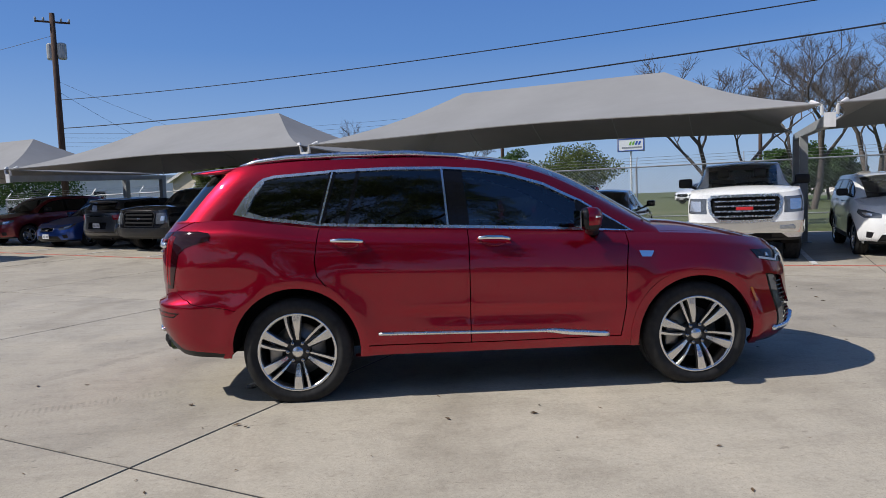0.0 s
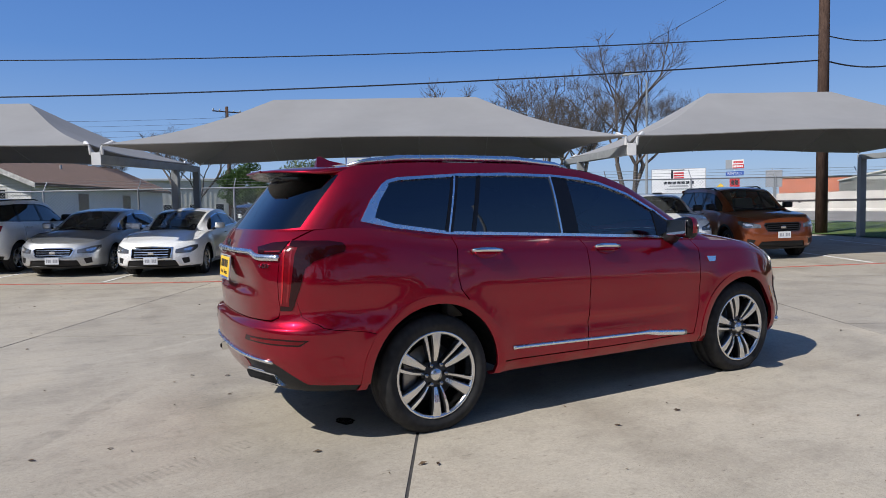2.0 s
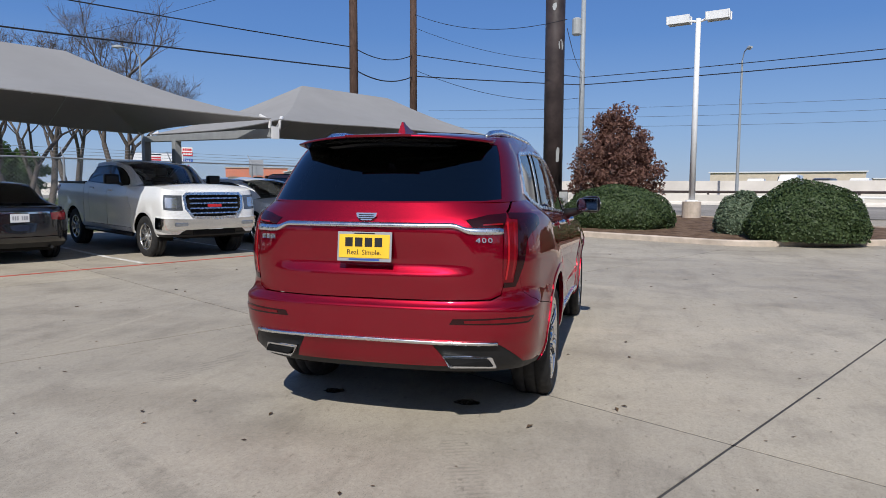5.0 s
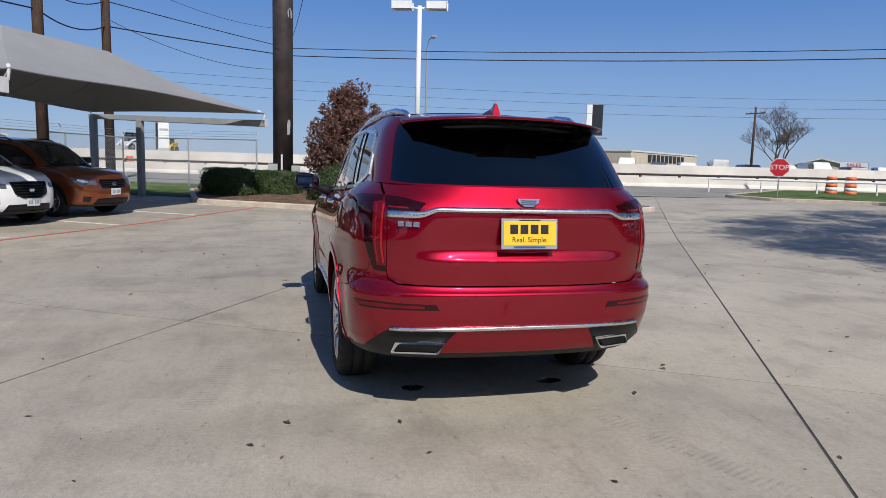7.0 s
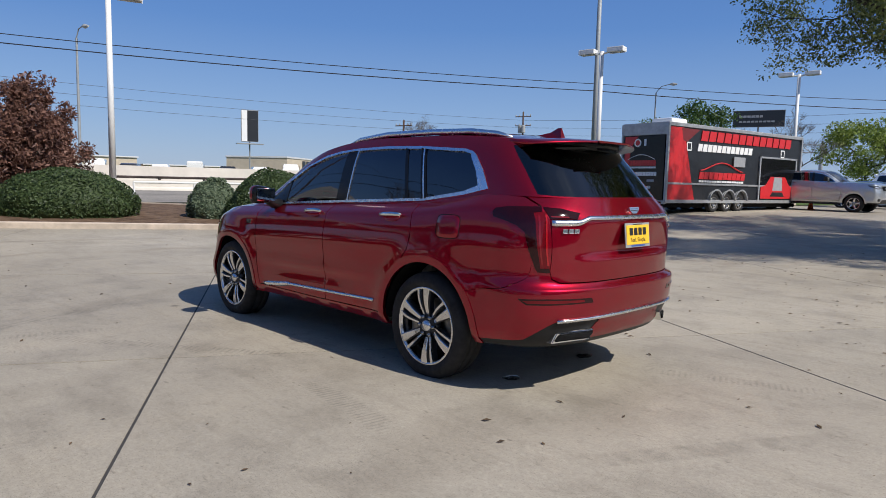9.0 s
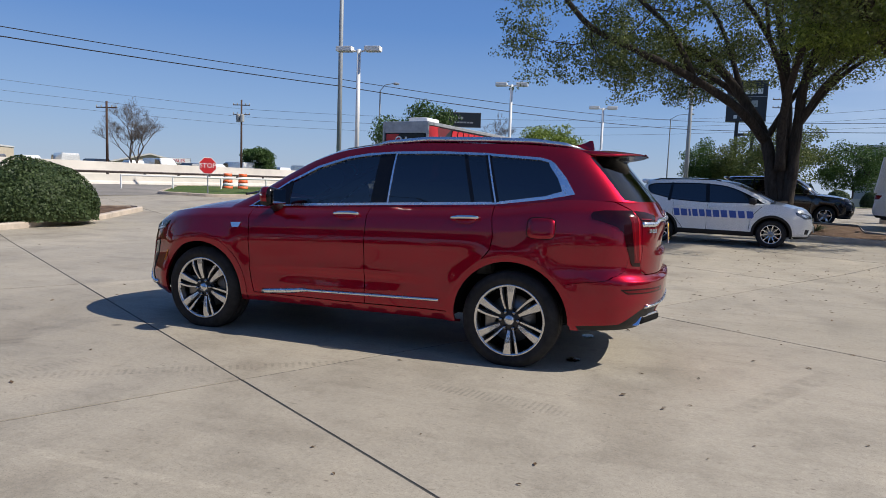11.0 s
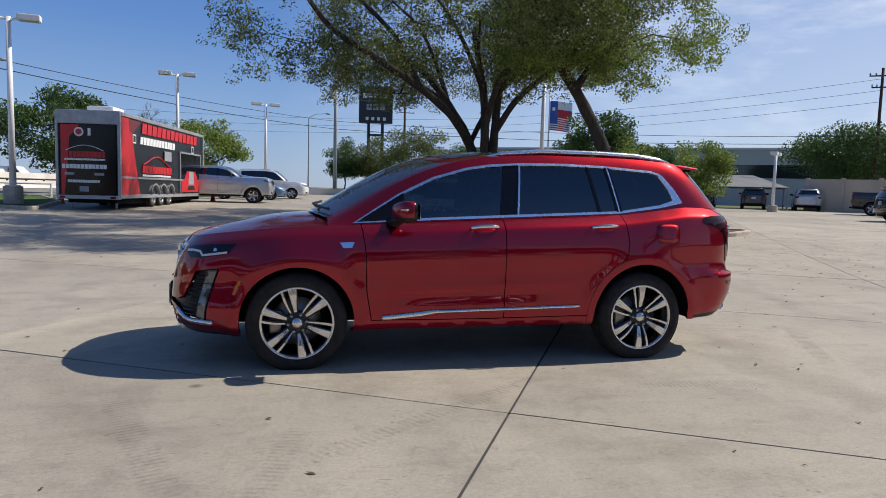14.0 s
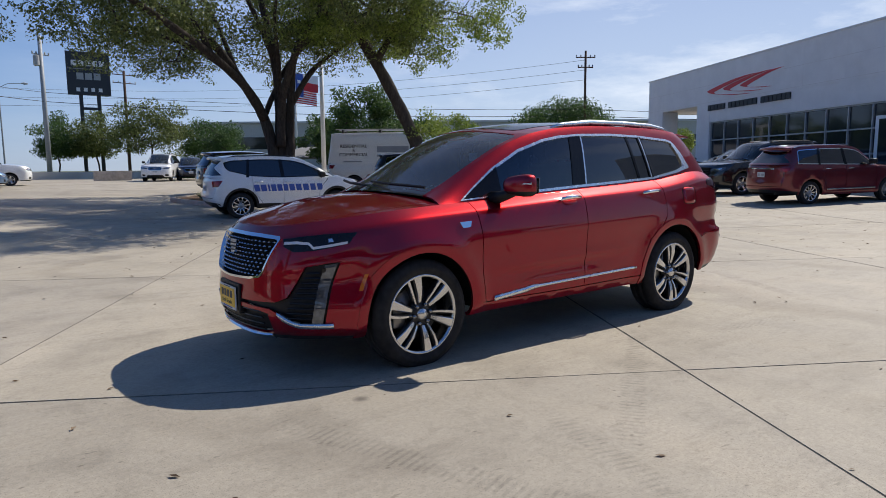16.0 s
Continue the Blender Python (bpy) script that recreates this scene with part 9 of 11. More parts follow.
    make_car("crossover", "white small crossover with a black roof and grille", in_row(1.5, "suv", bumper=1.0, xf=2.1), "suv", white, ROWCARS, xf=2.1, xr=-2.1, H=1.58, W=0.89, wheels=(1.28, -1.28), dark_roof=None, clad=True, front=dict(
        grille=[(0, 0.86), (0.40, 0.85), (0.36, 0.66), (0.22, 0.58), (0, 0.57)], bars=5, plate=0.48))
    make_car("crossover", "copper orange crossover with roof rails", in_row(3.95, "suv", bumper=1.1), "suv", orange_p, ROWCARS, rails=True, clad=True)


park_row()

# ---- vehicles on the far side of the lot ----
FAR = "vehicles parked round the lot"


def park_lot():
    # the white crossover with blue lettering
    c, L, f = make_car("crossover", "white compact crossover with a blue name band on its doors", stand(-3.58, -13.47, 173.5), "suv", white, FAR, xf=2.30, xr=-2.14, H=1.66, wheels=(1.345, -1.345), clad=True, rails=True, wheel="ten", belt=1.05, tail=1.10, cab=(1.30, 0.30, -1.50, -2.02), sweep=0.15, front=dict(
        grille=[(0, 0.84), (0.44, 0.82), (0.46, 0.70), (0.36, 0.60), (0, 0.59)], surround=("chrome", 0.02), bars=3, plate=0.46))
    for s in (1, -1):
        for k, (x0, w) in enumerate(((0.82, 0.15), (0.62, 0.15), (0.42, 0.16), (0.21, 0.15), (0.02, 0.15), (-0.17, 0.12), (-0.33, 0.13), (-0.50, 0.13), (-0.67, 0.05), (-0.76, 0.15), (-0.95, 0.14))):
            m = place_on(L, *f["S"](x0 - w / 2, 0.80))
            p = m.translation
            part("name_bar", box((x0 - w, s * (p.y + 0.002) - 0.003, 0.72), (x0, s * (p.y + 0.002) + 0.003, 0.90), 0.0, Matrix(((1, 0, 0.18 * s, 0.10 - 0.146 * s), (0, 1, 0, 0), (0, 0, 1, 0), (0, 0, 0, 1)))), M["sign_blue"], c, "plain blue lettering bar" if k == 0 else "")
    make_car("sport_utility_vehicle", "black sport utility vehicle parked beyond the oak", stand(-6.4, -22.9, 177), "suv", black_p, FAR, bright=True, xf=2.4, xr=-2.4, H=1.74)
    make_car("sport_utility_vehicle", "dark blue sport utility vehicle with a bright window line", stand(-11.1, -16.4, 150), "suv", dblue, FAR, bright=True, H=1.68, wheel="ten")
    # the high-roofed white van
    v, L, f = make_car("cargo_van", "white high-roofed cargo van with a ladder rack and lettering", stand(-11.95, -20.5, 146.6), "van", white, FAR, wheel="steel", H=2.55)
    for x in (1.0, -0.6, -2.2):
        part("rack_bar", tube([(x, -0.82, 2.66), (x, 0.82, 2.66)], 0.03, 6), M["black_satin"], v)
        both_sides("rack_foot", box((x - 0.04, 0.74, 2.45), (x + 0.04, 0.80, 2.66), 0.01), M["black_satin"], v)
    for y in (0.8, -0.8):
        part("rack_rail", tube([(1.2, y, 2.70), (-2.5, y, 2.70)], 0.025, 6), M["box_grey"], v)
    for i, (w, z) in enumerate((("RESIDENTIAL", 1.98), ("&", 1.80), ("COMMERCIAL", 1.62))):
        for s in (1, -1):
            m = Matrix.Translation((-1.75, -s * 0.925, z)) @ (Matrix.Rotation(0 if s > 0 else math.pi, 4, "Z")) @ Matrix.Rotation(radians(90 + 6), 4, "X")
            text_part("van_lettering", w, 0.20, M["black"], v, m, "dark lettering on the van" if i == 0 else "")
    for s in (1, -1):
        for x0, x1, z0, z1 in ((-0.75, 0.62, 1.72, 1.98), (-0.75, 0.3, 1.52, 1.62), (-2.2, -1.4, 1.30, 1.36)):
            part("name_bar", box((x0, s * 0.945 - 0.003, z0), (x1, s * 0.945 + 0.003, z1), 0.0, Matrix(((1, 0, 0, 0), (0, 1, -s * 0.08, s * 0.12), (0, 0, 1, 0), (0, 0, 0, 1)))), M["bar_grey"], v)
    # beyond the trailer
    make_car("pickup_truck", "silver crew-cab pickup truck beside the trailer", stand(5.3, -31.2, 176), "pickup", silver, FAR, bright=True)
    make_car("sedan", "light blue sedan in the second rank", stand(4.1, -37.0, 178), "sedan", paint("light_blue", (0.16, 0.26, 0.42), 0.7), FAR)
    make_car("sport_utility_vehicle", "long white full-size sport utility vehicle", stand(2.9, -41.0, 178), "suv", white, FAR, xf=2.65, xr=-2.65, wheels=(1.5, -1.5), H=1.92, W=1.0, bright=True, rails=True, nose=1.05, cowl=1.18, belt=1.22, tail=1.3)
    make_car("sport_utility_vehicle", "white full-size sport utility vehicle facing the drive", stand(-8.1, -45.6, 66), "suv", white, FAR, xf=2.6, xr=-2.6, wheels=(1.5, -1.5), H=1.9, W=1.0, nose=1.05, cowl=1.18, belt=1.22, tail=1.3, rails=True, front=dict(surround=("chrome", 0.03), bar="chrome", bars=3))
    make_car("sport_utility_vehicle", "slate blue crossover facing the drive", stand(-10.4, -46.6, 74), "suv", dblue, FAR, front=dict(surround=("chrome", 0.02)))
    # in front of the white building
    c, L, f = make_car("sport_utility_vehicle", "maroon three-row sport utility vehicle with dark windows", stand(-18.25, -4.95, 158), "suv", maroon, FAR, xf=2.5, xr=-2.5, wheels=(1.45, -1.45), H=1.74, bright=True, rails=True, wheel="ten", rear=dict(bar=1.08))
    part("sill_strip", box((-0.9, -0.945, 0.42), (0.9, -0.93, 0.455), 0.005), M["chrome"], c)
    make_car("sport_utility_vehicle", "large black sport utility vehicle with bold wheels", stand(-21.0, -8.6, -22), "suv", black_p, FAR, xf=2.65, xr=-2.65, wheels=(1.5, -1.5), r=0.41, rim=0.27, H=1.92, W=1.0, nose=1.08, cowl=1.2, belt=1.24, tail=1.3, rails=True, front=dict(grille=[(0, 1.0), (0.5, 0.99), (0.52, 0.75), (0, 0.74)], bars=4))
    make_car("sedan", "white sedan close to the white building", stand(-26.8, -13.2, -24), "sedan", white, FAR)
    make_car("sport_utility_vehicle", "white crossover close to the white building", stand(-24.2, -11.0, -24), "suv", white, FAR)
    make_car("sport_utility_vehicle", "black sport utility vehicle standing rear-on by the wall", stand(-28.6, -19.6, 160), "suv", black_p, FAR, seats=False)
    make_car("sport_utility_vehicle", "charcoal sport utility vehicle standing rear-on by the wall", stand(-27.6, -17.0, 160), "suv", grey_p, FAR, seats=False)
    # the covered rank
    for (x, y), col, kind in (((-32.0, -42.5), black_p, "suv"), ((-35.2, -40.5), grey_p, "suv"), ((-38.1, -38.1), silver, "suv"), ((-28.3, -45.6), white, "sedan")):
        make_car("sport_utility_vehicle" if kind == "suv" else "sedan", {"suv": "sport utility vehicle with its rear to the lot", "sedan": "white sedan with its rear to the lot"}[kind] if col is not black_p else "black sport utility vehicle with its rear to the lot", stand(x, y, -128), kind, col, "cars under the far carport", seats=False)
    make_car("pickup_truck", "dark pickup truck with a low tailgate by the tan wall", stand(-35.6, -27.2, 134), "pickup", black_p, FAR, seats=False)


park_lot()


# ---- the black and red trailer ----
def trailer():
    fwd = Vector((-1.6, -10.5, 0)).normalized()
    left = Vector((-fwd.y, fwd.x, 0))
    at = Matrix.Identity(4)
    for i, v in enumerate((fwd, left, Vector((0, 0, 1)))):
        at.col[i][:3] = v
    at.translation = Vector((7.66, -20.5, 0.0))
    t = thing("enclosed_trailer", "black enclosed trailer with red diagonal graphics and silver edges", "trailer", at=at)
    n, wd, z0, z1 = 10.6, 2.2, 0.85, 3.95
    blk, red, met, wht = M["sign_black"], M["sign_red"], M["galv"], M["sign_white"]
    part("body", box((0.03, 0.03, z0), (n - 0.03, wd - 0.03, z1 - 0.02), 0.02), blk, t, "gloss black trailer box")
    for x in (0.0, n):
        for y in (0.0, wd):
            part("corner_post", box((x - 0.06, y - 0.05, z0 - 0.05), (x + 0.06, y + 0.05, z1), 0.02), met, t, "bright metal corner post")
    for y in (0.0, wd):
        part("top_rail", box((0, y - 0.04, z1 - 0.12), (n, y + 0.04, z1 + 0.02), 0.015), met, t)
        part("bottom_rail", box((0, y - 0.04, z0 - 0.08), (n, y + 0.04, z0 + 0.06), 0.01), met, t)
        part("rub_rail", box((0, y - 0.025, 1.52), (n, y + 0.025, 1.60), 0.01), met, t)
    part("rear_header", box((-0.05, 0, 3.48), (0.04, wd, z1 + 0.02), 0.015), met, t, "bright metal rear header")
    part("rear_sill", box((-0.12, -0.02, z0 - 0.12), (0.04, wd + 0.02, z0 + 0.02), 0.01), met, t)
    part("roof", box((0, 0, z1 - 0.01), (n, wd, z1 + 0.03), 0.01), M["roof_white"], t)
    part("roof_unit", box((1.0, 0.6, z1 + 0.02), (2.1, 1.6, z1 + 0.30), 0.09), wht, t, "white roof air conditioner")
    # graphics on the side that faces the lot
    part("red_panel", prism([(0.07, z0 + 0.03), (1.95, z0 + 0.03), (1.0, 3.8), (0.07, 3.8)], -0.004, 0.022, 1), red, t, "red diagonal panel")
    part("red_panel", prism([(0.85, 3.78), (2.1, 3.78), (1.25, 3.25), (0.98, 3.3)], -0.006, 0.018, 1), plain("faded_red_vinyl", (0.16, 0.02, 0.02), 0.35), t)

    def slanted(x0, x1, zc, h, count, mat, name, y=-0.008, gap=0.16):
        w = (x1 - x0) / count
        for k in range(count):
            a = x0 + w * k
            part(name, prism([(a, zc - h / 2), (a + w * (1 - gap), zc - h / 2), (a + w * (1 - gap) + h * 0.2, zc + h / 2), (a + h * 0.2, zc + h / 2)], y, 0.02, 1), mat, t)
    slanted(2.2, 9.6, 3.55, 0.42, 13, red, "lettering_bar")
    slanted(2.0, 6.2, 3.06, 0.30, 12, wht, "lettering_bar")
    slanted(2.2, 5.7, 1.92, 0.30, 10, red, "lettering_bar", gap=0.08)
    slanted(2.2, 5.6, 1.68, 0.08, 18, wht, "lettering_bar")
    arc = [(2.3 + 3.2 * k / 12, 2.12 + 0.36 * math.sin(math.pi * k / 12) ** 1.5) for k in range(13)]
    part("roof_line_graphic", tube([(x, -0.002, z) for x, z in arc], 0.03, 5), red, t)
    for x in (1.25, 8.7):
        part("side_emblem", box((x, -0.008, 2.9), (x + 0.32, 0.02, 3.25), 0.0), wht, t)
        part("emblem_centre", box((x + 0.05, -0.012, 2.95), (x + 0.27, 0.0, 3.2), 0.0), blk, t)
    part("side_door", box((6.9, -0.022, 0.95), (10.15, 0.02, 2.85), 0.01), M["trim_black"], t, "framed side panel")
    for a in (((6.86, 0.9), (6.96, 2.9)), ((10.12, 0.9), (10.22, 2.9)), ((6.86, 2.82), (10.22, 2.9))):
        part("door_frame", box((a[0][0], -0.04, a[0][1]), (a[1][0], 0.02, a[1][1]), 0.008), met, t)
    car_front = [(7.1, 0.98), (9.95, 0.98), (10.0, 1.5), (9.6, 1.62), (9.2, 2.0), (7.9, 2.0), (7.5, 1.62), (7.05, 1.5)]
    part("car_graphic", prism(car_front, -0.030, 0.0, 1), red, t, "flat red car graphic")
    part("car_graphic_band", prism([(8.1, 1.35), (9.0, 1.35), (8.9, 1.98), (8.2, 1.98)], -0.033, -0.02, 1), M["bar_grey"], t)
    part("car_graphic_mouth", prism([(7.9, 1.08), (9.2, 1.08), (9.0, 1.28), (8.1, 1.28)], -0.035, -0.02, 1), M["black"], t)
    part("awning_vent", box((4.7, -0.05, 2.35), (5.6, 0.0, 2.78), 0.02), M["bar_grey"], t)
    # rear ramp door
    part("ramp_door", box((-0.03, 0.12, z0 + 0.03), (0.04, wd - 0.12, 3.46), 0.012), M["trim_black"], t, "black rear ramp door")
    part("red_panel", prism([(1.95, z0 + 0.05), (2.06, z0 + 0.05), (2.06, 3.44), (1.40, 3.44), (1.75, 3.0)], -0.036, -0.02, 0), red, t)

    def rear_bars(y0, y1, zc, h, count, mat):
        w = (y1 - y0) / count
        for k in range(count):
            part("lettering_bar", box((-0.040, y0 + w * k, zc - h / 2), (-0.02, y0 + w * (k + 0.85), zc + h / 2)), mat, t)
    rear_bars(0.5, 1.95, 2.36, 0.22, 10, red)
    rear_bars(0.5, 1.95, 2.18, 0.07, 18, wht)
    rear_bars(0.45, 2.05, 1.92, 0.16, 12, wht)
    rear_bars(0.7, 1.85, 1.38, 0.10, 13, wht)
    part("roof_line_graphic", tube([(-0.034, 0.55 + 1.35 * k / 12, 2.5 + 0.2 * math.sin(math.pi * k / 12)) for k in range(13)], 0.014, 4), wht, t)
    rear_bars(0.55, 0.95, 1.65, 0.10, 1, M["bar_grey"])
    rear_bars(1.6, 2.0, 1.65, 0.10, 1, M["bar_grey"])
    part("round_emblem", tube([(-0.045, 1.42, 3.18), (-0.02, 1.42, 3.18)], 0.17, 18), wht, t)
    part("round_emblem_centre", tube([(-0.05, 1.42, 3.18), (-0.03, 1.42, 3.18)], 0.11, 18), red, t)
    part("small_emblem", box((-0.045, 1.0, 3.05), (-0.02, 1.1, 3.32)), wht, t)
    part("plate", box((-0.05, 1.1, 1.0), (-0.02, 1.42, 1.2), 0.004), M["bar_grey"], t)
    for y in (0.2, 2.0):
        part("tail_lamp", box((-0.13, y - 0.1, z0 - 0.10), (-0.10, y + 0.1, z0 - 0.02), 0.006), M["tail_red"], t)
    # running gear
    part("chassis", box((0.2, 0.25, 0.58), (n + 0.2, wd - 0.25, 0.86), 0.01), M["liner"], t)
    g = ground_z(7.3, -24)
    for k in range(3):
        for y, s in ((0.02, -1), (wd - 0.02, 1)):
            build_wheel(t, 2.85 + 0.98 * k + 0.6, y, 0.40, 0.25, 0.24, "steel", g + 0.39, s)
    arch = []
    for k in range(3):
        c = 3.45 + 0.98 * k
        arch += [(c + 0.50 * math.cos(a), g + 0.42 + 0.50 * math.sin(a)) for a in (math.pi * (0.95 - 0.9 * j / 10) for j in range(11))]
    bm = bmesh.new()
    lo = [bm.verts.new((x, -0.10, z)) for x, z in arch]
    hi = [bm.verts.new((x, 0.04, z)) for x, z in arch]
    up = [bm.verts.new((x, -0.10, z + 0.07)) for x, z in arch]
    for k in range(len(arch) - 1):
        bm.faces.new((lo[k], lo[k + 1], hi[k + 1], hi[k]))
        bm.faces.new((lo[k], lo[k + 1], up[k + 1], up[k]))
    part("fender", bm, met, t, "bright triple wheel fender")
    part("drawbar", tube([(n, 0.4, 0.7), (n + 1.4, wd / 2, 0.66), (n, wd - 0.4, 0.7)], 0.06, 6), M["liner"], t)
    for y in (0.3, wd - 0.3):
        part("stabiliser", tube([(0.4, y, g - 0.01), (0.4, y, 0.7)], 0.04, 6), met, t)


trailer()


def cone(x, y, h=0.75):
    z = ground_z(x, y)
    t = thing("traffic_cone", "orange plastic traffic cone on a square base", "traffic cone", group="traffic cones")
    part("base", box((x - 0.18, y - 0.18, z), (x + 0.18, y + 0.18, z + 0.03), 0.01), M["orange"], t)
    part("body", tube([(x, y, z + 0.03), (x, y, z + h)], [0.13, 0.025], 16), M["orange"], t, smooth=True)
    part("collar", tube([(x, y, z + h * 0.6), (x, y, z + h * 0.75)], [0.068, 0.052], 16), M["sign_white"], t, "white reflective collar", True)


def drum(x, y, zz=None):
    z = ground_z(x, y) if zz is None else zz
    t = thing("traffic_drum", "orange and white roadwork drum with a black base", "traffic drum", group="roadwork drums")
    part("base", tube([(x, y, z), (x, y, z + 0.08)], 0.38, 18), M["black"], t)
    for k in range(5):
        r0 = 0.29 - 0.012 * k
        part("band", tube([(x, y, z + 0.08 + 0.18 * k), (x, y, z + 0.26 + 0.18 * k)], [r0, r0 - 0.01], 18), M["orange"] if k % 2 == 0 else M["sign_white"], t, "", True)


cone(5.6, -31.5)
cone(10.9, -24.6)
drum(22.06, -25.87)
drum(21.39, -26.37)
drum(58.0, 28.0)
drum(66.0, 24.0)
drum(46.0, 12.0)


# ---- buildings ----
def white_building():
    p0, u = Vector((-38.4, -26.0, 0)), Vector((10, 19.3, 0)).normalized()
    n = Vector((u.y, -u.x, 0))                       # out of the facade, towards the lot
    at = Matrix.Identity(4)
    for i, v in enumerate((u, n, Vector((0, 0, 1)))):
        at.col[i][:3] = v
    at.translation = p0 + Vector((0, 0, ground_z(-33, -16) - 0.05))
    b = thing("dealership_building", "white metal-panelled showroom with a dark glass front", "building", at=at)
    wall, H = M["white_wall"], 7.10
    W = 44.0
    # portico: a pillar, an open bay, then the glazed front
    part("portico_pillar", box((-0.9, -1.2, 0), (1.3, 0, 4.75)), wall, b)
    part("portico_pillar", box((-0.9, -8.0, 0), (1.3, -6.8, 4.75)), wall, b)
    part("front_pier", box((5.95, -9, 0), (7.45, 0, 4.75)), wall, b)
    part("fascia", box((-0.9, -0.35, 4.75), (W, 0, H)), wall, b, "broad white panelled fascia")
    part("portico_soffit", box((-0.9, -9, 4.78), (7.4, -0.35, 5.0)), wall, b)
    part("coping", box((-0.95, -0.4, H), (W, 0.05, H + 0.10), 0.01), M["bracket"], b, "grey metal coping")
    part("roof", box((-0.9, -25, 6.6), (W, -0.36, 6.75)), M["roof_white"], b)
    part("side_wall", box((-0.9, -25, 4.75), (-0.6, -0.36, H)), wall, b)
    part("side_wall", box((5.95, -25, 0), (6.2, -9.01, 6.6)), wall, b)
    part("back_wall", box((5.95, -25.2, 0), (W, -25.01, 6.7)), wall, b)
    for z in (5.92, 4.86):
        part("panel_joint", box((-0.91, -0.10, z), (W, 0.012, z + 0.03)), M["bracket"], b)
    k = 1.35
    while k < W:
        part("panel_seam", box((k, -0.1, 4.78), (k + 0.012, 0.006, H)), M["white_wall"], b)
        k += 2.9
    part("window_head", box((7.45, -0.3, 3.62), (W, -0.02, 4.749)), wall, b)
    part("plinth", box((7.45, -0.3, 0), (W, -0.05, 0.25)), wall, b)
    x = 7.5
    i = 0
    while x < W - 0.1:
        x1 = min(x + 1.43, W)
        for z0, z1 in ((0.25, 1.35), (1.35, 2.48), (2.48, 3.62)):
            part("pane", box((x + 0.03, -0.20, z0 + 0.03), (x1 - 0.03, -0.185, z1 - 0.03)), M["dark_glass"], b)
        part("mullion", box((x - 0.035, -0.24, 0.25), (x + 0.035, -0.10, 3.62), 0.005), M["galv"], b)
        x = x1
        i += 1
    for z in (0.25, 1.35, 2.48, 3.58):
        part("transom", box((7.45, -0.235, z - 0.035), (W, -0.105, z + 0.035)), M["galv"], b)
    # near-black sheet stands for the showroom's unlit depth; the floor is near-black too
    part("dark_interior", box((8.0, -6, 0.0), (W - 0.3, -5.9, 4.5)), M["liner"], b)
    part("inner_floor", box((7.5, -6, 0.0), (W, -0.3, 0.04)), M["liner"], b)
    part("entrance_frame", box((20.7, -0.24, 0.0), (23.0, 0.02, 3.0), 0.01), M["sign_white"], b, "white entrance surround")
    part("entrance_door", box((20.9, -0.05, 0.05), (22.8, 0.03, 2.85), 0.01), M["dark_glass"], b)
    # three red swooshes
    def swoosh(x0, x1, zb, xt, w):
        pts, m = [], 16
        for q in range(m + 1):
            a = q / m
            pts.append((x1 + (x0 - x1) * (1 - (1 - a) ** 2) ** 0.5 if False else x1 + (x0 - x1) * math.sin(a * math.pi / 2), zb + (5.45 - zb) * a ** 1.4))
        pts2 = []
        for q in range(1, m + 1):
            a = q / m
            pts2.append((x0 + (xt - x0) * a, 5.45 + (6.05 - 5.45) * (1 - (1 - a) ** 1.6)))
        line = pts + pts2
        rad = [w * math.sin(math.pi * min(1, 0.03 + 0.97 * q / (len(line) - 1))) ** 0.7 + 0.01 for q in range(len(line))]
        up = [(a, z + r) for (a, z), r in zip(line, rad)]
        dn = [(a, z - r) for (a, z), r in zip(line, rad)]
        bm = bmesh.new()
        va = [bm.verts.new((a + rr * 0.9, 0.03, z)) for (a, z), rr in zip(line, rad)]
        vb = [bm.verts.new((a - rr * 0.9, 0.03, z + rr * 0.3)) for (a, z), rr in zip(line, rad)]
        vc = [bm.verts.new((q.co.x, 0.0, q.co.z)) for q in va]
        vd = [bm.verts.new((q.co.x, 0.0, q.co.z)) for q in vb]
        for q in range(len(line) - 1):
            bm.faces.new((va[q], va[q + 1], vb[q + 1], vb[q]))
            bm.faces.new((va[q], vc[q], vc[q + 1], va[q + 1]))
            bm.faces.new((vb[q], vd[q], vd[q + 1], vb[q + 1]))
        bmesh.ops.recalc_face_normals(bm, faces=bm.faces)
        part("red_swoosh", bm, M["sign_red"], b, "red curved wall emblem")
    swoosh(7.5, 11.5, 4.98, 12.2, 0.40)
    swoosh(9.2, 12.6, 5.06, 13.4, 0.38)
    swoosh(10.9, 13.4, 5.16, 14.4, 0.34)
    # the lettering under it, as plain bars
    for x0, x1 in ((7.3, 9.2), (9.5, 12.3), (12.6, 15.1)):
        m = 5 if x1 - x0 < 2 else 7
        w = (x1 - x0) / m
        for q in range(m):
            part("lettering_bar", box((x0 + w * q, 0.0, 4.32), (x0 + w * (q + 0.85), 0.06, 4.68), 0.01), M["black"], b)


white_building()


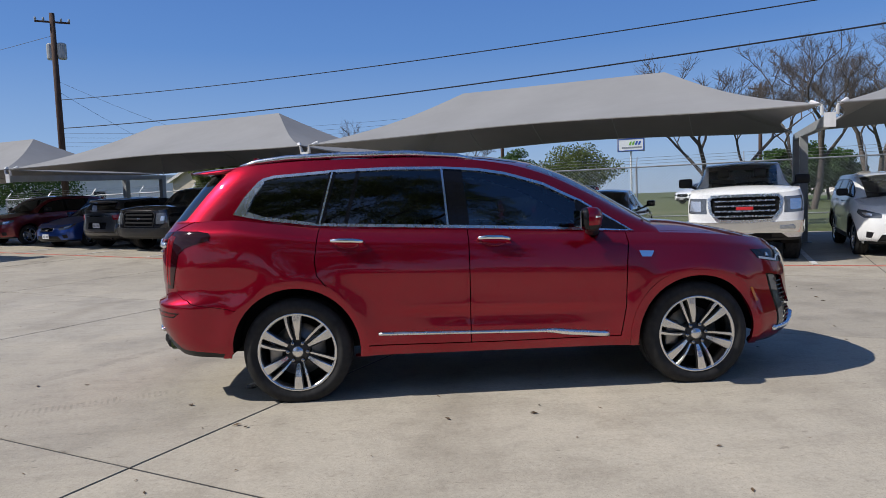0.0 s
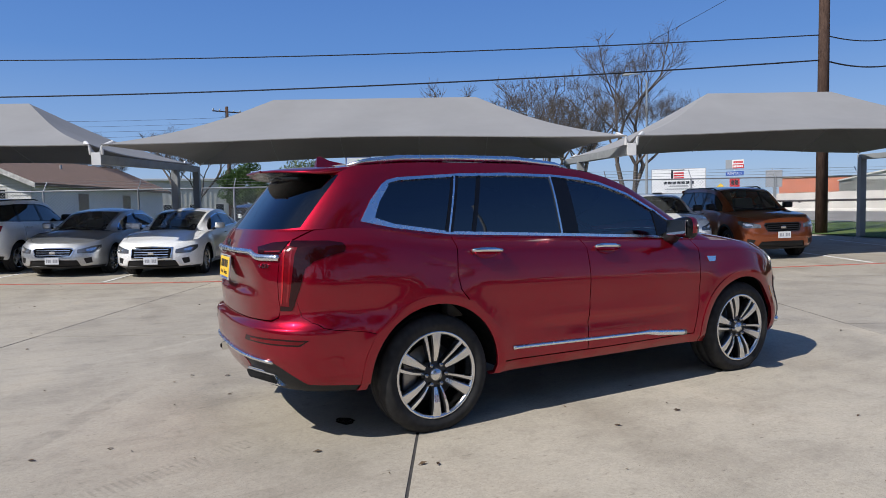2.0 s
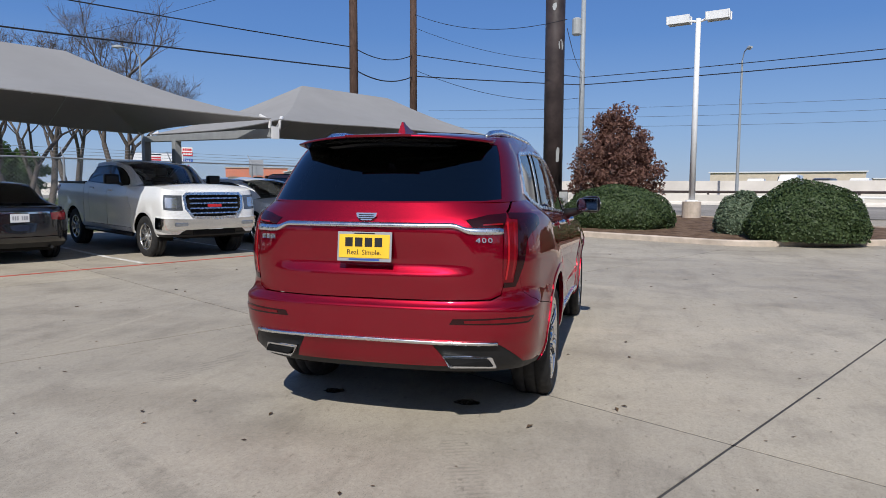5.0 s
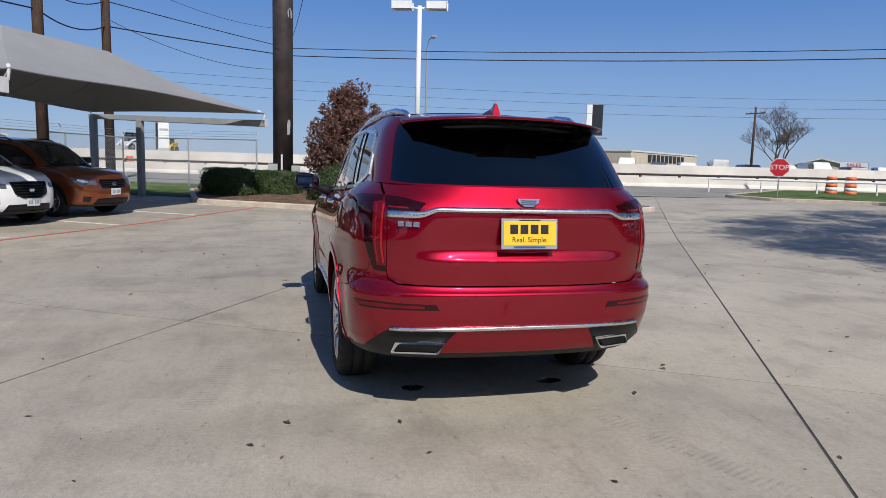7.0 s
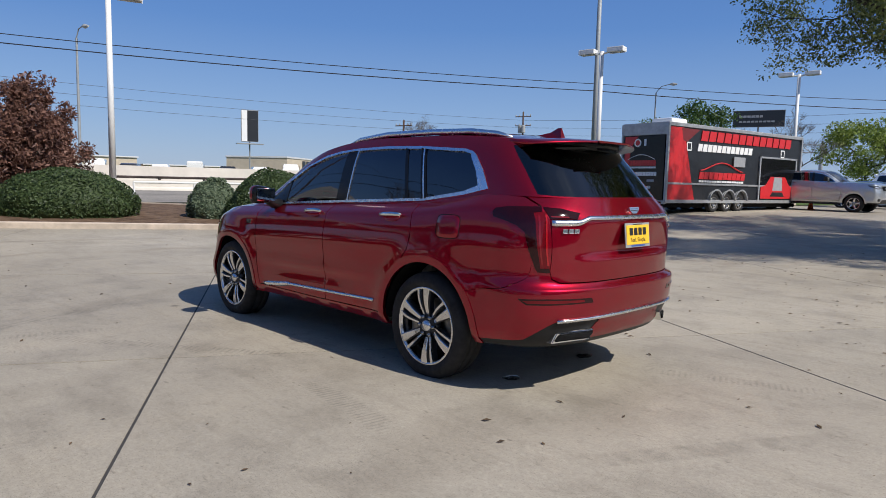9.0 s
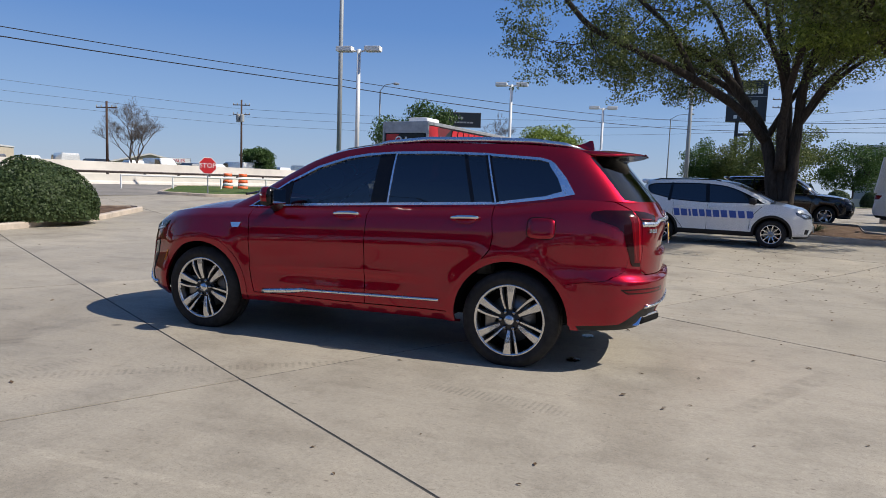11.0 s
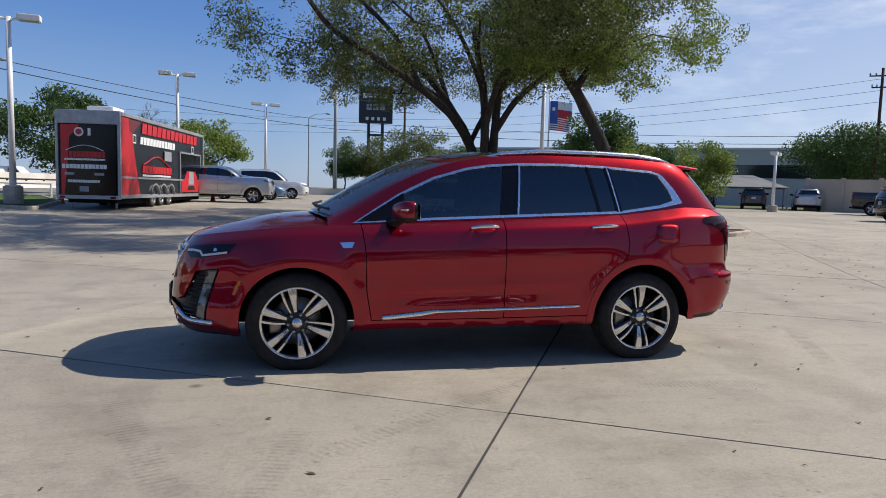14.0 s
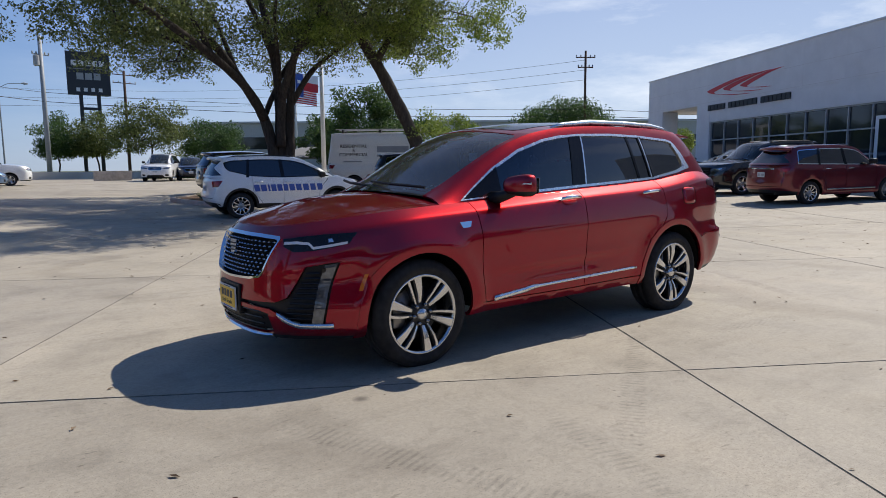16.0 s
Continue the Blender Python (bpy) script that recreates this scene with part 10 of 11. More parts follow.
def block(name, label, category, lo, hi, mat, turn=0.0, at=(0, 0), roof=None, ridge=0.0, over=0.3, ribs=0.0, windows=(), group="buildings round the lot", wall="wall"):
    """A plain far building: walls, a flat or gabled roof, ribs and windows."""
    m = Matrix.Translation((*at, 0)) @ Matrix.Rotation(radians(turn), 4, "Z")
    b = thing(name, label, category, group, at=m)
    (x0, y0, z0), (x1, y1, z1) = lo, hi
    part(wall, box(lo, hi), mat, b)
    if ridge:
        ym = (y0 + y1) / 2
        part("gable", prism([(y0, z1 - 0.01), (y1, z1 - 0.01), (ym, z1 + ridge)], x0, x1, 0), mat, b)
        for s, ya in ((-1, y0), (1, y1)):
            e = ridge / (abs(ym - ya))
            part("roof_slope", prism([(ya + s * over, z1 - e * over), (ym, z1 + ridge), (ym, z1 + ridge + 0.14), (ya + s * over, z1 - e * over + 0.14)], x0 - over, x1 + over, 0), roof or M["roof_brown"], b)
            for xa in (x0 - over - 0.03, x1 + over):
                part("barge_board", prism([(ya + s * over, z1 - e * over - 0.10), (ym, z1 + ridge - 0.10), (ym, z1 + ridge + 0.13), (ya + s * over, z1 - e * over + 0.13)], xa, xa + 0.03, 0), M["white_paint"], b)
    else:
        part("roof", box((x0 - over, y0 - over, z1), (x1 + over, y1 + over, z1 + 0.25), 0.02), roof or M["roof_white"], b)
    if ribs:
        bm = bmesh.new()
        x = x0
        while x < x1:
            add_box(bm, (x, y0 - 0.04, z0), (x + ribs * 0.25, y1 + 0.04, z1 - 0.02))
            x += ribs
        part("rib", bm, mat, b)["kind"] = "stuff"
    for a, c, w, h, face in windows:
        if face in ("y0", "y1"):
            y = y0 if face == "y0" else y1
            part("window", box((a, y - 0.05, c), (a + w, y + 0.05, c + h), 0.01), M["dark_glass"], b)
            part("window_frame", box((a - 0.08, y - 0.04, c - 0.08), (a + w + 0.08, y + 0.04, c + h + 0.08)), M["white_paint"], b)
        else:
            x = x0 if face == "x0" else x1
            part("window", box((x - 0.05, a, c), (x + 0.05, a + w, c + h), 0.01), M["dark_glass"], b)
            part("window_frame", box((x - 0.04, a - 0.08, c - 0.08), (x + 0.04, a + w + 0.08, c + h + 0.08)), M["white_paint"], b)
    return b


def gable_house():
    h = block("house", "white clapboard house with a brown shingle gable roof", "house", (0, -3.0, 0.4), (15, 3.0, 2.95), M["siding"], 64, (-8.2, 31.0), ridge=1.35, over=0.45,
              windows=((-1.9, 1.5, 0.8, 1.1, "x0"), (0.9, 1.5, 0.8, 1.1, "x0"), (4.0, 1.4, 1.0, 1.1, "y0"), (9.0, 1.4, 1.0, 1.1, "y0")))
    # lapped boards, each a little proud at its lower edge
    bm = bmesh.new()
    for k in range(18):
        z = 0.55 + 0.2 * k
        half = 3.0 if z < 2.95 else 3.0 * (1 - (z - 2.9) / 1.35)
        if half < 0.2:
            break
        a = [bm.verts.new(v) for v in ((-0.035, -half, z), (-0.035, half, z), (-0.008, half, z + 0.2), (-0.008, -half, z + 0.2))]
        bm.faces.new(a)
        c = [bm.verts.new(v) for v in ((0.0, -half, z), (0.0, half, z))]
        bm.faces.new((a[1], a[0], c[0], c[1]))
        if z < 2.75:
            for s in (-1, 1):
                y = 3.0 * s
                a = [bm.verts.new(v) for v in ((0, y + s * 0.035, z), (15, y + s * 0.035, z), (15, y + s * 0.008, z + 0.2), (0, y + s * 0.008, z + 0.2))]
                bm.faces.new(a)
    part("clapboard", bm, M["siding"], h)["kind"] = "stuff"
    part("roof_vent", tube([(6.0, -1.2, 3.6), (6.0, -1.2, 4.1)], 0.06, 8), M["bar_grey"], h)


gable_house()
block("house", "tan gabled house behind the fence", "house", (0, -3.2, 0.4), (9, 3.2, 3.7), M["tan_wall"], 62, (-16.5, 46.0), ridge=1.4, roof=M["roof_white"], windows=((-0.5, 2.6, 0.9, 1.0, "x0"),))
block("warehouse", "long pale metal warehouse behind the fence", "warehouse", (0, 0, 0.4), (34, 10, 4.6), M["white_wall"], 23, (-47.0, 51.0), ribs=0.9, windows=((13.0, 1.6, 2.2, 2.0, "y0"), (18.0, 2.6, 1.0, 0.8, "y0")))
block("metal_building", "pale ribbed metal building with small low windows", "building", (0, 0, 0.4), (30, 14, 4.8), M["metal_wall"], -7, (-18.0, 72.5), ribs=0.5,
      windows=tuple((14.0 + 2.6 * k, 1.3, 0.8, 1.0, "y0") for k in range(6)))
block("office_building", "long grey building with a dark window band", "building", (-30, -9, 0.4), (45, 9, 7.4), M["metal_wall"], 145.5, (-52.0, -76.0), ribs=1.2,
      windows=((-29, 4.0, 73, 1.6, "y0"), (-29, 4.0, 73, 1.6, "y1")))
block("shop_building", "low tan shop with a shallow roof beyond the highway", "building", (-9, -6, 0.4), (9, 6, 2.7), M["tan_wall"], 136, (82.0, -82.0), ridge=1.5, roof=M["tan_wall"], windows=((-6, 1.2, 2.0, 1.0, "y1"), (1, 1.2, 3.0, 1.0, "y1")))
block("shop_building", "flat-roofed tan building beyond the highway", "building", (-14, 0, 0.4), (14, 12, 5.0), M["tan_wall"], -103, (141.0, -33.0), windows=((-10, 3.0, 3.0, 1.0, "y1"), (-4, 3.0, 3.0, 1.0, "y1"), (3, 2.2, 5.0, 1.5, "y1")))
block("shop_building", "low tan annexe beyond the highway", "building", (-10, 0, 0.4), (10, 10, 3.6), M["tan_wall"], -103, (136.0, -58.0), windows=((-6, 1.6, 8.0, 1.2, "y1"),))
block("warehouse", "pale grey gabled warehouse beyond the highway", "warehouse", (0, -9, 0.4), (22, 9, 4.6), M["metal_wall"], 26, (112.0, 53.0), ridge=2.0, roof=M["roof_white"], ribs=1.5)
block("rental_shop", "low orange-roofed equipment shop beyond the highway", "building", (-9.6, 0, 0.4), (9.6, 9, 8.0), M["coral"], -58, (183.2, 112.1), windows=((-4, 1.2, 3.0, 1.2, "y1"),), roof=M["tan_wall"])


def tan_fence_wall():
    t = thing("boundary_wall", "tan panelled masonry wall at the lot's edge", "wall", kind="structure")
    a, b = Vector((-37.6, -37.5, 0)), Vector((-43.0, -29.5, 0))
    d = (b - a).normalized()
    n = Vector((-d.y, d.x, 0))
    for k in range(5):
        p = a.lerp(b, k / 4)
        z = ground_z(p.x, p.y)
        m = Matrix(((d.x, n.x, 0, p.x), (d.y, n.y, 0, p.y), (0, 0, 1, z), (0, 0, 0, 1)))
        part("pillar", box((-0.12, -0.15, -0.1), (0.12, 0.15, 2.55), 0.01, m), M["tan_wall"], t)
        if k < 4:
            w = (b - a).length / 4
            part("wall_panel", box((0.13, -0.08, -0.1), (w - 0.13, 0.08, 2.45), 0.005, m), M["tan_wall"], t)


tan_fence_wall()


def far_carport():
    a = radians(141.8)
    at = Matrix.Translation((-36.0, -41.75, ground_z(-36, -41))) @ Matrix.Rotation(a, 4, "Z")
    t = thing("carport", "pale fabric carport on slim steel posts", "carport", at=at)
    for x0, x1 in ((-20, -9.6), (-9.4, 2.6)):
        bm = bmesh.new()
        lo = [bm.verts.new(v) for v in ((x0, -3.4, 1.75), (x1, -3.4, 1.75), (x1, 3.4, 1.75), (x0, 3.4, 1.75))]
        up = [bm.verts.new(v) for v in ((x0 + 2.6, -0.5, 2.75), (x1 - 2.6, -0.5, 2.75), (x1 - 2.6, 0.5, 2.75), (x0 + 2.6, 0.5, 2.75))]
        for k in range(4):
            bm.faces.new((lo[k], lo[(k + 1) % 4], up[(k + 1) % 4], up[k]))
        bm.faces.new(up)
        part("canopy_cloth", bm, M["fabric"], t, "pale stretched canopy cloth")
        for y in (-3.3, 3.3):
            part("edge_beam", tube([(x0, y, 1.74), (x1, y, 1.74)], 0.05, 6), M["steel_grey"], t)
            for x in (x0 + 0.1, x1 - 0.1):
                part("post", tube([(x, y, -0.2), (x, y, 1.74)], 0.06, 8), M["steel_grey"], t)


far_carport()


# ---- signs ----
def facing(x, y, z, deg):
    """A pose whose x runs across a sign, y up, and z out of its face towards the heading."""
    a = radians(deg)
    o = Vector((math.cos(a), math.sin(a), 0))
    r = Vector((-o.y, o.x, 0))
    return Matrix(((r.x, 0, o.x, x), (r.y, 0, o.y, y), (0, 1, 0, z), (0, 0, 0, 1)))


def bars(parent, m, x0, x1, zc, h, count, mat, gap=0.2, out=0.02):
    w = (x1 - x0) / count
    for k in range(count):
        part("lettering_bar", box((x0 + w * (k + gap / 2), zc - h / 2, 0), (x0 + w * (k + 1 - gap / 2), zc + h / 2, out), 0, m), mat, parent)


def pylon_sign():
    m = facing(-9.33, -81.3, 0, 83)
    t = thing("pylon_sign", "tall black pylon sign with pale lettering bars", "sign")
    part("panel", box((-2.2, 9.98, -0.3), (2.2, 14.78, 0.3), 0.03, m), M["sign_black"], t, "black sign cabinet")
    f = m @ Matrix.Translation((0, 0, 0.3))
    bars(t, f, -1.75, 1.75, 13.5, 0.62, 5, M["sign_white"])
    bars(t, f, -1.3, 1.3, 12.05, 0.75, 3, M["box_grey"])
    bars(t, f, -1.5, 1.5, 10.55, 0.42, 4, M["sign_white"], 0.5)
    part("panel_rule", box((-2.1, 12.85, 0.0), (2.1, 12.9, 0.02), 0, f), M["bar_grey"], t)
    for x in (-0.9, 0.9):
        part("post", box((x - 0.2, 0.5, -0.2), (x + 0.2, 10.0, 0.2), 0.02, m), M["sign_black"], t)
    part("cross_beam", box((-0.9, 8.3, -0.15), (0.9, 8.6, 0.15), 0.01, m), M["sign_black"], t)


pylon_sign()


def billboard(x, y, deg, w, z0, z1, face, label, posts=(0.0,), name="billboard"):
    m = facing(x, y, 0, deg)
    t = thing(name, label, "sign", group="signs round the lot")
    part("panel", box((-w / 2, z0, -0.08), (w / 2, z1, 0.08), 0.02, m), M[face], t)
    part("frame", box((-w / 2 - 0.06, z0 - 0.06, -0.12), (w / 2 + 0.06, z1 + 0.06, 0.05), 0.01, m), M["bar_grey"], t)
    for p in posts:
        part("post", tube([m @ Vector((p, 0.3, -0.2)), m @ Vector((p, z1 - 0.2, -0.2))], 0.10 if z1 > 5 else 0.05, 8), M["pole_white"] if face == "sign_white" else M["pole_grey"], t)
    return t, m @ Matrix.Translation((0, 0, 0.08))


t_, f_ = billboard(26.1, -79.5, 108, 5.6, 9.0, 10.9, "sign_black", "dark roadside billboard on one post")
bars(t_, f_, -2.2, 0.5, 10.2, 0.3, 6, M["bar_grey"])
bars(t_, f_, -2.2, 1.8, 9.6, 0.2, 9, M["bar_grey"])
t_, f_ = billboard(170.9, 130.0, 216, 5.0, 11.5, 14.1, "sign_white", "shop sign with grey and red panels on a pole", name="pole_sign")
f_ = f_ @ Matrix(((2, 0, 0, 0), (0, 2, 0, -1.4), (0, 0, 1, 0), (0, 0, 0, 1)))
part("panel_half", box((-1.25, 6.45, 0), (-0.35, 7.75, 0.02), 0, f_), M["bar_grey"], t_)
part("panel_half", box((-0.3, 6.45, 0), (1.25, 7.05, 0.02), 0, f_), M["sign_red"], t_)
bars(t_, f_ @ Matrix.Translation((0, 0, 0.02)), -0.2, 1.15, 7.4, 0.34, 5, M["sign_red"])
bars(t_, f_ @ Matrix.Translation((0, 0, 0.02)), -0.2, 1.15, 6.75, 0.3, 6, M["sign_white"])
part("name_panel", box((-1.25, 5.35, -0.05), (1.25, 6.0, 0.04), 0.01, f_), M["sign_blue"], t_, "navy name panel")
text_part("sign_words", "RENTALS", 0.50, M["sign_white"], t_, f_ @ Matrix.Translation((0, 5.67, 0.05)), depth=0.01)
part("lower_panel", box((-0.7, 3.6, -0.05), (0.7, 5.0, 0.04), 0.01, f_), M["sign_red"], t_, "red lower panel")
bars(t_, f_ @ Matrix.Translation((0, 0, 0.04)), -0.5, 0.5, 4.3, 0.7, 2, M["sign_black"])
t_, f_ = billboard(52.6, 45.6, 224, 5.4, 2.45, 5.0, "sign_white", "white company board with red and black bars", (-2.5, 2.5))
for dz in (0.0, 0.26, 0.52):
    part("red_emblem", box((-0.5, 3.98 + dz, 0), (0.55, 4.14 + dz, 0.02), 0, f_), M["sign_red"], t_)
part("black_emblem", box((-0.75, 3.95, 0), (-0.55, 4.95, 0.02), 0, f_), M["sign_black"], t_)
part("black_emblem", box((-0.75, 4.85, 0), (0.6, 4.95, 0.02), 0, f_), M["sign_black"], t_)
bars(t_, f_, -1.55, 1.6, 3.55, 0.28, 7, M["sign_black"])
bars(t_, f_, -0.9, 0.95, 3.2, 0.14, 9, M["bar_grey"])
bars(t_, f_, -1.4, 1.4, 2.88, 0.14, 14, M["bar_grey"])
t_, f_ = billboard(22.2, 61.4, 247, 2.6, 5.75, 7.0, "sign_white", "white sign with a blue border and green wave", name="pole_sign")
for a, b in (((-1.3, 5.75), (1.3, 5.83)), ((-1.3, 6.92), (1.3, 7.0)), ((-1.3, 5.75), (-1.22, 7.0)), ((1.22, 5.75), (1.3, 7.0))):
    part("border", box((a[0], a[1], 0), (b[0], b[1], 0.02), 0, f_), M["sign_blue"], t_)
part("crest", prism([(-0.5, 7.0), (0.5, 7.0), (0.0, 7.25)], -0.05, 0.05, 2), M["sign_blue"], t_).matrix_basis = f_
for k, c in enumerate(("sign_green", "sign_green", "sign_blue", "sign_blue")):
    part("wave_stroke", prism([(-0.2 + 0.3 * k, 6.35), (-0.02 + 0.3 * k, 6.35), (0.12 + 0.3 * k, 6.7), (-0.06 + 0.3 * k, 6.7)], 0, 0.02, 2), M[c], t_).matrix_basis = f_
bars(t_, f_, -0.9, 1.1, 6.1, 0.16, 10, M["bar_grey"])
t_, f_ = billboard(46.1, 29.9, 30, 1.1, 2.6, 3.85, "bar_grey", "grey back of a road sign on posts", name="road_sign")
t_, f_ = billboard(73.2, 14.2, 190, 1.35, 2.4, 5.4, "sign_white", "tall white roadside panel with a dark edge", name="pole_sign")
part("edge", box((-0.68, 2.4, 0), (-0.45, 5.4, 0.02), 0, f_), M["sign_black"], t_)
bars(t_, f_, -0.3, 0.6, 4.7, 0.16, 4, M["bar_grey"])
t_, f_ = billboard(79.5, -41.0, 160, 2.2, 6.4, 10.6, "sign_black", "tall dark billboard on a single pole", name="pole_sign")
part("pale_edge", box((-1.1, 6.4, 0), (-0.35, 10.6, 0.03), 0, f_), M["sign_white"], t_)
part("catwalk", box((-1.8, 6.0, -0.5), (1.8, 6.12, 0.6), 0, f_), M["galv"], t_)
t_, f_ = billboard(72.0, -78.0, 130, 3.4, 2.9, 3.7, "sign_white", "white sales board with red lettering", name="sales_sign")
text_part("sign_words", "SALES", 0.7, M["sign_red"], t_, f_ @ Matrix.Translation((0, 3.3, 0.01)), depth=0.01)


def diamond_sign(x, y, z, deg):
    m = facing(x, y, 0, deg)
    t = thing("warning_sign", "yellow diamond road warning sign on a post", "sign", group="road signs")
    part("post", tube([m @ Vector((0, 0.4, -0.04)), m @ Vector((0, z + 0.2, -0.04))], 0.04, 6), M["galv"], t)
    b = prism([(-0.6, z), (0, z - 0.6), (0.6, z), (0, z + 0.6)], 0, 0.02, 2)
    b.transform(m)
    part("plate", b, M["sign_yellow"], t)


diamond_sign(81.0, 63.0, 3.6, 216)


def stop_sign(x, y, z, deg):
    m = facing(x, y, 0, deg)
    t = thing("stop_sign", "red octagonal stop sign with a white border", "sign")
    part("post", tube([m @ Vector((0, ground_z(x, y) - 0.1, -0.03)), m @ Vector((0, z + 0.35, -0.03))], 0.03, 8), M["galv"], t)
    for r, mat, d, nm in ((0.41, "sign_white", 0.0, "border"), (0.38, "sign_red", 0.004, "face")):
        b = prism([(r * math.cos(radians(22.5 + 45 * k)), z + r * math.sin(radians(22.5 + 45 * k))) for k in range(8)], d, d + 0.012, 2)
        b.transform(m)
        part(nm, b, M[mat], t)
    text_part("sign_words", "STOP", 0.30, M["sign_white"], t, m @ Matrix.Translation((0, z, 0.019)), depth=0.003)


stop_sign(17.9, -19.1, 1.78, 133)


# ---- flag pole with two flags ----
def flag_pole():
    x, y = -25.6, -61.3
    z = ground_z(x, y)
    t = thing("flagpole", "slim white flagpole by the drive", "flagpole")
    part("shaft", tube([(x, y, z), (x, y, z + 7), (x, y, z + 13.8)], [0.12, 0.10, 0.06], 12), M["pole_white"], t, smooth=True)
    part("finial", tube([(x, y, z + 13.8), (x, y, z + 13.9), (x, y, z + 14.0)], [0.05, 0.14, 0.03], 10), M["plate_yellow"], t)

    def cloth(u0, u1, v0, v1, name, mat, parent, top, wide, tall, out=0.0):
        bm = bmesh.new()
        n, k = 14, 4
        d = Vector((-0.93, 0.36, 0))
        s = Vector((0.36, 0.93, 0))

        def at(u, v):
            w = 0.24 * math.sin(u * 7.0 + v * 1.3) * u + 0.05 * math.sin(u * 15 - v * 2)
            return Vector((x, y, top)) + d * wide * u * 0.92 + s * (w + out) + Vector((0, 0, -tall * v - 0.30 * u * u))
        g = [[bm.verts.new(at(u0 + (u1 - u0) * i / n, v0 + (v1 - v0) * j / k)) for j in range(k + 1)] for i in range(n + 1)]
        for i in range(n):
            for j in range(k):
                bm.faces.new((g[i][j], g[i + 1][j], g[i + 1][j + 1], g[i][j + 1]))
        part(name, bm, mat, parent, smooth=True)
    a = thing("flag", "blue white and red flag with one star", "flag")
    top = z + 10.7
    cloth(0, 0.36, 0, 1, "blue_field", M["sign_blue"], a, top, 2.6, 1.7)
    cloth(0.36, 1, 0, 0.5, "white_field", M["sign_white"], a, top, 2.6, 1.7)
    cloth(0.36, 1, 0.5, 1, "red_field", M["sign_red"], a, top, 2.6, 1.7)
    for o in (0.012, -0.012):
        cloth(0.12, 0.25, 0.4, 0.6, "star", M["sign_white"], a, top, 2.6, 1.7, o)
    b = thing("flag", "striped red and white flag with a blue corner", "flag")
    top = z + 9.1
    for k in range(13):
        cloth(0.4 if k < 7 else 0, 1, k / 13, (k + 1) / 13, "stripe", M["sign_red" if k % 2 == 0 else "sign_white"], b, top, 2.4, 1.5)
    cloth(0, 0.4, 0, 7 / 13, "blue_field", M["sign_blue"], b, top, 2.4, 1.5)


flag_pole()


# ---- roadwork beyond the highway barrier ----
def embankment():
    bm = bmesh.new()
    add_box(bm, (-16, -4, 0.3), (16, 4, 2.2), 0.0, Matrix.Translation((71.0, 25.0, 0)) @ Matrix.Rotation(radians(-64), 4, "Z"))
    solo("embankment", bm, M["field"], "raised earth bank beside the highway", "embankment", kind="structure")


embankment()


def loader(x, y, deg, body, label, s=1.0):
    at = Matrix.Translation((x, y, 2.2)) @ Matrix.Rotation(radians(deg), 4, "Z") @ Matrix.Diagonal((s, s, s, 1))
    t = thing("loader", label, "construction machine", group="construction machines", at=at)
    part("chassis", box((-1.2, -0.6, 0.35), (0.9, 0.6, 1.0), 0.06), M[body], t)
    part("engine_cover", box((-1.3, -0.55, 0.9), (-0.5, 0.55, 1.5), 0.08), M[body], t)
    part("cab", box((-0.55, -0.45, 0.95), (0.45, 0.45, 1.85), 0.05), M["dark_glass"], t, "dark glazed cab")
    part("cab_roof", box((-0.65, -0.52, 1.85), (0.55, 0.52, 1.97), 0.03), M["black_satin"], t)
    both_sides("lift_arm", tube([(-1.0, 0.68, 1.45), (0.6, 0.68, 1.1), (1.5, 0.68, 0.35)], 0.09, 6), M[body], t)
    part("bucket", prism([(1.35, 0.05), (2.1, 0.02), (1.5, 0.55), (1.3, 0.5)], -0.85, 0.85, 1), M["box_grey"], t)
    for wx in (-0.75, 0.55):
        for sd in (1, -1):
            build_wheel(t, wx, 0.78 * sd, 0.42, 0.22, 0.3, "steel", 0.41, sd)


loader(72.8, 17.4, 150, "sign_white", "small white skid-steer loader on the bank")
loader(74.0, 13.6, 160, "sign_yellow", "yellow wheel loader on the earth bank", 0.8)


# ---- highway sign gantry ----
def gantry():
    t = thing("sign_gantry", "grey steel truss gantry over the highway", "gantry")
    a, b = Vector((45.4, -94.0, 0)), Vector((25.0, -101.0, 0))
    for p in (a, b):
        part("leg", tube([(p.x, p.y, 0.4), (p.x, p.y, 8.0)], 0.28, 10), M["galv"], t)
    for dz in (6.9, 8.0):
        part("chord", tube([a + Vector((0, 0, dz)), b + Vector((0, 0, dz))], 0.09, 6), M["galv"], t)
    for k in range(16):
        p, q = a.lerp(b, k / 16), a.lerp(b, (k + 1) / 16)
        part("brace", tube([p + Vector((0, 0, 6.9 if k % 2 else 8.0)), q + Vector((0, 0, 8.0 if k % 2 else 6.9))], 0.05, 5), M["galv"], t)
    part("sign_panel", box((-2.5, 5.8, 0), (2.5, 8.4, 0.1), 0.02, facing(31, -98.9, 0, 108)), M["sign_green"], t, "green highway sign panel")


gantry()


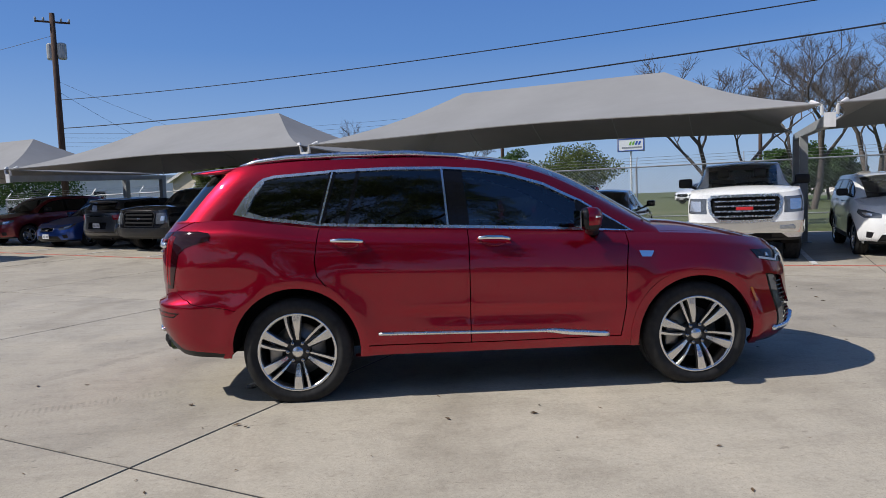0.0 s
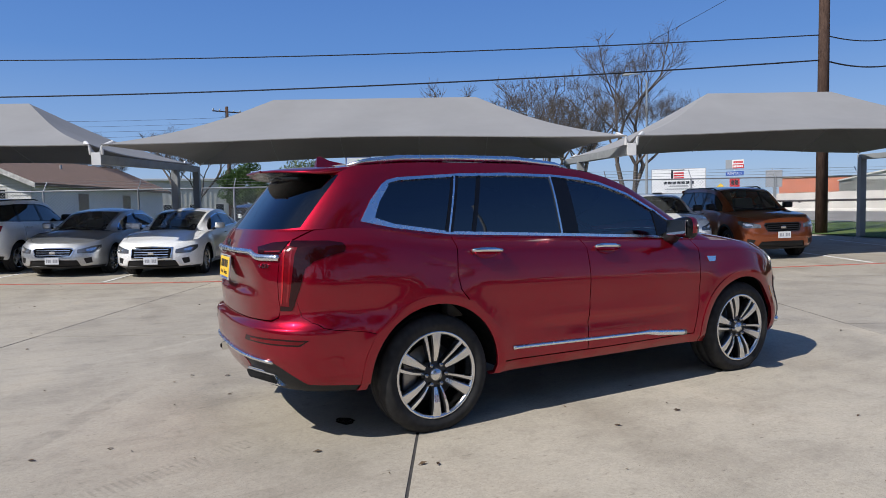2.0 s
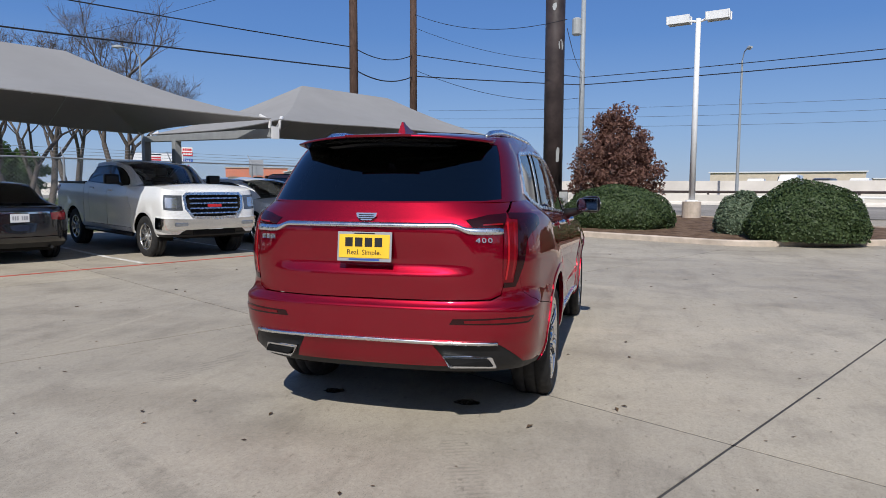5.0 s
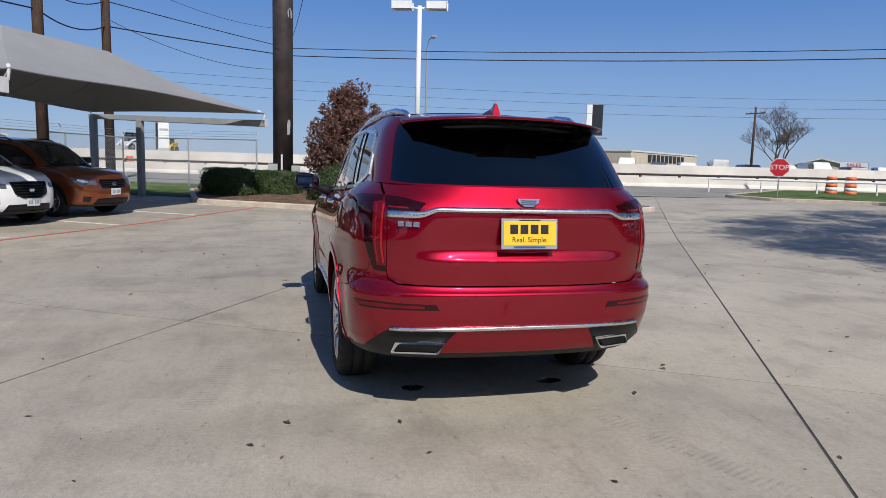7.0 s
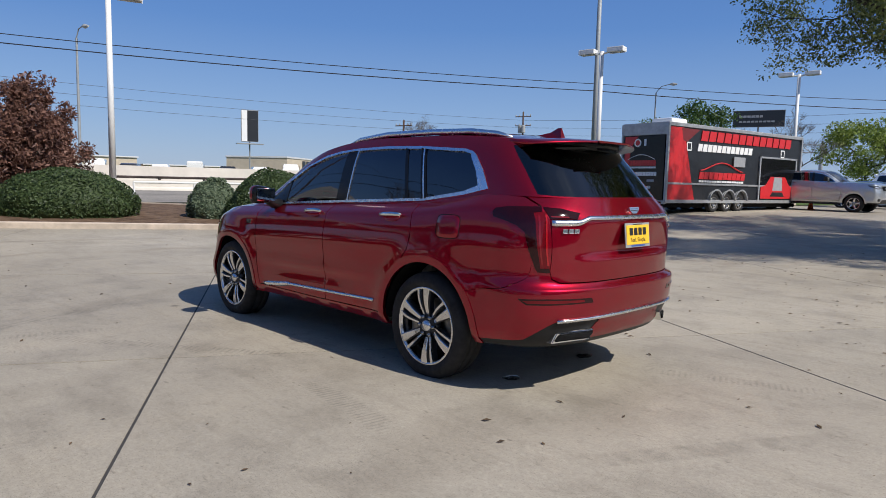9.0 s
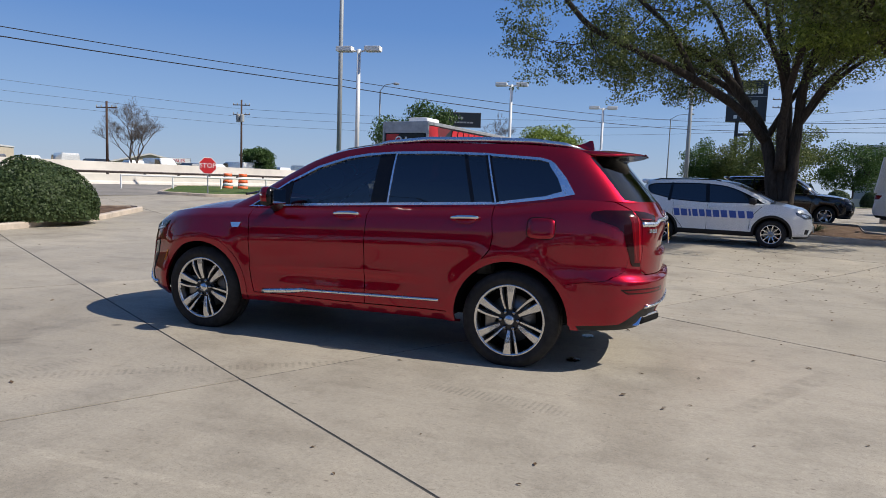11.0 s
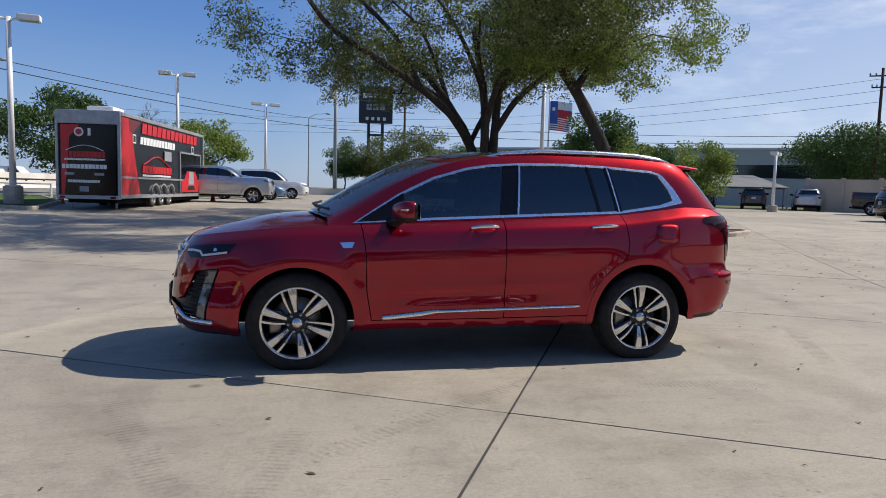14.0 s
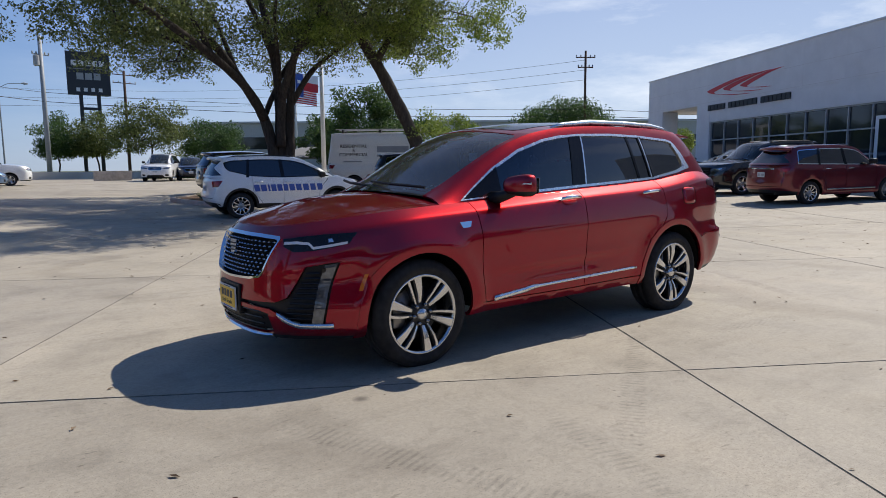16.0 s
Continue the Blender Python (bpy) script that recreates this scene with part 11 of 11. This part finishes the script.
# ---- overhead cables ----
def cables():
    poles = [(-21.0, 34.5), (18.6, 8.96), (23.6, 8.1), (32.0, 0.94), (16.7, -29.2), (-3.0, -64.0), (-44.1, -37.8), (-90.0, -10.0)]
    for hs, r in (((8.08, 6.92, 7.56, 7.6, 7.25, 8.3, 6.7, 7.0), 0.020), ((6.43, 6.09, 6.59, 7.2, 6.85, 7.5, 6.1, 6.4), 0.026)):
        for (a, b), (za, zb) in zip(zip(poles, poles[1:]), zip(hs, hs[1:])):
            gap = math.hypot(a[0] - b[0], a[1] - b[1])
            wire((*a, za), (*b, zb), 0.00022 * gap ** 2 if gap > 8 else 0.35, r)
    wire((-21.0, 34.5, 11.8), (-70, 60, 12.5), 0.8)
    wire((-21.0, 34.5, 9.2), (-8.2, 31.0, 4.0), 0.25, 0.008)
    wire((-21.0, 34.5, 8.6), (-16.5, 46.0, 4.5), 0.2, 0.008)
    wire((23.6, 8.1, 12.7), (34.0, 58.0, 10.6), 0.9)
    wire((23.6, 8.1, 8.8), (32.0, 0.94, 8.6), 0.5, 0.010)
    wire((23.6, 8.1, 9.4), (17.5, 0.6, 7.2), 0.5, 0.012)
    wire((32.0, 0.94, 7.9), (17.5, 0.6, 6.9), 0.3, 0.012)
    wire((23.6, 8.1, 6.9), (32.0, 0.94, 6.5), 0.6, 0.012)
    for k in range(4):
        z = 10.6 - 0.5 * k
        wire((9.0, 62.0, z), (34.0, 58.0, z), 0.6, 0.012)
        wire((34.0, 58.0, z), (80.0, 46.0, z), 0.8, 0.012)
        wire((9.0, 62.0, z), (-40.0, 72.0, z), 0.8, 0.012)
    for k in range(3):
        z = 10.2 - 0.9 * k
        wire((46.75, -60.0, z - 1.0), (-14.0, -86.0, z + 1.0), 0.9, 0.014)
        wire((46.75, -60.0, z - 1.0), (66.0, 20.0, z), 0.8, 0.014)
        wire((-14.0, -86.0, z + 1.0), (-44.1, -37.8, z + 1.0), 0.9, 0.014)


cables()


# ---- wet drips under the car's tail ----
def drip(x, y, r, seed):
    rnd = random.Random(seed)
    bm = bmesh.new()
    rings = []
    for k, h in ((1.0, 0.0), (0.9, 0.0012), (0.4, 0.0016)):
        rings.append([bm.verts.new((x + r * k * 0.8 * math.cos(a) * w, y + r * k * math.sin(a) * w, ground_z(x, y) + 0.0035 + h)) for a, w in drip_edge(rnd if k == 1.0 else random.Random(seed))])
    for p, q in zip(rings, rings[1:]):
        for i in range(len(p)):
            bm.faces.new((p[i], p[(i + 1) % len(p)], q[(i + 1) % len(q)], q[i]))
    bm.faces.new(rings[-1])
    solo("wet_spot", bm, M["wet"], "small dark wet drip spot on the concrete", "stain", "drips under the car", smooth=True)


def drip_edge(rnd):
    return [(2 * math.pi * k / 22, rnd.uniform(0.82, 1.12)) for k in range(22)]


M["wet"] = plain("dark_oily_water", (0.040, 0.036, 0.032), 0.25, spec=0.4, vary=0.3, scale=30)
drip(-1.886, 0.495, 0.072, 3)
drip(-1.884, -0.435, 0.080, 4)

# ---- fallen leaves and grit on the concrete ----
def litter():
    rng = random.Random(404)
    bm = bmesh.new()
    spots = []
    for _ in range(850):
        spots.append((rng.gauss(0, 8.5), rng.gauss(-0.5, 8.5)))
    for _ in range(4200):
        spots.append((rng.gauss(-9, 6), rng.gauss(-9.5, 4.5)))
    for x, y in spots:
        if math.hypot(x, y) > 21 or (abs(x) < 2.4 and abs(y) < 0.8):
            continue
        s = rng.choice((0.005, 0.006, 0.008, 0.010, 0.013, 0.018)) * rng.uniform(0.8, 1.2)
        a = rng.uniform(0, 6.283)
        z = ground_z(x, y) + 0.004
        u, v = Vector((math.cos(a), math.sin(a), 0)), Vector((-math.sin(a), math.cos(a), 0))
        p = Vector((x, y, z))
        c = rng.uniform(0.15, 0.5)
        q = [bm.verts.new(w) for w in (p - u * s * 1.6, p - v * s * 0.7 + Vector((0, 0, s * c)), p + u * s * 1.6 + Vector((0, 0, s * 0.3)), p + v * s * 0.7 + Vector((0, 0, s * c * 1.3)))]
        mid = bm.verts.new(p + Vector((0, 0, 0.001)))
        for k in range(4):
            bm.faces.new((q[k], q[(k + 1) % 4], mid))
    solo("leaf_litter", bm, M["dry_leaf"], "scattered dry brown leaves lying on the concrete", "leaves", kind="stuff")


litter()


# ---- beyond the highway: the lettered shop and the parked vehicles ----
def lettered_shop():
    b = block("shop_building", "beige flat-roofed shop with dark wall lettering bars", "building", (-13, 0, 0.4), (13, 10, 4.5), M["tan_wall"], -55.3, (91.0, -60.0), over=0.1, windows=((-10, 1.2, 4, 1.2, "y0"), (3, 1.2, 5, 1.2, "y0")))
    for k in range(9):
        part("lettering_bar", box((-7.2 + 1.62 * k, -0.12, 3.1), (-6.1 + 1.62 * k, -0.02, 4.25), 0.02), M["sign_black"], b)


lettered_shop()


def far_vehicle(x, y, deg, kind, colour, word):
    """A vehicle parked on the far side of the highway."""
    z = ground_z(x, y) + 0.235
    at = Matrix.Translation((x, y, z)) @ Matrix.Rotation(radians(deg), 4, "Z")
    name = {"pickup": "pickup_truck", "suv": "sport_utility_vehicle", "van": "van"}[kind]
    t = thing(name, f"{word} {name.replace('_', ' ')} parked beyond the highway", name.split("_")[0] if kind != "suv" else "car", group="vehicles beyond the highway", at=at)
    side = {"pickup": [(-2.8, 0.45), (-2.8, 1.1), (-0.9, 1.12), (-0.7, 1.68), (-0.5, 1.74), (0.7, 1.74), (1.35, 1.15), (2.6, 1.05), (2.75, 0.45)],
            "suv": [(-2.3, 0.4), (-2.35, 1.1), (-2.05, 1.62), (-1.7, 1.70), (0.4, 1.70), (1.15, 1.12), (2.2, 0.98), (2.35, 0.4)],
            "van": [(-2.9, 0.4), (-2.9, 2.0), (-2.75, 2.1), (1.3, 2.1), (2.1, 1.3), (2.8, 1.15), (2.9, 0.4)]}[kind]
    bm = prism(side, -0.92, 0.92, 1)
    for v in bm.verts:
        if v.co.z > 1.3:
            v.co.y *= 0.82
    bmesh.ops.bevel(bm, geom=list(bm.edges), offset=0.05, segments=2, affect="EDGES")
    part("body", bm, colour, t)
    w = {"pickup": (-0.62, 0.75, 1.18, 1.60), "suv": (-1.9, 0.5, 1.14, 1.58), "van": (0.4, 1.45, 1.35, 1.92)}[kind]
    for sd in (1, -1):
        bm = prism([(w[0], w[2]), (w[0] + 0.1, w[3]), (w[1] - 0.1, w[3]), (w[1] + 0.45, w[2])], -0.01, 0.01, 1)
        for v in bm.verts:
            v.co.y += sd * (0.93 - 0.0 if kind == "van" else 0.93 - 0.165 * (1.0 if v.co.z > 1.3 else 0.1))
        part("side_window", bm, M["dark_glass"], t)
    for wx in (-1.55, 1.6):
        for sd in (1, -1):
            part("wheel", tube([(wx, sd * 0.72, 0.36), (wx, sd * 0.94, 0.36)], 0.36, 14), M["trim_black"], t)


_far_rng = random.Random(8)
for k in range(26):
    q = Vector((70.0, -15.0)).lerp(Vector((36.0, -88.0)), k / 25)
    kind_, colour_, word_ = ((("pickup", white, "white"), ("suv", black_p, "black"), ("suv", grey_p, "dark grey"), ("suv", white, "white"), ("pickup", grey_p, "dark grey"), ("van", white, "white"), ("suv", silver, "silver"), ("suv", dblue, "dark blue"))[(k * 5 + k // 3) % 8])
    far_vehicle(q.x + _far_rng.uniform(-0.6, 0.6), q.y, -24 + 180 * (k % 2) + _far_rng.uniform(-8, 8), kind_, colour_, word_)
# low pale wall, planter and hedge at the lot's far edge
solo("low_wall", box((-7.0, -50.6, 0.4), (-4.4, -50.2, 1.35), 0.02), M["kerb"], "low pale concrete sign wall", "wall")
solo("low_wall", box((5.0, -62.4, 0.4), (-40.0, -62.0, 1.30), 0.02), M["barrier"], "long low pale wall along the street", "wall")
for k in range(5):
    shrub(-9.0 - 2.4 * k, -51.0, 1.6, 2.6, 1.2, 0.2, 60 + k, n=2500, size=0.07, label="dark clipped hedge at the street")
shrub(12.0, -52.0, 1.6, 6.0, 1.0, 0.2, 70, n=3000, size=0.07, label="dark clipped hedge at the street")


# ---- vehicles beyond the chain-link fence ----
make_car("pickup_truck", "black pickup truck parked beyond the fence", stand(5.0, 24.2, 196), "pickup", black_p, FAR, seats=False)
make_car("sedan", "white sedan parked beyond the fence", stand(19.5, 38.4, 208), "sedan", white, FAR, seats=False)
make_car("sedan", "silver sedan parked beyond the fence", stand(-3.5, 41.0, 198), "sedan", silver, FAR, seats=False)

# ---- the lot's concrete slabs, each a piece of the pavement ----


def build_pavement():
    pave = thing("pavement", "pale worn concrete lot cast in square slabs with dark joints", "pavement", kind="structure")
    rng = random.Random(77)
    h, n = SLAB / 2 - 0.0065, 4

    def slab_mesh(centre):
        bm = bmesh.new()
        m = Matrix.Translation((centre.x, centre.y, 0)) @ Matrix.Rotation(GRID_TURN, 4, "Z")
        tilt = rng.uniform(-0.002, 0.002)

        def put(x, y, z):
            w = m @ Vector((x, y, 0))
            return bm.verts.new((x, y, z + ground_z(w.x, w.y) + tilt * x / h))
        k = h - 0.0025
        top = [[put(-k + 2 * k * i / n, -k + 2 * k * j / n, 0) for j in range(n + 1)] for i in range(n + 1)]
        for i in range(n):
            for j in range(n):
                bm.faces.new((top[i][j], top[i + 1][j], top[i + 1][j + 1], top[i][j + 1]))
        rim = [top[i][0] for i in range(n + 1)] + [top[n][j] for j in range(1, n + 1)] + [top[i][n] for i in range(n - 1, -1, -1)] + [top[0][j] for j in range(n - 1, 0, -1)]
        low = [put(v.co.x * h / k, v.co.y * h / k, -0.022) for v in rim]
        c = len(rim)
        for i in range(c):
            bm.faces.new((rim[i], low[i], low[(i + 1) % c], rim[(i + 1) % c]))
        bmesh.ops.recalc_face_normals(bm, faces=bm.faces)
        me = mesh_from(bm, "slab")
        me.materials.append(M["concrete"])
        return me
    for i in range(-13, 4):
        for j in range(-12, 4):
            c = GRID @ Vector(((i + 0.5) * SLAB, (j + 0.5) * SLAB, 0))
            q = ROW.inverted() @ c
            if q.x > 12.0 or q.y > 9.5 or math.hypot(c.x, c.y) > 62:
                continue
            ob = new("slab", slab_mesh(c))
            ob.parent = pave
            ob.matrix_basis = Matrix.Translation((c.x, c.y, 0)) @ Matrix.Rotation(GRID_TURN, 4, "Z")
    # the slabs of the drive out to the street
    bm = bmesh.new()
    for i in range(-2, 10):
        for j in range(-12, 4):
            c = GRID @ Vector(((i + 0.5) * SLAB, (j + 0.5) * SLAB, 0))
            q = ROW.inverted() @ c
            if (i < 4 and q.x <= 12.0) or q.y > -9 or q.x > 33:
                continue
            vs = [[GRID @ Vector(((i + 0.5) * SLAB - h + 2 * h * a / n, (j + 0.5) * SLAB - h + 2 * h * b / n, 0)) for b in range(n + 1)] for a in range(n + 1)]
            vs = [[bm.verts.new((v.x, v.y, ground_z(v.x, v.y))) for v in line] for line in vs]
            for a in range(n):
                for b in range(n):
                    bm.faces.new((vs[a][b], vs[a + 1][b], vs[a + 1][b + 1], vs[a][b + 1]))
    bmesh.ops.recalc_face_normals(bm, faces=bm.faces)
    part("drive_slabs", bm, M["concrete"], pave)["kind"] = "stuff"
    # the filler lies in the joints, just under the slabs' tops
    bm = bmesh.new()
    lines = [((i * SLAB, -12 * SLAB), (i * SLAB, (4 if i < 5 else -1) * SLAB)) for i in range(-13, 11)] + [((-13 * SLAB, j * SLAB), ((4 if j > -1 else 9) * SLAB, j * SLAB)) for j in range(-12, 5)]
    for a, b in lines:
        a, b = GRID @ Vector((*a, 0)), GRID @ Vector((*b, 0))
        side = Vector((-(b - a).y, (b - a).x, 0)).normalized() * 0.009
        last = None
        steps = int((b - a).length / 1.2)
        for k in range(steps + 1):
            c = a.lerp(b, k / steps)
            z = ground_z(c.x, c.y) - 0.0035
            cur = (bm.verts.new((c.x + side.x, c.y + side.y, z)), bm.verts.new((c.x - side.x, c.y - side.y, z)))
            if last:
                bm.faces.new((last[0], last[1], cur[1], cur[0]))
            last = cur
    bmesh.ops.recalc_face_normals(bm, faces=bm.faces)
    part("joint_filler", bm, M["joint"], pave, "dark joint filler")["kind"] = "stuff"


build_pavement()
